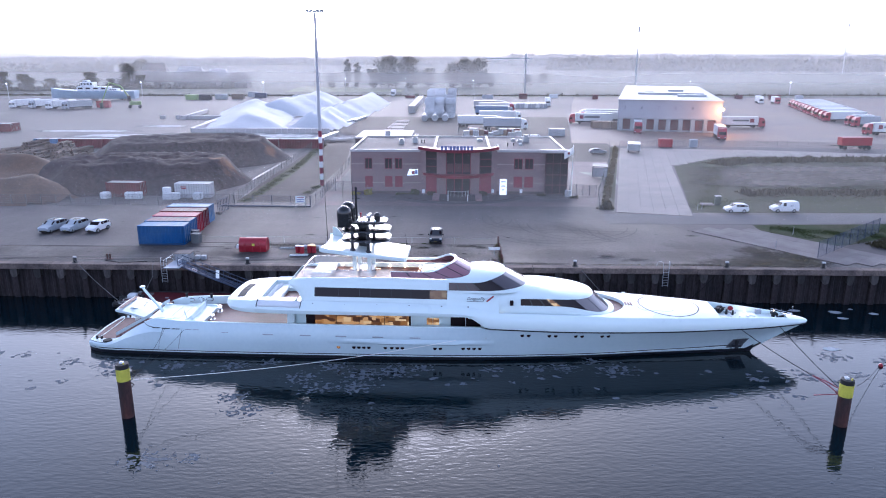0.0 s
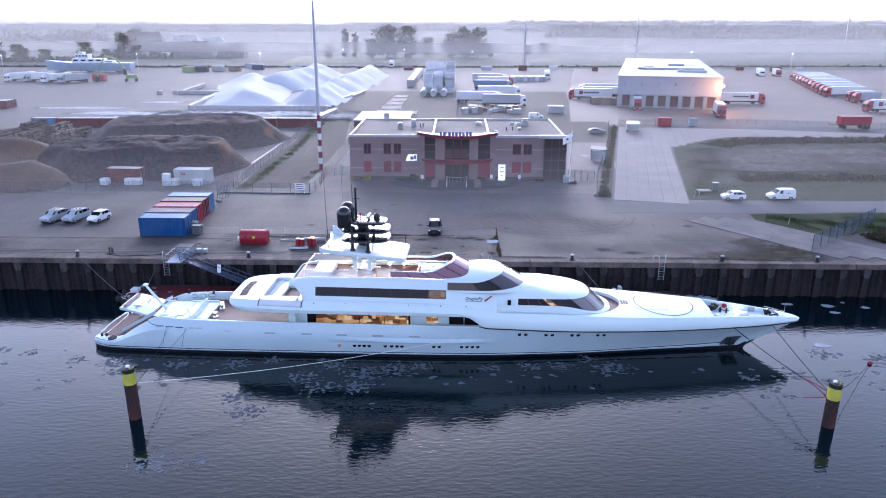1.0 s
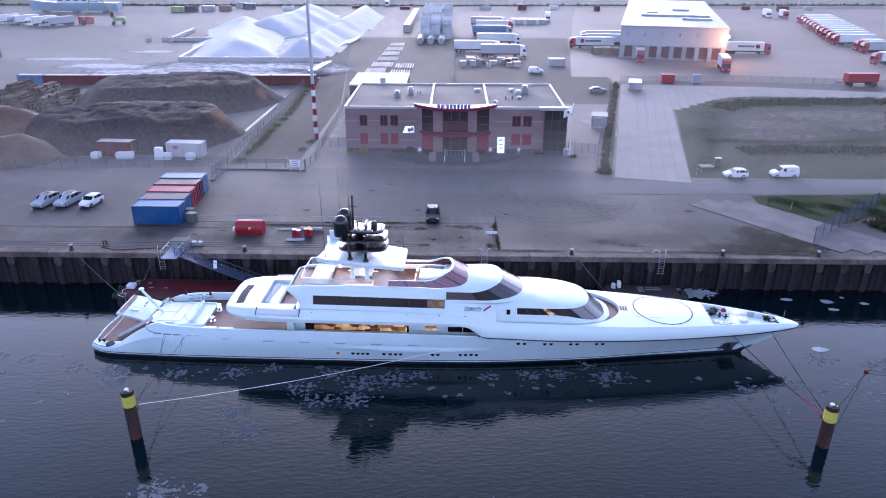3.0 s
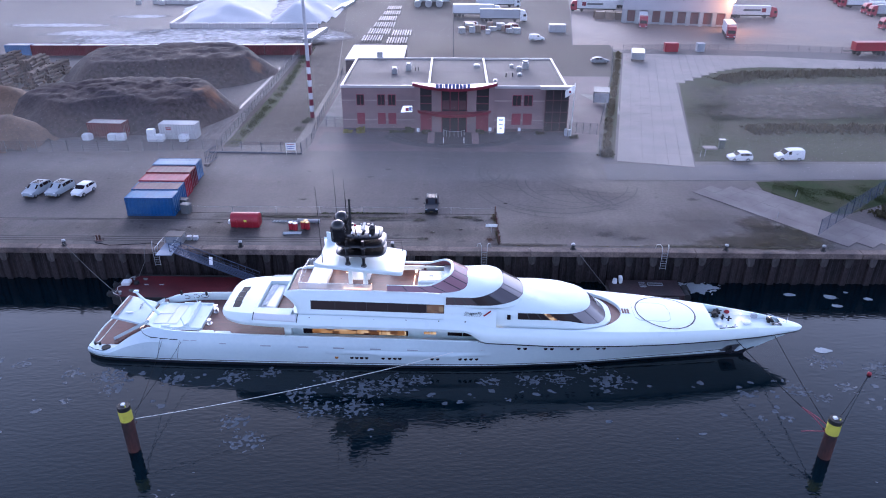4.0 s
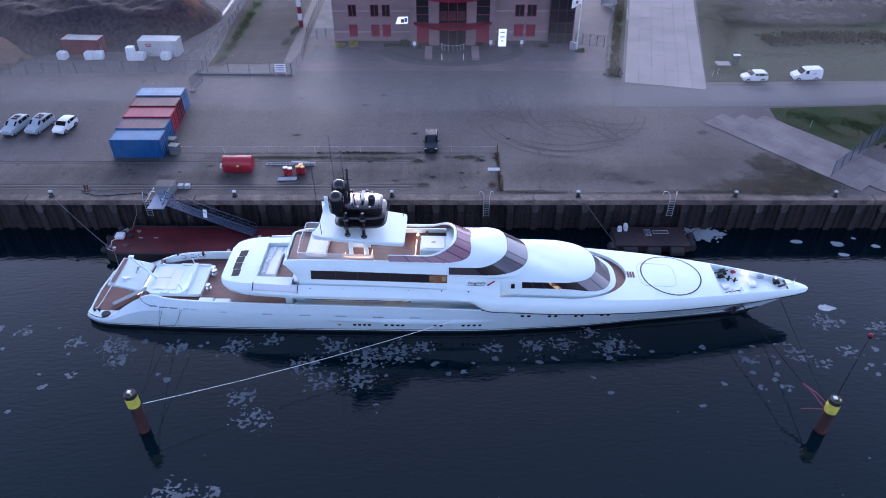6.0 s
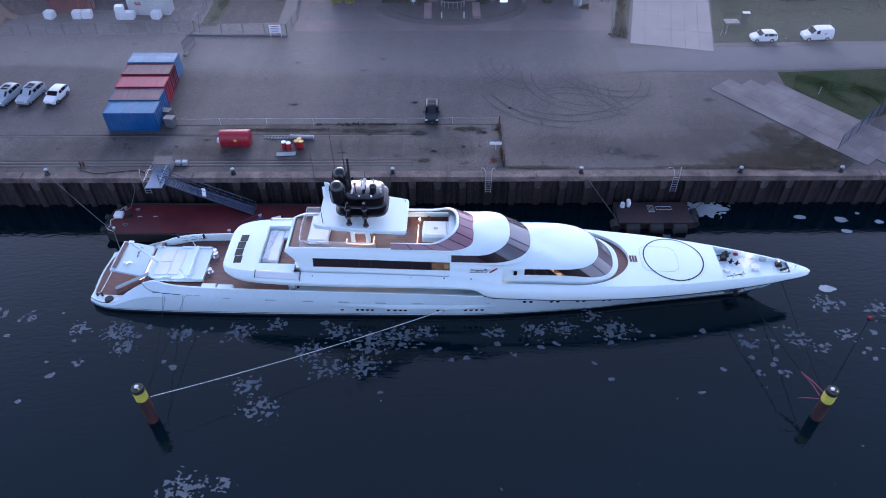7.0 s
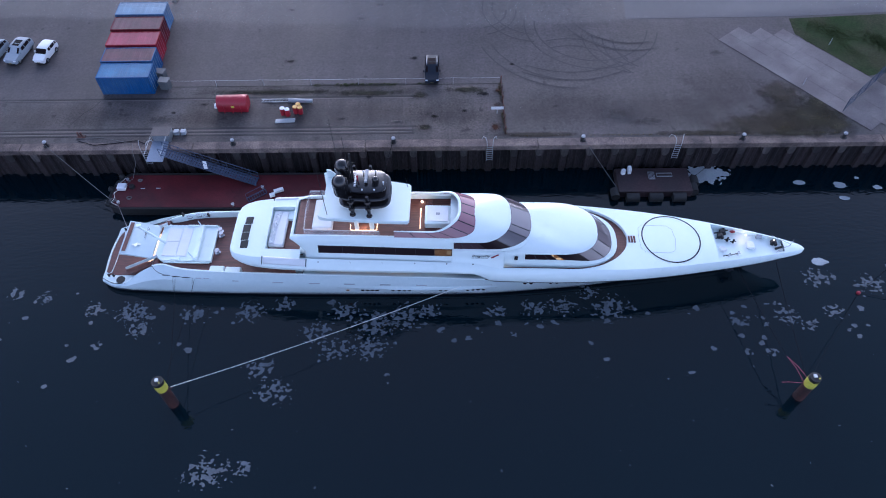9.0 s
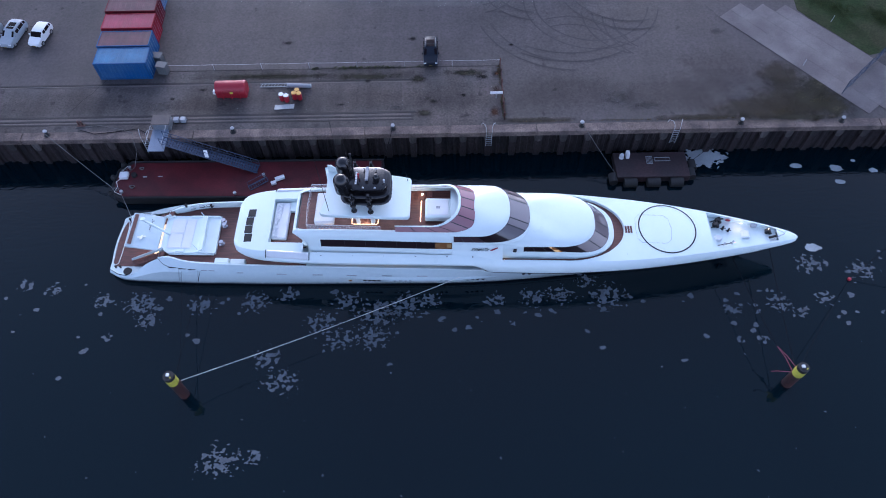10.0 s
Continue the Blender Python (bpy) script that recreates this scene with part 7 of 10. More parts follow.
def vehicle(kind, m, paint, label, category="car", group="", cargo=False):
    L, H, prof = SHAPES[kind]
    v = thing("delivery_van" if kind == "van" else "car", m, label, category, group)
    bm = bmesh.new()
    rows, top = [], []
    for x, zs, zw, zr, w in prof:
        wr = w * (0.82 if zr > zw + 0.1 else 0.93)
        rows.append([(x, -w * 0.93, zs), (x, -w, (zs + zw) / 2), (x, -w * 0.97, zw), (x, -wr, zr - 0.03), (x, -wr * 0.6, zr), (x, wr * 0.6, zr), (x, wr, zr - 0.03), (x, w * 0.97, zw), (x, w, (zs + zw) / 2), (x, w * 0.93, zs)])
    vs = skin(bm, rows)
    bm.faces.new(vs[0])
    bm.faces.new(vs[-1][::-1])
    bmesh.ops.transform(bm, matrix=Matrix.Translation((-L / 2, 0, 0)), verts=bm.verts)
    part("body", bm, paint, v, smooth=True, sharp=32)

    def quad(name, a, mat):
        bm = bmesh.new()
        bm.faces.new([bm.verts.new(p) for p in a])
        bmesh.ops.solidify(bm, geom=bm.faces[:], thickness=0.012)
        return part(name, bm, mat, v)

    cab = [i for i, p in enumerate(prof) if p[3] > p[2] + 0.1]
    f0, f1 = cab[0] - 1, cab[0]
    r0, r1 = cab[-1], min(cab[-1] + 1, len(prof) - 1)
    def pt(i, k, lift=0.0, t=0.0, j=None):
        a = Vector(rows[i][k])
        if j is not None:
            a = a.lerp(Vector(rows[j][k]), t)
        return Vector((a.x - L / 2, a.y, a.z + lift))
    out = 0.018
    quad("windscreen", [pt(f0, 3, out, 0.08, f1) + Vector((-out, 0.06, 0)), pt(f0, 6, out, 0.08, f1) + Vector((-out, -0.06, 0)), pt(f0, 6, out, 0.94, f1) + Vector((-out, 0, 0)), pt(f0, 3, out, 0.94, f1) + Vector((-out, 0, 0))], M["win_dark"])
    if kind != "van":
        quad("rear_window", [pt(r0 - 1, 3, out, 0.97, r0), pt(r0 - 1, 6, out, 0.97, r0), pt(r0, 6, 0.0, 0.7, r1) + Vector((out * 2, -0.02, 0.03)), pt(r0, 3, 0.0, 0.7, r1) + Vector((out * 2, 0.02, 0.03))], M["win_dark"])
    last = r0 if kind != "van" else f1 + 1
    for k, kk, sg in ((2, 3, -1), (7, 6, 1)):
        for i in range(f1, last):
            a, b = rows[i], rows[i + 1]
            def mixp(row, t):
                p, q = Vector(row[k]), Vector(row[kk])
                w = p.lerp(q, t)
                return Vector((w.x - L / 2, w.y + sg * 0.02, w.z))
            q = [mixp(a, 0.1), mixp(b, 0.1), mixp(b, 0.85), mixp(a, 0.85)]
            d = (q[1] - q[0]).normalized() * 0.05
            quad("side_window", [q[0] + d, q[1] - d, q[2] - d, q[3] + d], M["win_dark"])
    for x in (0.78, L - 0.85):
        for sg in (-1, 1):
            w = 0.80 if kind != "van" else 0.84
            bm = bmesh.new()
            cyl(bm, (x - L / 2, sg * (w - 0.2), 0.32), (x - L / 2, sg * (w + 0.06), 0.32), 0.32, 0.32, 18)
            ty = part("wheel", bm, M["tyre"], v, smooth=True)
            bm = bmesh.new()
            cyl(bm, (x - L / 2, sg * (w + 0.05), 0.32), (x - L / 2, sg * (w + 0.075), 0.32), 0.2, 0.18, 14)
            part("rim", bm, M["rim"], ty)
    w = prof[1][4]
    for sg in (-1, 1):
        bm = bmesh.new()
        box(bm, 0.02 - L / 2, 0.22 - L / 2, sg * (w - 0.16) - 0.15, sg * (w - 0.16) + 0.15, prof[1][2] - 0.17, prof[1][2] - 0.03, 0.03)
        part("headlight", bm, M["head_lens"], v)
        bm = bmesh.new()
        box(bm, L / 2 - 0.18, L / 2 - 0.03, sg * (w - 0.1) - 0.08, sg * (w - 0.1) + 0.08, 0.68, 0.95, 0.02)
        part("tail_light", bm, M["tail_red"], v)
        bm = bmesh.new()
        box(bm, 1.35 - L / 2, 1.5 - L / 2, sg * 1.0 - 0.1, sg * 1.0 + 0.1, prof[3][2] - 0.02, prof[3][2] + 0.14, 0.03)
        part("mirror", bm, paint, v)
    if kind == "suv":
        quad("roof_glass", [(2.15 - L / 2, -0.48, 1.615), (2.15 - L / 2, 0.48, 1.615), (3.35 - L / 2, 0.48, 1.625), (3.35 - L / 2, -0.48, 1.625)], M["win_dark"])
        for sg in (-1, 1):
            bm = bmesh.new()
            tube(bm, [(2.1 - L / 2, sg * 0.66, 1.60), (2.3 - L / 2, sg * 0.66, 1.66), (3.5 - L / 2, sg * 0.65, 1.65), (3.7 - L / 2, sg * 0.65, 1.58)], 0.025, 5)
            part("roof_bar", bm, M["rim"], v)
    bm = bmesh.new()
    box(bm, -0.01 - L / 2, 0.01 - L / 2, -0.2, 0.2, 0.42, 0.5)
    part("number_plate", bm, M["plate"], v)
    bm = bmesh.new()
    box(bm, 0.0 - L / 2, 0.05 - L / 2, -0.5, 0.5, 0.3, 0.4, 0.01)
    part("grille", bm, M["black"], v)
    return v


P3 = "cars parked side by side"
vehicle("suv", pose(-58.9, 99.6, GROUND, 0, 0, 80), PAINT["silver"], "silver estate car parked on the yard", group=P3)
vehicle("suv", pose(-55.8, 99.9, GROUND, 0, 0, 80), PAINT["silver"], "silver estate car parked on the yard", group=P3)
vehicle("hatch", pose(-52.3, 99.7, GROUND, 0, 0, 80), PAINT["white"], "small white car parked beside two silver ones", group=P3)
vehicle("suv", pose(-2.25, 95.3, GROUND, 0, 0, 90), PAINT["dark"], "dark blue-black estate car alone on the yard")
vehicle("hatch", pose(46.9, 115.3, GROUND, 0, 0, 2), PAINT["white"], "small white hatchback on the grass beside the road")
van = vehicle("van", pose(55.0, 115.8, GROUND, 0, 0, 3), PAINT["white"], "white delivery van on the grass beside the road", "van")
for k, (w, z) in enumerate(((0.5, 1.25), (0.35, 1.1))):
    bm = bmesh.new()
    box(bm, 0.6, 0.6 + w, -0.935, -0.915, z, z + 0.09)
    part("lettering_bar", bm, M["grey_paint"], van)
vehicle("estate", pose(37.6, 187, GROUND, 0, 0, 184), PAINT["grey"], "grey car parked behind the office building")
vehicle("van", pose(24.7, 216, GROUND, 0, 0, 183), PAINT["white"], "white van behind the office building", "van")
# ---- office building ----
M["brick"] = material("pinkish_brick", (0.225, 0.152, 0.15), 0.85, vary=0.22, scale=0.8, fine=9, bump=0.3, second=(0.185, 0.128, 0.126), stretch=(1, 1, 2.2))
M["brick_pale"] = material("pale_brick_band", (0.33, 0.25, 0.24), 0.85, vary=0.15, fine=9)
M["brick_dark"] = material("dark_plinth", (0.10, 0.075, 0.075), 0.85, vary=0.2, fine=9)
M["roof_felt"] = material("grey_roof_felt", (0.088, 0.075, 0.075), 0.85, vary=0.26, scale=0.5, fine=4, bump=0.15, second=(0.064, 0.056, 0.057))
M["roof_white"] = material("white_roof", (0.43, 0.42, 0.42), 0.6, vary=0.08, scale=0.3)
M["trim_red"] = material("red_trim", (0.19, 0.012, 0.034), 0.45, vary=0.1)
M["trim_dark"] = material("dark_red_frame", (0.060, 0.012, 0.020), 0.5, vary=0.1)
M["trim_white"] = material("white_trim", (0.42, 0.40, 0.40), 0.5, vary=0.05)
M["paving"] = material("dark_paving", (0.050, 0.047, 0.054), 0.75, spec=0.3, vary=0.2, scale=1.0, fine=10, bump=0.3)
M["paving_red"] = material("red_paving", (0.115, 0.086, 0.089), 0.75, spec=0.35, vary=0.2, scale=0.6, fine=10, bump=0.2, second=(0.074, 0.056, 0.059))
M["paving_bay"] = material("grey_bay_paving", (0.088, 0.075, 0.082), 0.75, spec=0.3, vary=0.2, scale=1.0, fine=10, bump=0.3)
M["gravel"] = material("pale_gravel", (0.24, 0.23, 0.22), 0.9, vary=0.25, scale=0.8, fine=16, bump=0.6)
M["sign_blue"] = material("blue_sign_paint", (0.10, 0.13, 0.32), 0.4, vary=0.05)
M["sign_white"] = glow("lit_white_sign", (0.90, 0.95, 1.0), 0.2)
M["win_office"] = tinted_glass("office_glass", (0.02, 0.018, 0.022))

sheet("forecourt", [(-23.6, 118.8), (24.6, 118.8), (27.0, 129.5), (37.5, 172), (-24.2, 172), (-24.2, 132)], GROUND + 0.008, M["paving_red"], "reddish brick-paved forecourt of the office", "pavement")
sheet("gravel_strip", [(-24.0, 132.2), (-19.4, 132.0), (-21.6, 150), (-21.8, 172), (-23.8, 172)], GROUND + 0.014, M["gravel"], "pale gravel strip beside the office", "ground")
sheet("parking_bays_west", [(-22.6, 122.4), (-10.2, 122.4), (-10.0, 129.2), (-22.6, 129.2)], GROUND + 0.012, M["paving_bay"], "dark paved parking bays", "pavement")
sheet("parking_bays_east", [(11.2, 122.4), (21.0, 122.4), (21.4, 129.2), (11.6, 129.2)], GROUND + 0.012, M["paving_bay"], "dark paved parking bays", "pavement")
sheet("forecourt_crescent", [(-9.5, 128.4)] + [(0.6 + 12.2 * math.cos(math.pi + math.pi * k / 16), 127.2 + 6.6 * math.sin(math.pi + math.pi * k / 16)) for k in range(17)] + [(11.0, 128.4)], GROUND + 0.016, M["paving"], "dark paved crescent before the entrance", "pavement")
M["bay_line"] = material("worn_bay_line", (0.12, 0.11, 0.11), 0.9, vary=0.3, scale=3)
for x in (-21.6, -18.7, -16, -13.3, -10.6, 11.4, 14.0, 16.6, 19.2):
    bm = bmesh.new()
    for k in range(6):
        box(bm, x - 0.06, x + 0.06, 122.6 + 1.05 * k, 123.1 + 1.05 * k, GROUND + 0.014, GROUND + 0.022)
    tagged(part("bay_marking", bm, M["bay_line"]), "dashed white parking bay line", "marking", "bay lines", kind="structure")


def office():
    o = thing("office_building", None, "two-storey pinkish brick office with red trim and flat roof", "building")
    X0, X1, Y0, Y1, Z1 = -19.2, 20.6, 130.0, 153.0, 12.35
    bm = bmesh.new()
    box(bm, X0, X1, Y0, Y1, GROUND, Z1)
    walls = part("wall", bm, M["brick"], o, "pinkish brown brick walls")
    for z, h, mat in ((GROUND, 0.5, M["brick_dark"]), (6.38, 0.22, M["brick_pale"]), (9.9, 0.22, M["brick_pale"])):
        for xa, xb in ((X0 - 0.02, -6.2), (7.9, 16.8)):
            bm = bmesh.new()
            box(bm, xa, xb, Y0 - 0.03, Y0 + 0.1, z, z + h)
            part("brick_course", bm, mat, walls)
    bm = bmesh.new()
    box(bm, X0 + 0.3, X1 - 0.3, Y0 + 0.3, Y1 - 0.3, Z1 - 0.02, Z1 + 0.02)
    roof = part("roof", bm, M["roof_felt"], o, "grey felt flat roof with white edges")
    for xa, xb, ya, yb in ((X0 - 0.1, X1 + 0.1, Y0 - 0.12, Y0 + 0.3), (X0 - 0.1, X1 + 0.1, Y1 - 0.3, Y1 + 0.1), (X0 - 0.1, X0 + 0.3, Y0 + 0.3, Y1 - 0.3), (X1 - 0.3, X1 + 0.1, Y0 + 0.3, Y1 - 0.3)):
        bm = bmesh.new()
        box(bm, xa, xb, ya, yb, Z1 - 0.10, Z1 + 0.34, 0.03)
        part("parapet", bm, M["trim_white"], roof)
    for x in (-3.7, 6.7):
        bm = bmesh.new()
        box(bm, x - 0.2, x + 0.2, Y0 + 0.32, Y1 - 0.32, Z1 + 0.02, Z1 + 0.42, 0.03)
        part("roof_divider", bm, M["trim_white"], roof)
    bm = bmesh.new()
    box(bm, 15.9, 22.0, Y0 - 0.9, Y0 + 0.25, Z1 - 0.1, Z1 + 0.45, 0.03)
    part("corner_fascia", bm, M["trim_white"], roof)
    for x, y, s, h in ((-10.5, 140.5, 0.5, 1.2), (-8.0, 143.2, 0.5, 1.4), (14.6, 145.0, 0.6, 1.5), (8.1, 132.6, 0.35, 0.9), (13.2, 143.4, 0.5, 0.8), (5.2, 146, 0.6, 0.6), (12.0, 146, 0.4, 0.6), (13.0, 139, 0.35, 0.5)):
        bm = bmesh.new()
        box(bm, x - s, x + s, y - s, y + s, Z1, Z1 + h * 0.75, 0.04)
        cyl(bm, (x, y, Z1 + h * 0.75), (x, y, Z1 + h), s * 0.8, s * 0.9, 12)
        part("roof_vent", bm, M["galv"], roof)
    for x, y in ((-6.6, 142.5), (-6.1, 142.7), (10.4, 138), (11.6, 138.4)):
        bm = bmesh.new()
        cyl(bm, (x, y, Z1), (x, y, Z1 + 0.7), 0.1, 0.1, 8)
        part("flue", bm, M["black"], roof)

    def window(x0, x1, z0, z1, mat, frame_mat, y=Y0):
        bm = bmesh.new()
        for a in ((x0 - 0.1, x1 + 0.1, z0 - 0.1, z0), (x0 - 0.1, x1 + 0.1, z1, z1 + 0.1), (x0 - 0.1, x0, z0, z1), (x1, x1 + 0.1, z0, z1), ((x0 + x1) / 2 - 0.04, (x0 + x1) / 2 + 0.04, z0, z1)):
            box(bm, a[0], a[1], y - 0.07, y + 0.02, a[2], a[3])
        w = part("window", bm, frame_mat, o)
        bm = bmesh.new()
        box(bm, x0, x1, y - 0.035, y + 0.02, z0, z1)
        part("pane", bm, mat, w)
        return w

    for x0, x1 in ((-16.5, -15.3), (-12.8, -11.6), (-10.9, -9.7), (11.2, 12.6), (13.2, 14.6)):
        window(x0, x1, 9.2, 11.0, M["win_office"], M["trim_red"])
        w = window(x0, x1, 5.8, 7.65, M["trim_red"], M["trim_red"])
    # centre bay, slightly proud, with tall glazing and two curved red canopies
    for xa, xb in ((-6.2, -5.2), (-3.2, -1.5), (3.1, 4.7), (6.9, 7.9)):
        bm = bmesh.new()
        box(bm, xa, xb, 128.9, Y0 + 0.05, GROUND, Z1 + 0.3)
        part("pier", bm, M["brick"], o)
    for xa, xb in ((-5.2, -3.2), (4.7, 6.9)):
        bm = bmesh.new()
        box(bm, xa, xb, 129.1, 129.3, 8.35, Z1 + 0.25)
        w = part("tall_window", bm, M["win_office"], o, "tall dark tinted glazing")
        for k in range(1, 3):
            bm = bmesh.new()
            box(bm, xa, xb, 129.06, 129.1, 8.35 + 1.35 * k, 8.43 + 1.35 * k)
            part("mullion", bm, M["trim_red"], w)
        bm = bmesh.new()
        box(bm, xa, xb, 129.0, 129.3, GROUND + 0.3, 8.3)
        part("red_panel", bm, M["trim_red"], o)
    bm = bmesh.new()
    box(bm, -1.5, 3.1, 129.4, 129.6, 8.3, Z1 + 0.25)
    w = part("centre_window", bm, M["win_office"], o)
    for k in range(4):
        bm = bmesh.new()
        box(bm, -1.5 + 1.5 * k, -1.38 + 1.5 * k, 129.3, 129.4, 8.3, Z1)
        part("mullion", bm, M["trim_red"], w)
    for k in range(3):
        bm = bmesh.new()
        box(bm, -1.3 + 1.5 * k, -0.1 + 1.5 * k, 129.34, 129.4, 8.6, 10.2)
        part("lower_panel", bm, M["trim_dark"], w)
    bm = bmesh.new()
    box(bm, -1.45, 3.05, 128.95, 129.2, GROUND, 7.4)
    d = part("entrance", bm, M["win_office"], o, "dark glazed entrance")
    for k in range(4):
        bm = bmesh.new()
        box(bm, -1.45 + 1.46 * k, -1.33 + 1.46 * k, 128.9, 128.95, GROUND, 7.4)
        part("door_post", bm, M["trim_red"], d)
    for xa, xb, z, h, bulge, y in ((-6.6, 8.3, 12.45, 0.55, 2.6, 129.4), (-6.0, 7.6, 7.75, 0.5, 2.2, 129.2)):
        bm = bmesh.new()
        n = 20
        lo, hi, bl, bh = [], [], [], []
        for k in range(n + 1):
            f = k / n
            x = xa + (xb - xa) * f
            y2 = y - bulge * math.sin(math.pi * f) ** 0.8
            rise = 0.35 * abs(2 * f - 1) ** 2
            lo.append((x, y2, z + rise))
            hi.append((x, y2 - 0.15, z + h + rise))
            bl.append((x, y + 0.4, z + rise))
            bh.append((x, y + 0.4, z + h + rise))
        skin(bm, [bl, lo, hi, bh])
        part("canopy", bm, M["trim_red"], o, "curved red canopy", smooth=True, sharp=40)
    rng = random.Random(8)
    bm = None
    x = -2.4
    for k in range(10):
        w = 0.5 if k not in (2,) else 0.18
        bm = bmesh.new()
        box(bm, x, x + w, 126.75, 126.9, 12.98, 13.75, 0.03)
        part("sign_letter_block", bm, M["sign_blue"], o, "plain blue block of the roof sign")
        x += w + 0.13
    bm = bmesh.new()
    prism(bm, [(0, 0), (2.1, 0.1), (2.1, 1.25), (0.5, 1.2)], -0.03, 0.03)
    bmesh.ops.transform(bm, matrix=pose(-8.8, 129.93, 7.85, 90, 0, 0), verts=bm.verts)
    b = part("banner", bm, M["sign_white"], o, "white lit banner board")
    bm = bmesh.new()
    box(bm, -7.9, -7.3, 129.85, 129.89, 8.1, 8.7)
    part("banner_mark", bm, M["trim_red"], b)
    bm = bmesh.new()
    box(bm, -7.25, -6.8, 129.85, 129.89, 8.2, 8.9)
    part("banner_mark", bm, M["sign_blue"], b)
    # glazed corner
    bm = bmesh.new()
    box(bm, 16.9, 21.0, 129.5, 134, GROUND + 0.2, 12.1)
    c = part("corner_glazing", bm, M["win_office"], o, "dark glazed corner with red frames")
    for z in (6.2, 8.1, 10.2):
        bm = bmesh.new()
        box(bm, 16.85, 21.08, 129.42, 129.5, z, z + 0.16)
        part("transom", bm, M["trim_dark"], c)
    for x in (16.85, 18.2, 19.6, 20.9):
        bm = bmesh.new()
        box(bm, x, x + 0.12, 129.4, 129.5, GROUND + 0.2, 12.1)
        part("mullion", bm, M["trim_dark"], c)
    # annex
    bm = bmesh.new()
    box(bm, -21.6, -9.8, 153.1, 168, GROUND, 12.0)
    an = part("annex", bm, M["brick_dark"], o, "dark rear annex with a white roof")
    bm = bmesh.new()
    box(bm, -21.7, -9.7, 152.0 + 1.2, 168.1, 12.0, 12.3, 0.03)
    part("annex_roof", bm, M["roof_white"], an)
    bm = bmesh.new()
    box(bm, -15.1, -14.0, 153.5, 154.6, 12.3, 13.7, 0.05)
    part("roof_vent", bm, M["galv"], an)
    # round terrace with side planters
    bm = bmesh.new()
    pts = [(0.85 + 11.2 * math.cos(a), 129.3 - 7.3 * math.sin(a)) for a in [math.pi * k / 24 for k in range(25)]]
    prism(bm, pts, GROUND - 0.02, GROUND + 0.10)
    t = part("terrace", bm, M["paving"], o, "dark paved half-round terrace before the entrance")
    for x in (-3.2, 4.5):
        bm = bmesh.new()
        box(bm, x - 0.6, x + 0.6, 122.6, 127.5, GROUND + 0.1, GROUND + 0.55, 0.05)
        part("planter", bm, M["brick"], t)
    for x in (-1.0, 2.5):
        bm = bmesh.new()
        cyl(bm, (x, 122.9, GROUND + 0.1), (x, 122.9, GROUND + 1.1), 0.07, 0.07, 8)
        part("lamp_post", bm, M["white_paint"], t)
    bm = bmesh.new()
    for k in range(9):
        a = math.pi * k / 8
        cyl(bm, (0.8 + 1.9 * math.cos(a), 127.4 - 1.2 * math.sin(a), GROUND + 0.1), (0.8 + 1.9 * math.cos(a), 127.4 - 1.2 * math.sin(a), GROUND + 1.1), 0.04, 0.04, 6)
    tube(bm, [(0.8 + 1.9 * math.cos(math.pi * k / 12), 127.4 - 1.2 * math.sin(math.pi * k / 12), GROUND + 1.1) for k in range(13)], 0.04, 6)
    part("railing", bm, M["galv"], t)


office()
st = thing("sign_totem", pose(9.1, 128.4, GROUND), "tall white lit sign totem before the office", "sign")
bm = bmesh.new()
box(bm, -0.65, 0.65, -0.12, 0.12, 0.15, 3.1, 0.04)
part("panel", bm, M["sign_white"], st)
for z, w in ((2.5, 0.8), (1.7, 0.7), (1.0, 0.4)):
    bm = bmesh.new()
    box(bm, -w / 2, w / 2, -0.14, -0.12, z, z + 0.22)
    part("lettering_bar", bm, M["grey_paint"], st)
for x, y in ((7.2, 128.3), (12.4, 128.3), (-5.6, 127.8)):
    sgn = thing("small_sign", pose(x, y, GROUND), "small white and blue parking sign on a post", "sign", "parking signs")
    bm = bmesh.new()
    cyl(bm, (0, 0, 0), (0, 0, 0.9), 0.04, 0.04, 6)
    part("post", bm, M["galv"], sgn)
    bm = bmesh.new()
    box(bm, -0.25, 0.25, -0.04, 0.02, 0.55, 1.2)
    part("panel", bm, M["white_paint"], sgn)

fp = thing("flagpole", pose(21.4, 126.8, GROUND), "white flagpole with a white company flag", "flagpole")
bm = bmesh.new()
cyl(bm, (0, 0, 0), (0, 0, 9.6), 0.08, 0.04, 10)
part("pole", bm, M["white_paint"], fp)
bm = bmesh.new()
rr = []
for i in range(9):
    f = i / 8
    rr.append([(-0.05 - 1.5 * f, 0.12 * math.sin(f * 7), 9.2 - 0.9 * f - 1.3 * k / 4) for k in range(5)])
skin(bm, rr)
bmesh.ops.solidify(bm, geom=bm.faces[:], thickness=0.01)
fl = part("flag", bm, M["white_plastic"], fp, "white flag with a small red mark", smooth=True)
bm = bmesh.new()
box(bm, -1.05, -0.6, -0.1, -0.06, 7.9, 8.3)
part("flag_mark", bm, M["trim_red"], fl)
for x, y in ((20.6, 127.5), (21.2, 127.1)):
    bm = bmesh.new()
    box(bm, x - 0.25, x + 0.25, y - 0.25, y + 0.25, GROUND, GROUND + 1.3, 0.04)
    tagged(part("post_box", bm, M["grey_paint"]), "grey letter box at the office gate", "box", "boxes at the gate")


def mesh_material(name, color, cover):
    """Fine wire mesh, too fine to be told apart: part open, part wire."""
    m = bpy.data.materials.new(name)
    m.use_nodes = True
    b = m.node_tree.nodes["Principled BSDF"]
    b.inputs["Base Color"].default_value = (*color, 1)
    b.inputs["Roughness"].default_value = 0.7
    b.inputs["Alpha"].default_value = cover
    return m


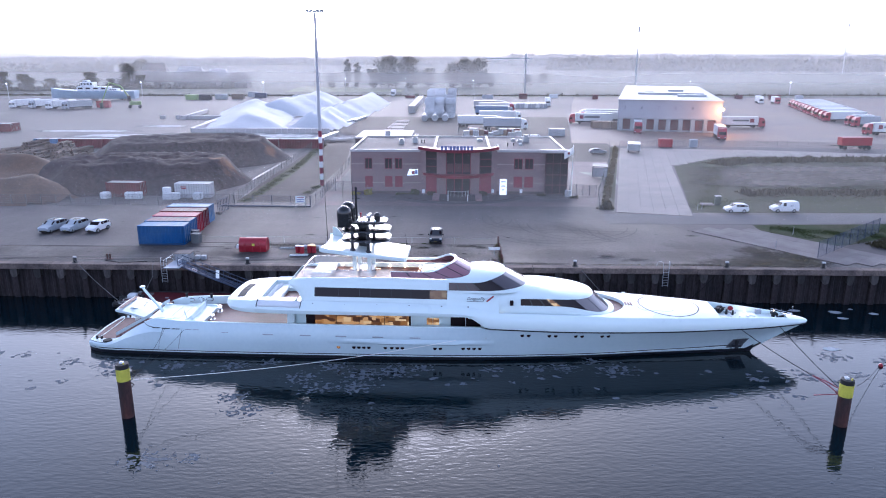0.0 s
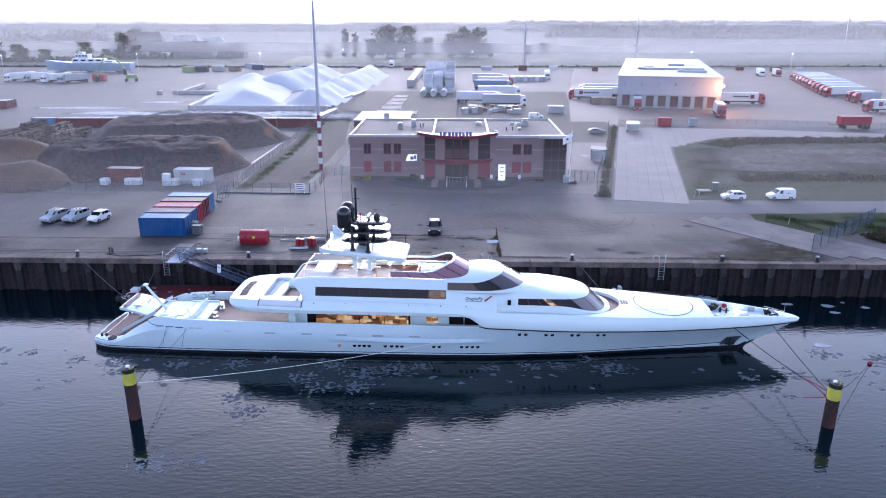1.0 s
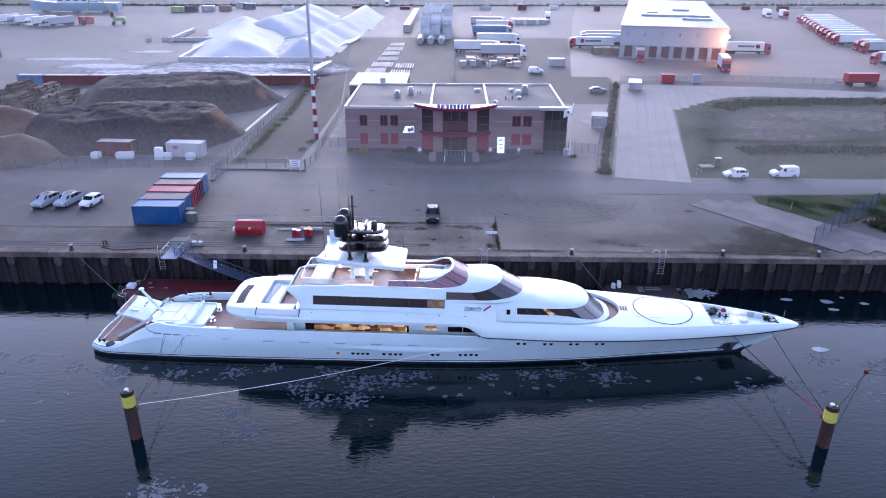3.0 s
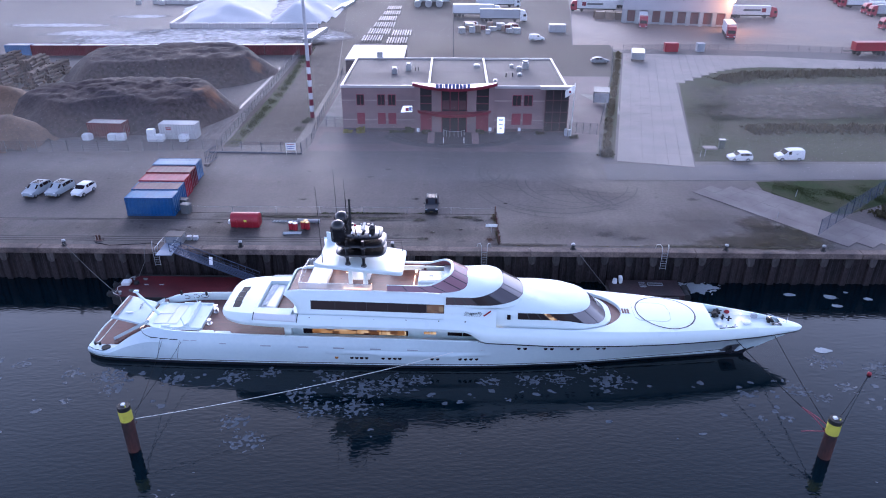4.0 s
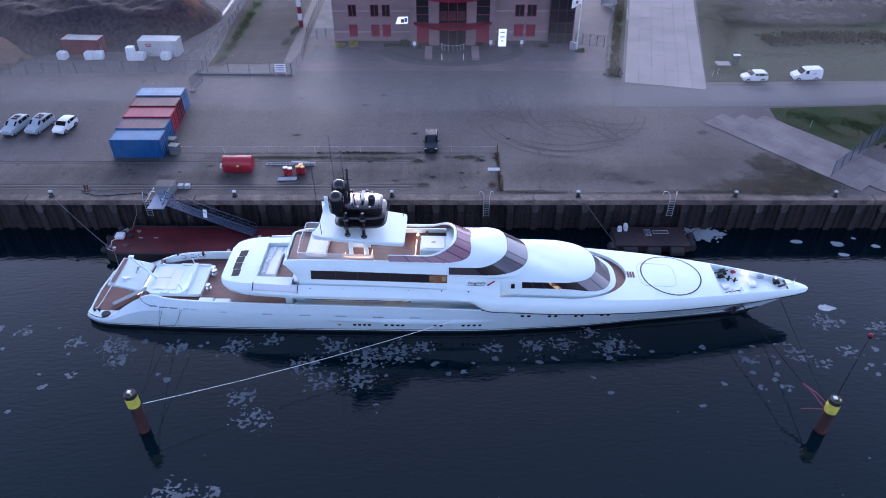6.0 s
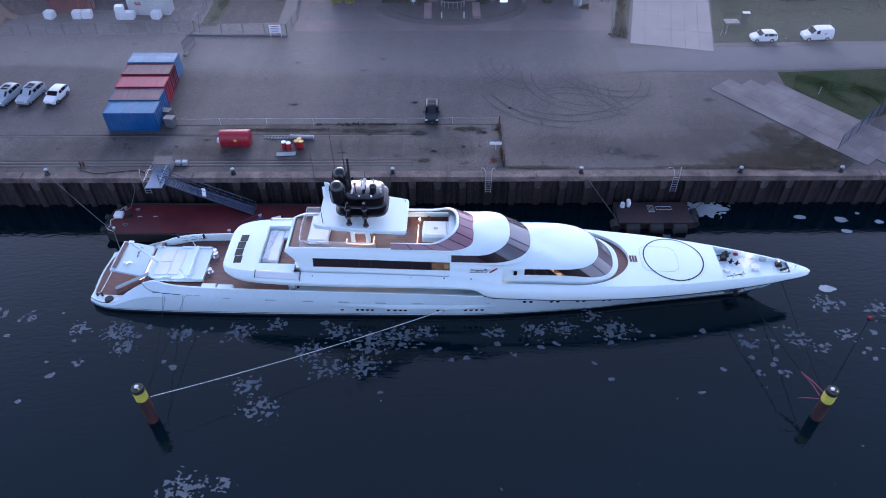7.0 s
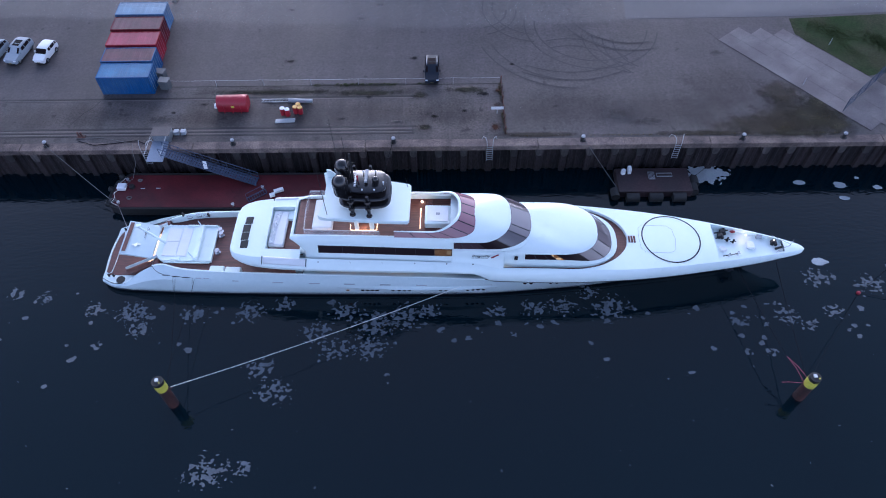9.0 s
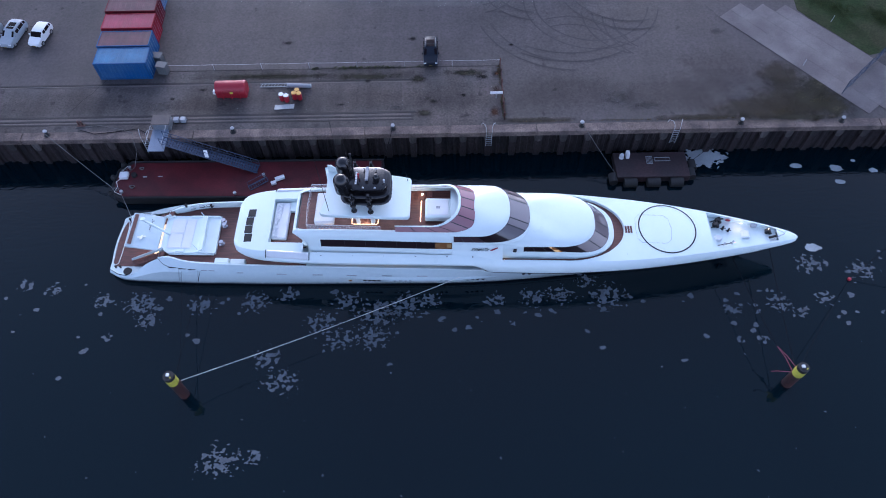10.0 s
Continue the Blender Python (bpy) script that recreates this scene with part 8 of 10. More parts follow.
M["wire_mesh"] = mesh_material("galvanised_wire_mesh", (0.13, 0.13, 0.14), 0.09)


def mesh_fence(name, pts, h, label, post=M["fence"], step=2.6, wires=6, group="", mesh=M["wire_mesh"]):
    """Posts and thin wires along a line."""
    f = thing(name, None, label, "fence", group)
    for (xa, ya), (xb, yb) in zip(pts, pts[1:]):
        L = math.hypot(xb - xa, yb - ya)
        n = max(1, round(L / step))
        for k in range(n + 1):
            x, y = xa + (xb - xa) * k / n, ya + (yb - ya) * k / n
            bm = bmesh.new()
            cyl(bm, (x, y, GROUND), (x, y, GROUND + h), 0.045, 0.045, 6)
            part("post", bm, post, f)
        for k in range(wires):
            z = GROUND + 0.15 + (h - 0.2) * k / (wires - 1)
            bm = bmesh.new()
            tube(bm, [(xa, ya, z), (xb, yb, z)], 0.01, 5)
            part("wire", bm, post, f)
        bm = bmesh.new()
        nx, ny = (yb - ya) / L * 0.006, -(xb - xa) / L * 0.006
        prism(bm, [(xa + nx, ya + ny), (xa - nx, ya - ny), (xb - nx, yb - ny), (xb + nx, yb + ny)], GROUND + 0.08, GROUND + h - 0.06)
        part("mesh", bm, mesh, f, "fine woven wire mesh")
    return f


M["fence_dark"] = material("dark_fence_steel", (0.032, 0.045, 0.075), 0.8, spec=0.1, vary=0.1, bump=0)
mesh_fence("yard_fence", [(-86, 116.6), (-58.3, 117.7), (-38.7, 118.6)], 2.0, "galvanised wire fence before the heaps")
mesh_fence("yard_fence", [(-24.4, 117.4), (-23.6, 122.5), (-24.3, 132.2), (-24.5, 150), (-25.2, 172)], 1.9, "dark wire fence beside the gravel strip", M["fence_dark"])
mesh_fence("yard_fence", [(-38.7, 118.6), (-38.8, 132), (-39.2, 160), (-40.0, 205)], 1.8, "wire fence between heaps and road")
mesh_fence("office_fence", [(21.5, 129.3), (26.2, 128.2)], 2.1, "dark steel fence beside the flagpole", M["fence_dark"], 1.2, 10)
mesh_fence("office_fence", [(-24.2, 132.0), (-19.4, 131.9)], 2.0, "dark steel gate beside the office", M["fence_dark"], 1.6, 10)
mesh_fence("strip_fence", [(24.6, 116.4), (27.0, 130), (37.6, 172), (43.4, 200.5)], 1.5, "low wire fence along the grass strip")
mesh_fence("depot_fence", [(46.5, 201.5), (70, 202.6), (83, 203.2), (120, 196.4), (165, 193)], 1.8, "wire fence before the lorry yard")
mesh_fence("rear_fence", [(0.7, 173), (0.7, 194), (0.7, 235), (0.9, 272)], 1.9, "dark wire fence across the rear yard", M["fence_dark"], 2.8, 5)
mesh_fence("slip_fence", [(46.9, 87.5), (54.6, 94.5), (62.5, 101.5)], 2.3, "tall grey mesh fence beside the slipway", M["fence_dark"], 2.4, 12, mesh=mesh_material("close_blue_grey_mesh", (0.12, 0.15, 0.20), 0.22))

mesh_fence("yard_fence", [(-38.7, 118.6), (-37.7, 117.9)], 2.0, "short length of wire fence beside the gate")
yg = mesh_fence("yard_gate", [(-37.7, 117.9), (-24.5, 117.4)], 1.9, "wide wire-mesh sliding gate on a dark ground beam", M["fence_dark"], 3.3, 5)
bm = bmesh.new()
prism(bm, [(-39.8, 117.3), (-24.3, 117.0), (-24.3, 117.3), (-39.8, 117.6)], GROUND, GROUND + 0.22)
part("ground_beam", bm, M["fence_dark"], yg, "dark steel ground beam")
gate = thing("gate_sign", pose(-26.0, 116.8, GROUND), "white information board on the gate", "sign")
bm = bmesh.new()
box(bm, -0.85, 0.85, -0.03, 0.03, 0.75, 2.0)
part("panel", bm, M["white_paint"], gate)
for k, (z, w, mt) in enumerate(((1.7, 1.2, M["trim_red"]), (1.35, 1.3, M["sign_blue"]), (1.0, 1.1, M["sign_blue"]))):
    bm = bmesh.new()
    box(bm, -w / 2, w / 2, -0.05, -0.03, z, z + 0.14)
    part("lettering_bar", bm, mt, gate)
for x in (-0.8, 0.8):
    bm = bmesh.new()
    cyl(bm, (x, 0.05, 0), (x, 0.05, 2.0), 0.05, 0.05, 6)
    part("post", bm, M["galv"], gate)
bg = thing("steel_gate", pose(-37.9, 112.8, GROUND, 0, 0, 78), "blue-grey sliding gate leaf standing on edge", "gate")
bm = bmesh.new()
for z in (0.2, 1.2, 2.2):
    box(bm, -1.7, 1.7, -0.05, 0.05, z, z + 0.1)
for k in range(8):
    box(bm, -1.7 + 0.48 * k - 0.03, -1.7 + 0.48 * k + 0.03, -0.03, 0.03, 0.2, 2.3)
part("leaf", bm, M["fence_dark"], bg)
bm = bmesh.new()
box(bm, -1.9, -1.1, -0.35, 0.35, 0, 0.4, 0.03)
part("foot", bm, M["concrete"], bg)

M["pale_mast"] = material("pale_mast_paint", (0.46, 0.45, 0.47), 0.5, vary=0.06)
# lamp mast with red and white bands
lm = thing("lighting_mast", pose(-26.3, 138.0, GROUND), "tall slender lighting mast, red and white banded below", "mast")
H, NB = 33.0, 9
r0, r1 = 0.42, 0.20
for k in range(NB):
    bm = bmesh.new()
    za, zb = 10.8 * k / NB, 10.8 * (k + 1) / NB
    cyl(bm, (0, 0, za), (0, 0, zb), r0 + (r1 - r0) * za / H, r0 + (r1 - r0) * zb / H, 14)
    part("band", bm, M["trim_red"] if k % 2 == 0 else M["white_paint"], lm, smooth=True)
bm = bmesh.new()
cyl(bm, (0, 0, 10.8), (0, 0, H), r0 + (r1 - r0) * 10.8 / H, r1, 14)
part("shaft", bm, M["pale_mast"], lm, smooth=True)
bm = bmesh.new()
box(bm, -1.7, 1.7, -0.12, 0.12, H - 0.2, H, 0.02)
part("cross_arm", bm, M["galv"], lm)
for x in (-1.4, -0.6, 0.6, 1.4):
    bm = bmesh.new()
    box(bm, x - 0.3, x + 0.3, -0.5, 0.2, H, H + 0.25, 0.04)
    part("floodlight", bm, M["grey_paint"], lm)

# shelter beside the office
sh = thing("bike_shelter", pose(31.2, 151.0, GROUND, 0, 0, -10), "small grey shelter with a pale flat roof", "shelter")
bm = bmesh.new()
box(bm, -1.6, 1.6, -2.2, 2.2, 2.2, 2.4, 0.03)
part("roof", bm, M["fence"], sh)
for sx in (-1.5, 1.5):
    for sy in (-2.1, 2.1):
        bm = bmesh.new()
        cyl(bm, (sx, sy, 0), (sx, sy, 2.2), 0.06, 0.06, 6)
        part("post", bm, M["fence_dark"], sh)
bm = bmesh.new()
box(bm, -1.5, 1.5, -2.15, -2.1, 0.2, 2.1)
part("side_panel", bm, M["grey_paint"], sh)
sheet("shelter_pad", [(27.8, 156), (33.0, 140.5), (35.5, 155.5)], GROUND + 0.02, M["gravel"], "pale gravel triangle beside the shelter", "ground")

# cabinet and posts by the road
cb = thing("cable_cabinet", pose(46.0, 121.3, GROUND), "dark green cable cabinet on the grass", "cabinet")
bm = bmesh.new()
box(bm, -0.5, 0.5, -0.3, 0.3, 0, 1.5, 0.03)
part("body", bm, material("green_cabinet_paint", (0.03, 0.06, 0.04), 0.5), cb)
bm = bmesh.new()
box(bm, -0.55, 0.55, -0.35, 0.35, 1.5, 1.58)
part("lid", bm, M["galv"], cb)
bm = bmesh.new()
box(bm, 43.0, 45.2, 120.5, 122.0, GROUND, GROUND + 0.22, 0.03)
tagged(part("concrete_base", bm, M["slab"]), "pale concrete base lying in the grass", "slab")
for x, y in ((43.6, 92.3), (49.5, 100.2), (41.0, 116.6), (42.0, 117.4)):
    mk = thing("marker_post", pose(x, y, GROUND), "thin white marker post at the verge", "post", "marker posts")
    bm = bmesh.new()
    cyl(bm, (0, 0, 0), (0.06, 0, 1.1), 0.04, 0.035, 8)
    part("stake", bm, M["grey_paint"], mk)
# ---- heaps ----
M["soil"] = material("dark_earth", (0.033, 0.027, 0.036), 0.95, vary=0.3, scale=0.25, fine=1.6, bump=0.8, second=(0.052, 0.036, 0.037), blotch=0.45)
M["sand"] = material("brown_sand", (0.13, 0.076, 0.046), 0.95, vary=0.25, scale=0.5, fine=2.5, bump=0.6)
M["salt"] = material("white_road_salt", (0.50, 0.515, 0.545), 0.8, vary=0.05, scale=0.3, fine=2, bump=0.3)
M["log"] = material("weathered_log", (0.090, 0.060, 0.047), 0.9, vary=0.3, scale=2, fine=6, bump=0.5, random_hue=0.3)


def heap(name, ridge, foot, height, mat, label, category="heap", step=1.3, rough=0.35, seed=1, flat=0.0, mounds=0.0):
    """A tipped heap: steep sides that fall from a ridge line, with a lumpy top."""
    xs = [p[0] for p in ridge]
    ys = [p[1] for p in ridge]
    x0, x1, y0, y1 = min(xs) - foot, max(xs) + foot, min(ys) - foot, max(ys) + foot
    nx, ny = int((x1 - x0) / step) + 1, int((y1 - y0) / step) + 1
    def dist(x, y):
        best = 1e9
        for (ax, ay), (bx, by) in zip(ridge, ridge[1:]):
            L2 = (bx - ax) ** 2 + (by - ay) ** 2
            t = max(0, min(1, ((x - ax) * (bx - ax) + (y - ay) * (by - ay)) / L2))
            best = min(best, math.hypot(x - ax - t * (bx - ax), y - ay - t * (by - ay)))
        return best
    bm = bmesh.new()
    grid = {}
    for j in range(ny + 1):
        for i in range(nx + 1):
            x, y = x0 + i * step, y0 + j * step
            n = noise.noise(Vector((x * 0.09, y * 0.09, seed))) * 0.22 * foot
            d = dist(x, y) + n
            f = 1 - d / foot
            if f < -0.12:
                continue
            z = height * min(1.0, f / (1 - flat)) if f > 0 else -0.05
            if f > 0.02:
                z += rough * (1.1 * noise.noise(Vector((x * 0.2, y * 0.2, seed * 2))) + noise.noise(Vector((x * 0.45, y * 0.45, seed * 3))) + 0.7 * noise.noise(Vector((x * 0.9, y * 0.9, seed))) + 0.35 * noise.noise(Vector((x * 1.7, y * 1.7, seed)))) * (0.5 if f < 0.5 else 1.0)
            if mounds and f > 0.3:
                q = noise.voronoi(Vector((x * 0.5, y * 0.5, seed)))[0][0]
                z += mounds * min(1.0, (f - 0.3) * 4) * (0.75 - min(1.0, q * 1.1))
            grid[i, j] = bm.verts.new((x, y, GROUND + max(z, -0.05)))
    for (i, j), v in grid.items():
        q = [grid.get(k) for k in ((i, j), (i + 1, j), (i + 1, j + 1), (i, j + 1))]
        if all(q):
            bm.faces.new(q)
    return tagged(part(name, bm, mat, smooth=True, sharp=80), label, category)




def clay_patch(name, centre, reach):
    """Dark earth with a rusty clay face where another load was tipped."""
    m = material(name, (0.032, 0.0255, 0.0315), 0.95, spec=0.15, vary=0.4, scale=0.3, fine=1.4, bump=1.0, second=(0.043, 0.030, 0.030), blotch=0.5)
    n, l = m.node_tree.nodes, m.node_tree.links
    base = n["Principled BSDF"].inputs["Base Color"]
    out = base.links[0].from_socket
    tc, d, ns = n.new("ShaderNodeTexCoord"), n.new("ShaderNodeVectorMath"), n.new("ShaderNodeTexNoise")
    d.operation, d.inputs[1].default_value = "DISTANCE", centre
    ns.inputs["Scale"].default_value, ns.inputs["Detail"].default_value = 0.4, 5
    add, mr, mx = n.new("ShaderNodeMath"), n.new("ShaderNodeMapRange"), n.new("ShaderNodeMixRGB")
    add.operation, add.inputs[1].default_value = "MULTIPLY_ADD", reach * 1.6
    mr.interpolation_type = "SMOOTHSTEP"
    mr.inputs["From Min"].default_value, mr.inputs["From Max"].default_value = reach * 1.7, reach * 0.9
    mr.inputs["To Min"].default_value, mr.inputs["To Max"].default_value = 0.0, 0.85
    mx.inputs[2].default_value = (0.150, 0.068, 0.036, 1)
    l.new(tc.outputs["Object"], d.inputs[0])
    l.new(tc.outputs["Object"], ns.inputs["Vector"])
    l.new(ns.outputs["Fac"], add.inputs[0])
    l.new(d.outputs["Value"], add.inputs[2])
    l.new(add.outputs[0], mr.inputs["Value"])
    l.new(mr.outputs[0], mx.inputs["Fac"])
    l.new(out, mx.inputs[1])
    l.new(mx.outputs[0], base)
    return m


heap("earth_heap", [(-69.5, 139.0), (-62, 141), (-56.5, 141)], 14.5, 5.0, clay_patch("earth_with_clay", (-46.5, 139.5, 7.5), 4.2), "large heap of dark earth with a rusty clay face", seed=2, flat=0.62, rough=0.42, step=0.6, mounds=0.7)
heap("earth_heap", [(-73, 171), (-63, 173), (-57.5, 174)], 16, 5.2, clay_patch("earth_with_some_clay", (-45.5, 170, 7.0), 3.4), "second heap of dark earth behind", seed=5, flat=0.6, rough=0.42, step=0.75, mounds=0.7)
heap("sand_heap", [(-82, 123.5), (-76, 124)], 7.0, 4.2, M["sand"], "low heap of brown sand", seed=3)
heap("sand_heap", [(-95, 139), (-84, 138)], 12, 6.0, M["sand"], "heap of brown sand behind", seed=4)
heap("salt_heap", [(-74, 250), (-78, 262), (-84, 300), (-92, 327)], 15.5, 5.4, M["salt"], "white heap of road salt behind a block wall", step=1.6, seed=7, rough=0.22)
heap("salt_heap", [(-77, 312), (-72, 348), (-74, 385)], 15, 6.8, M["salt"], "big white heap of road salt", step=1.8, seed=9, rough=0.22)
heap("salt_heap", [(-50.5, 247), (-48, 300), (-45.5, 344), (-46, 388)], 9.5, 6.0, M["salt"], "long white ridge of road salt", step=1.6, seed=12, rough=0.2)
sheet("salt_floor", [(-94, 214.5), (-80, 213), (-60, 214), (-43, 213.5), (-43, 233.2), (-86, 233), (-97, 222)], GROUND + 0.02,
      material("salt_dusted_ground", (0.40, 0.40, 0.42), 0.55, vary=0.35, scale=0.25, fine=0.8, second=(0.20, 0.19, 0.20), blotch=0.8, stretch=(0.4, 1, 1)), "wet ground dusted white with salt", "ground")
lw = thing("block_wall", None, "low wall of white concrete blocks round the salt", "wall", kind="structure")
bm = bmesh.new()
box(bm, -0.98, 0.98, -0.5, 0.5, 0, 1.5, 0.06)
first = part("block", bm, M["trim_white"], lw, m=pose(-87, 234.3, GROUND))
for k in range(1, 23):
    share("block", first, lw, pose(-87 + 2 * k, 234.3 + 0.04 * k, GROUND))
for k in range(24):
    share("block", first, lw, pose(-88.2 - 0.17 * k, 235.9 + 2 * k, GROUND, 0, 0, 95))
for k in range(9):
    share("block", first, lw, pose(-108.3 + 2 * k, 285.0, GROUND))
for k in range(16):
    share("block", first, lw, pose(-109.4 - 0.16 * k, 287 + 2 * k, GROUND, 0, 0, 94))
for x, y in ((-118, 284), (-112, 285), (-109, 283)):
    share("block", first, lw, pose(x, y, GROUND))

# long containers as a yard wall
container(pose(-113.2, 194.0, GROUND, 0, 0, 0), CONT["light_blue"], CONT["white"], "faded blue container in the yard wall", L=6.6, group="containers forming a yard wall")
for k in range(6):
    container(pose(-103.6 + 12.15 * k, 194.0 + 0.35 * k, GROUND, 0, 0, 1.5), CONT["oxide"], CONT["white"], "long oxide-red container in the yard wall", L=12.0, group="containers forming a yard wall")
for k in range(2):
    container(pose(-152.5, 236 + 3.0 * k, GROUND), CONT["oxide"], CONT["roof_grey"], "oxide-red container standing on the far yard", group="far yard containers")


def log_pile():
    """A tipped heap of cut timber: logs lie in bundles on a rough core."""
    rng = random.Random(21)
    p = thing("log_stack", None, "stacked heap of weathered cut timber", "log stack")
    for cx, cy, n, m, hgt, turn in ((-98, 163, 8, 3, 6, 5), (-90.5, 163, 6, 3, 6, -4), (-105, 165, 7, 3, 6, 8), (-96, 172, 8, 3, 7, -6), (-104, 175, 8, 3, 7, 10), (-91.5, 172, 5, 3, 5, 12)):
        for r in range(hgt):
            for k in range(max(2, n - r)):
                for j in range(m):
                    if r < hgt - 3 and 0 < j < m - 1:
                        continue
                    L = rng.uniform(2.3, 3.0)
                    rad = rng.uniform(0.30, 0.42)
                    a = radians(turn + rng.uniform(-9, 9))
                    x = cx + 0.74 * (k - (n - r) / 2) + rng.uniform(-0.15, 0.15)
                    y = cy + 2.9 * (j - m / 2) + rng.uniform(-0.3, 0.3)
                    z = GROUND + 0.36 + 0.62 * r + rng.uniform(-0.08, 0.08)
                    bm = bmesh.new()
                    cyl(bm, (x - math.sin(a) * L / 2, y - math.cos(a) * L / 2, z), (x + math.sin(a) * L / 2, y + math.cos(a) * L / 2, z), rad, rad * 0.92, 7)
                    part("log", bm, M["log"], p)


log_pile()


# ---- lorries ----
M["tarp_white"] = material("white_trailer_skin", (0.66, 0.67, 0.68), 0.5, vary=0.06, scale=0.5)
M["tarp_grey"] = material("grey_trailer_skin", (0.35, 0.37, 0.40), 0.5, vary=0.06, scale=0.5)
M["tarp_blue"] = material("blue_trailer_skin", (0.12, 0.20, 0.33), 0.5, vary=0.06, scale=0.5)


def lorry(m, cab, skin_mat, label, length=13.6, mark=None, group=""):
    """Tractor and trailer along x, the cab towards -x."""
    t = thing("lorry", m, label, "lorry", group)
    bm = bmesh.new()
    prof = [(-2.3, 0.5), (-2.35, 1.6), (-2.15, 2.6), (-1.7, 3.5), (-0.2, 3.75), (-0.15, 0.5)]
    a = [bm.verts.new((x, -1.22, z)) for x, z in prof]
    b = [bm.verts.new((x, 1.22, z)) for x, z in prof]
    for k in range(len(prof)):
        bm.faces.new((a[k], a[(k + 1) % len(prof)], b[(k + 1) % len(prof)], b[k]))
    bm.faces.new(a[::-1])
    bm.faces.new(b)
    c = part("cab", bm, cab, t)
    bm = bmesh.new()
    vs = [bm.verts.new(p) for p in ((-2.37, -1.05, 1.65), (-2.37, 1.05, 1.65), (-2.19, 1.05, 2.55), (-2.19, -1.05, 2.55))]
    bm.faces.new(vs)
    bmesh.ops.solidify(bm, geom=bm.faces[:], thickness=0.02)
    part("windscreen", bm, M["win_dark"], c)
    for s in (-1, 1):
        bm = bmesh.new()
        box(bm, -2.0, -1.1, s * 1.23 - 0.02, s * 1.23 + 0.02, 1.75, 2.5)
        part("side_window", bm, M["win_dark"], c)
        bm = bmesh.new()
        box(bm, -2.42, -2.3, s * 0.9 - 0.2, s * 0.9 + 0.2, 0.7, 0.95)
        part("headlight", bm, M["head_lens"], c)
    bm = bmesh.new()
    box(bm, 0.1, 0.1 + length, -1.27, 1.27, 1.15, 4.0, 0.04)
    tr = part("trailer", bm, skin_mat, t)
    bm = bmesh.new()
    box(bm, -2.0, length, -0.5, 0.5, 0.7, 1.15)
    part("chassis", bm, M["black"], t)
    if mark is not None:
        for s in (-1, 1):
            bm = bmesh.new()
            box(bm, 1.6, 3.0, s * 1.28 - 0.01, s * 1.28 + 0.01, 2.0, 3.3)
            part("trailer_mark", bm, mark, tr)
            bm = bmesh.new()
            box(bm, 3.4, 9.0, s * 1.28 - 0.01, s * 1.28 + 0.01, 2.35, 2.95)
            part("lettering_bar", bm, M["fence"] if mark is not M["grey_paint"] else mark, tr)
    for x in (-1.5, 1.6, length - 3.4, length - 2.1, length - 0.8):
        for s in (-1, 1):
            bm = bmesh.new()
            cyl(bm, (x, s * 0.85, 0.5), (x, s * 1.22, 0.5), 0.5, 0.5, 14)
            part("wheel", bm, M["tyre"], t, smooth=True)
    return t


GR = "lorries parked in a row"
proto = lorry(pose(146, 283, GROUND), PAINT["red"], M["tarp_white"], "red-cabbed lorry with a white trailer, parked in a row", group=GR)
for k in range(1, 11):
    copy_thing(proto, pose(146 + 2.35 * k, 283 + 8.2 * k, GROUND, 0, 0, random.Random(k).uniform(-2, 2)))
lorry(pose(147, 268, GROUND), PAINT["red"], M["tarp_white"], "red-cabbed lorry with a white trailer", 7.0, group=GR)
lorry(pose(146, 262, GROUND), PAINT["red"], M["tarp_grey"], "red-cabbed lorry with a grey trailer", 7.0, group=GR)
GV = "lorries on the depot yard"
lorry(pose(136, 236, GROUND), PAINT["red"], M["tarp_white"], "red-cabbed lorry with a lettered white trailer", mark=M["trim_red"], group=GV)
lorry(pose(139, 225, GROUND), PAINT["red"], M["tarp_white"], "red-cabbed lorry with a lettered white trailer", mark=M["trim_red"], group=GV)
lorry(pose(108, 258, GROUND, 0, 0, 175), PAINT["red"], M["tarp_white"], "red-cabbed lorry beside the warehouse", mark=M["trim_red"], group=GV)
lorry(pose(45, 272, GROUND, 0, 0, -6), PAINT["red"], M["tarp_white"], "lettered white trailer beside the warehouse", mark=M["trim_red"], group=GV)
lorry(pose(50, 281, GROUND, 0, 0, -4), PAINT["red"], M["tarp_white"], "white trailer beside the warehouse", group=GV)
lorry(pose(52, 292, GROUND, 0, 0, -4), PAINT["white"], M["tarp_white"], "white trailer beside the warehouse", group=GV)
lorry(pose(82.0, 221.0, GROUND, 0, 0, 78), PAINT["red"], M["tarp_white"], "lorry backed up to the warehouse dock", 9.0, group=GV)
lorry(pose(60.5, 238.0, GROUND, 0, 0, 78), PAINT["red"], M["tarp_white"], "lorry backed up to the warehouse dock", 7.0, group=GV)
for k, (x, y) in enumerate(((163, 390), (170, 386))):
    lorry(pose(x, y, GROUND, 0, 0, 80), PAINT["white"] if k == 0 else PAINT["red"], M["tarp_white"], "white box lorry at the edge of the yard", 8.0, group=GV)
GC = "lorries in the middle yard"
for k, (x, y, c, s) in enumerate(((22.5, 249, "white", "tarp_grey"), (14.5, 259, "white", "tarp_white"), (23, 281, "white", "tarp_white"), (22, 309, "silver", "tarp_blue"), (24, 330, "red", "tarp_white"), (22, 345, "white", "tarp_grey"))):
    lorry(pose(x, y, GROUND, 0, 0, 178), PAINT[c], M[s], "articulated lorry parked in the middle yard", 14.0 if k else 13.0, group=GC)
lorry(pose(46, 366, GROUND, 0, 0, 85), PAINT["white"], M["tarp_white"], "white lorry between the stacked blocks", 8.0, group=GC)
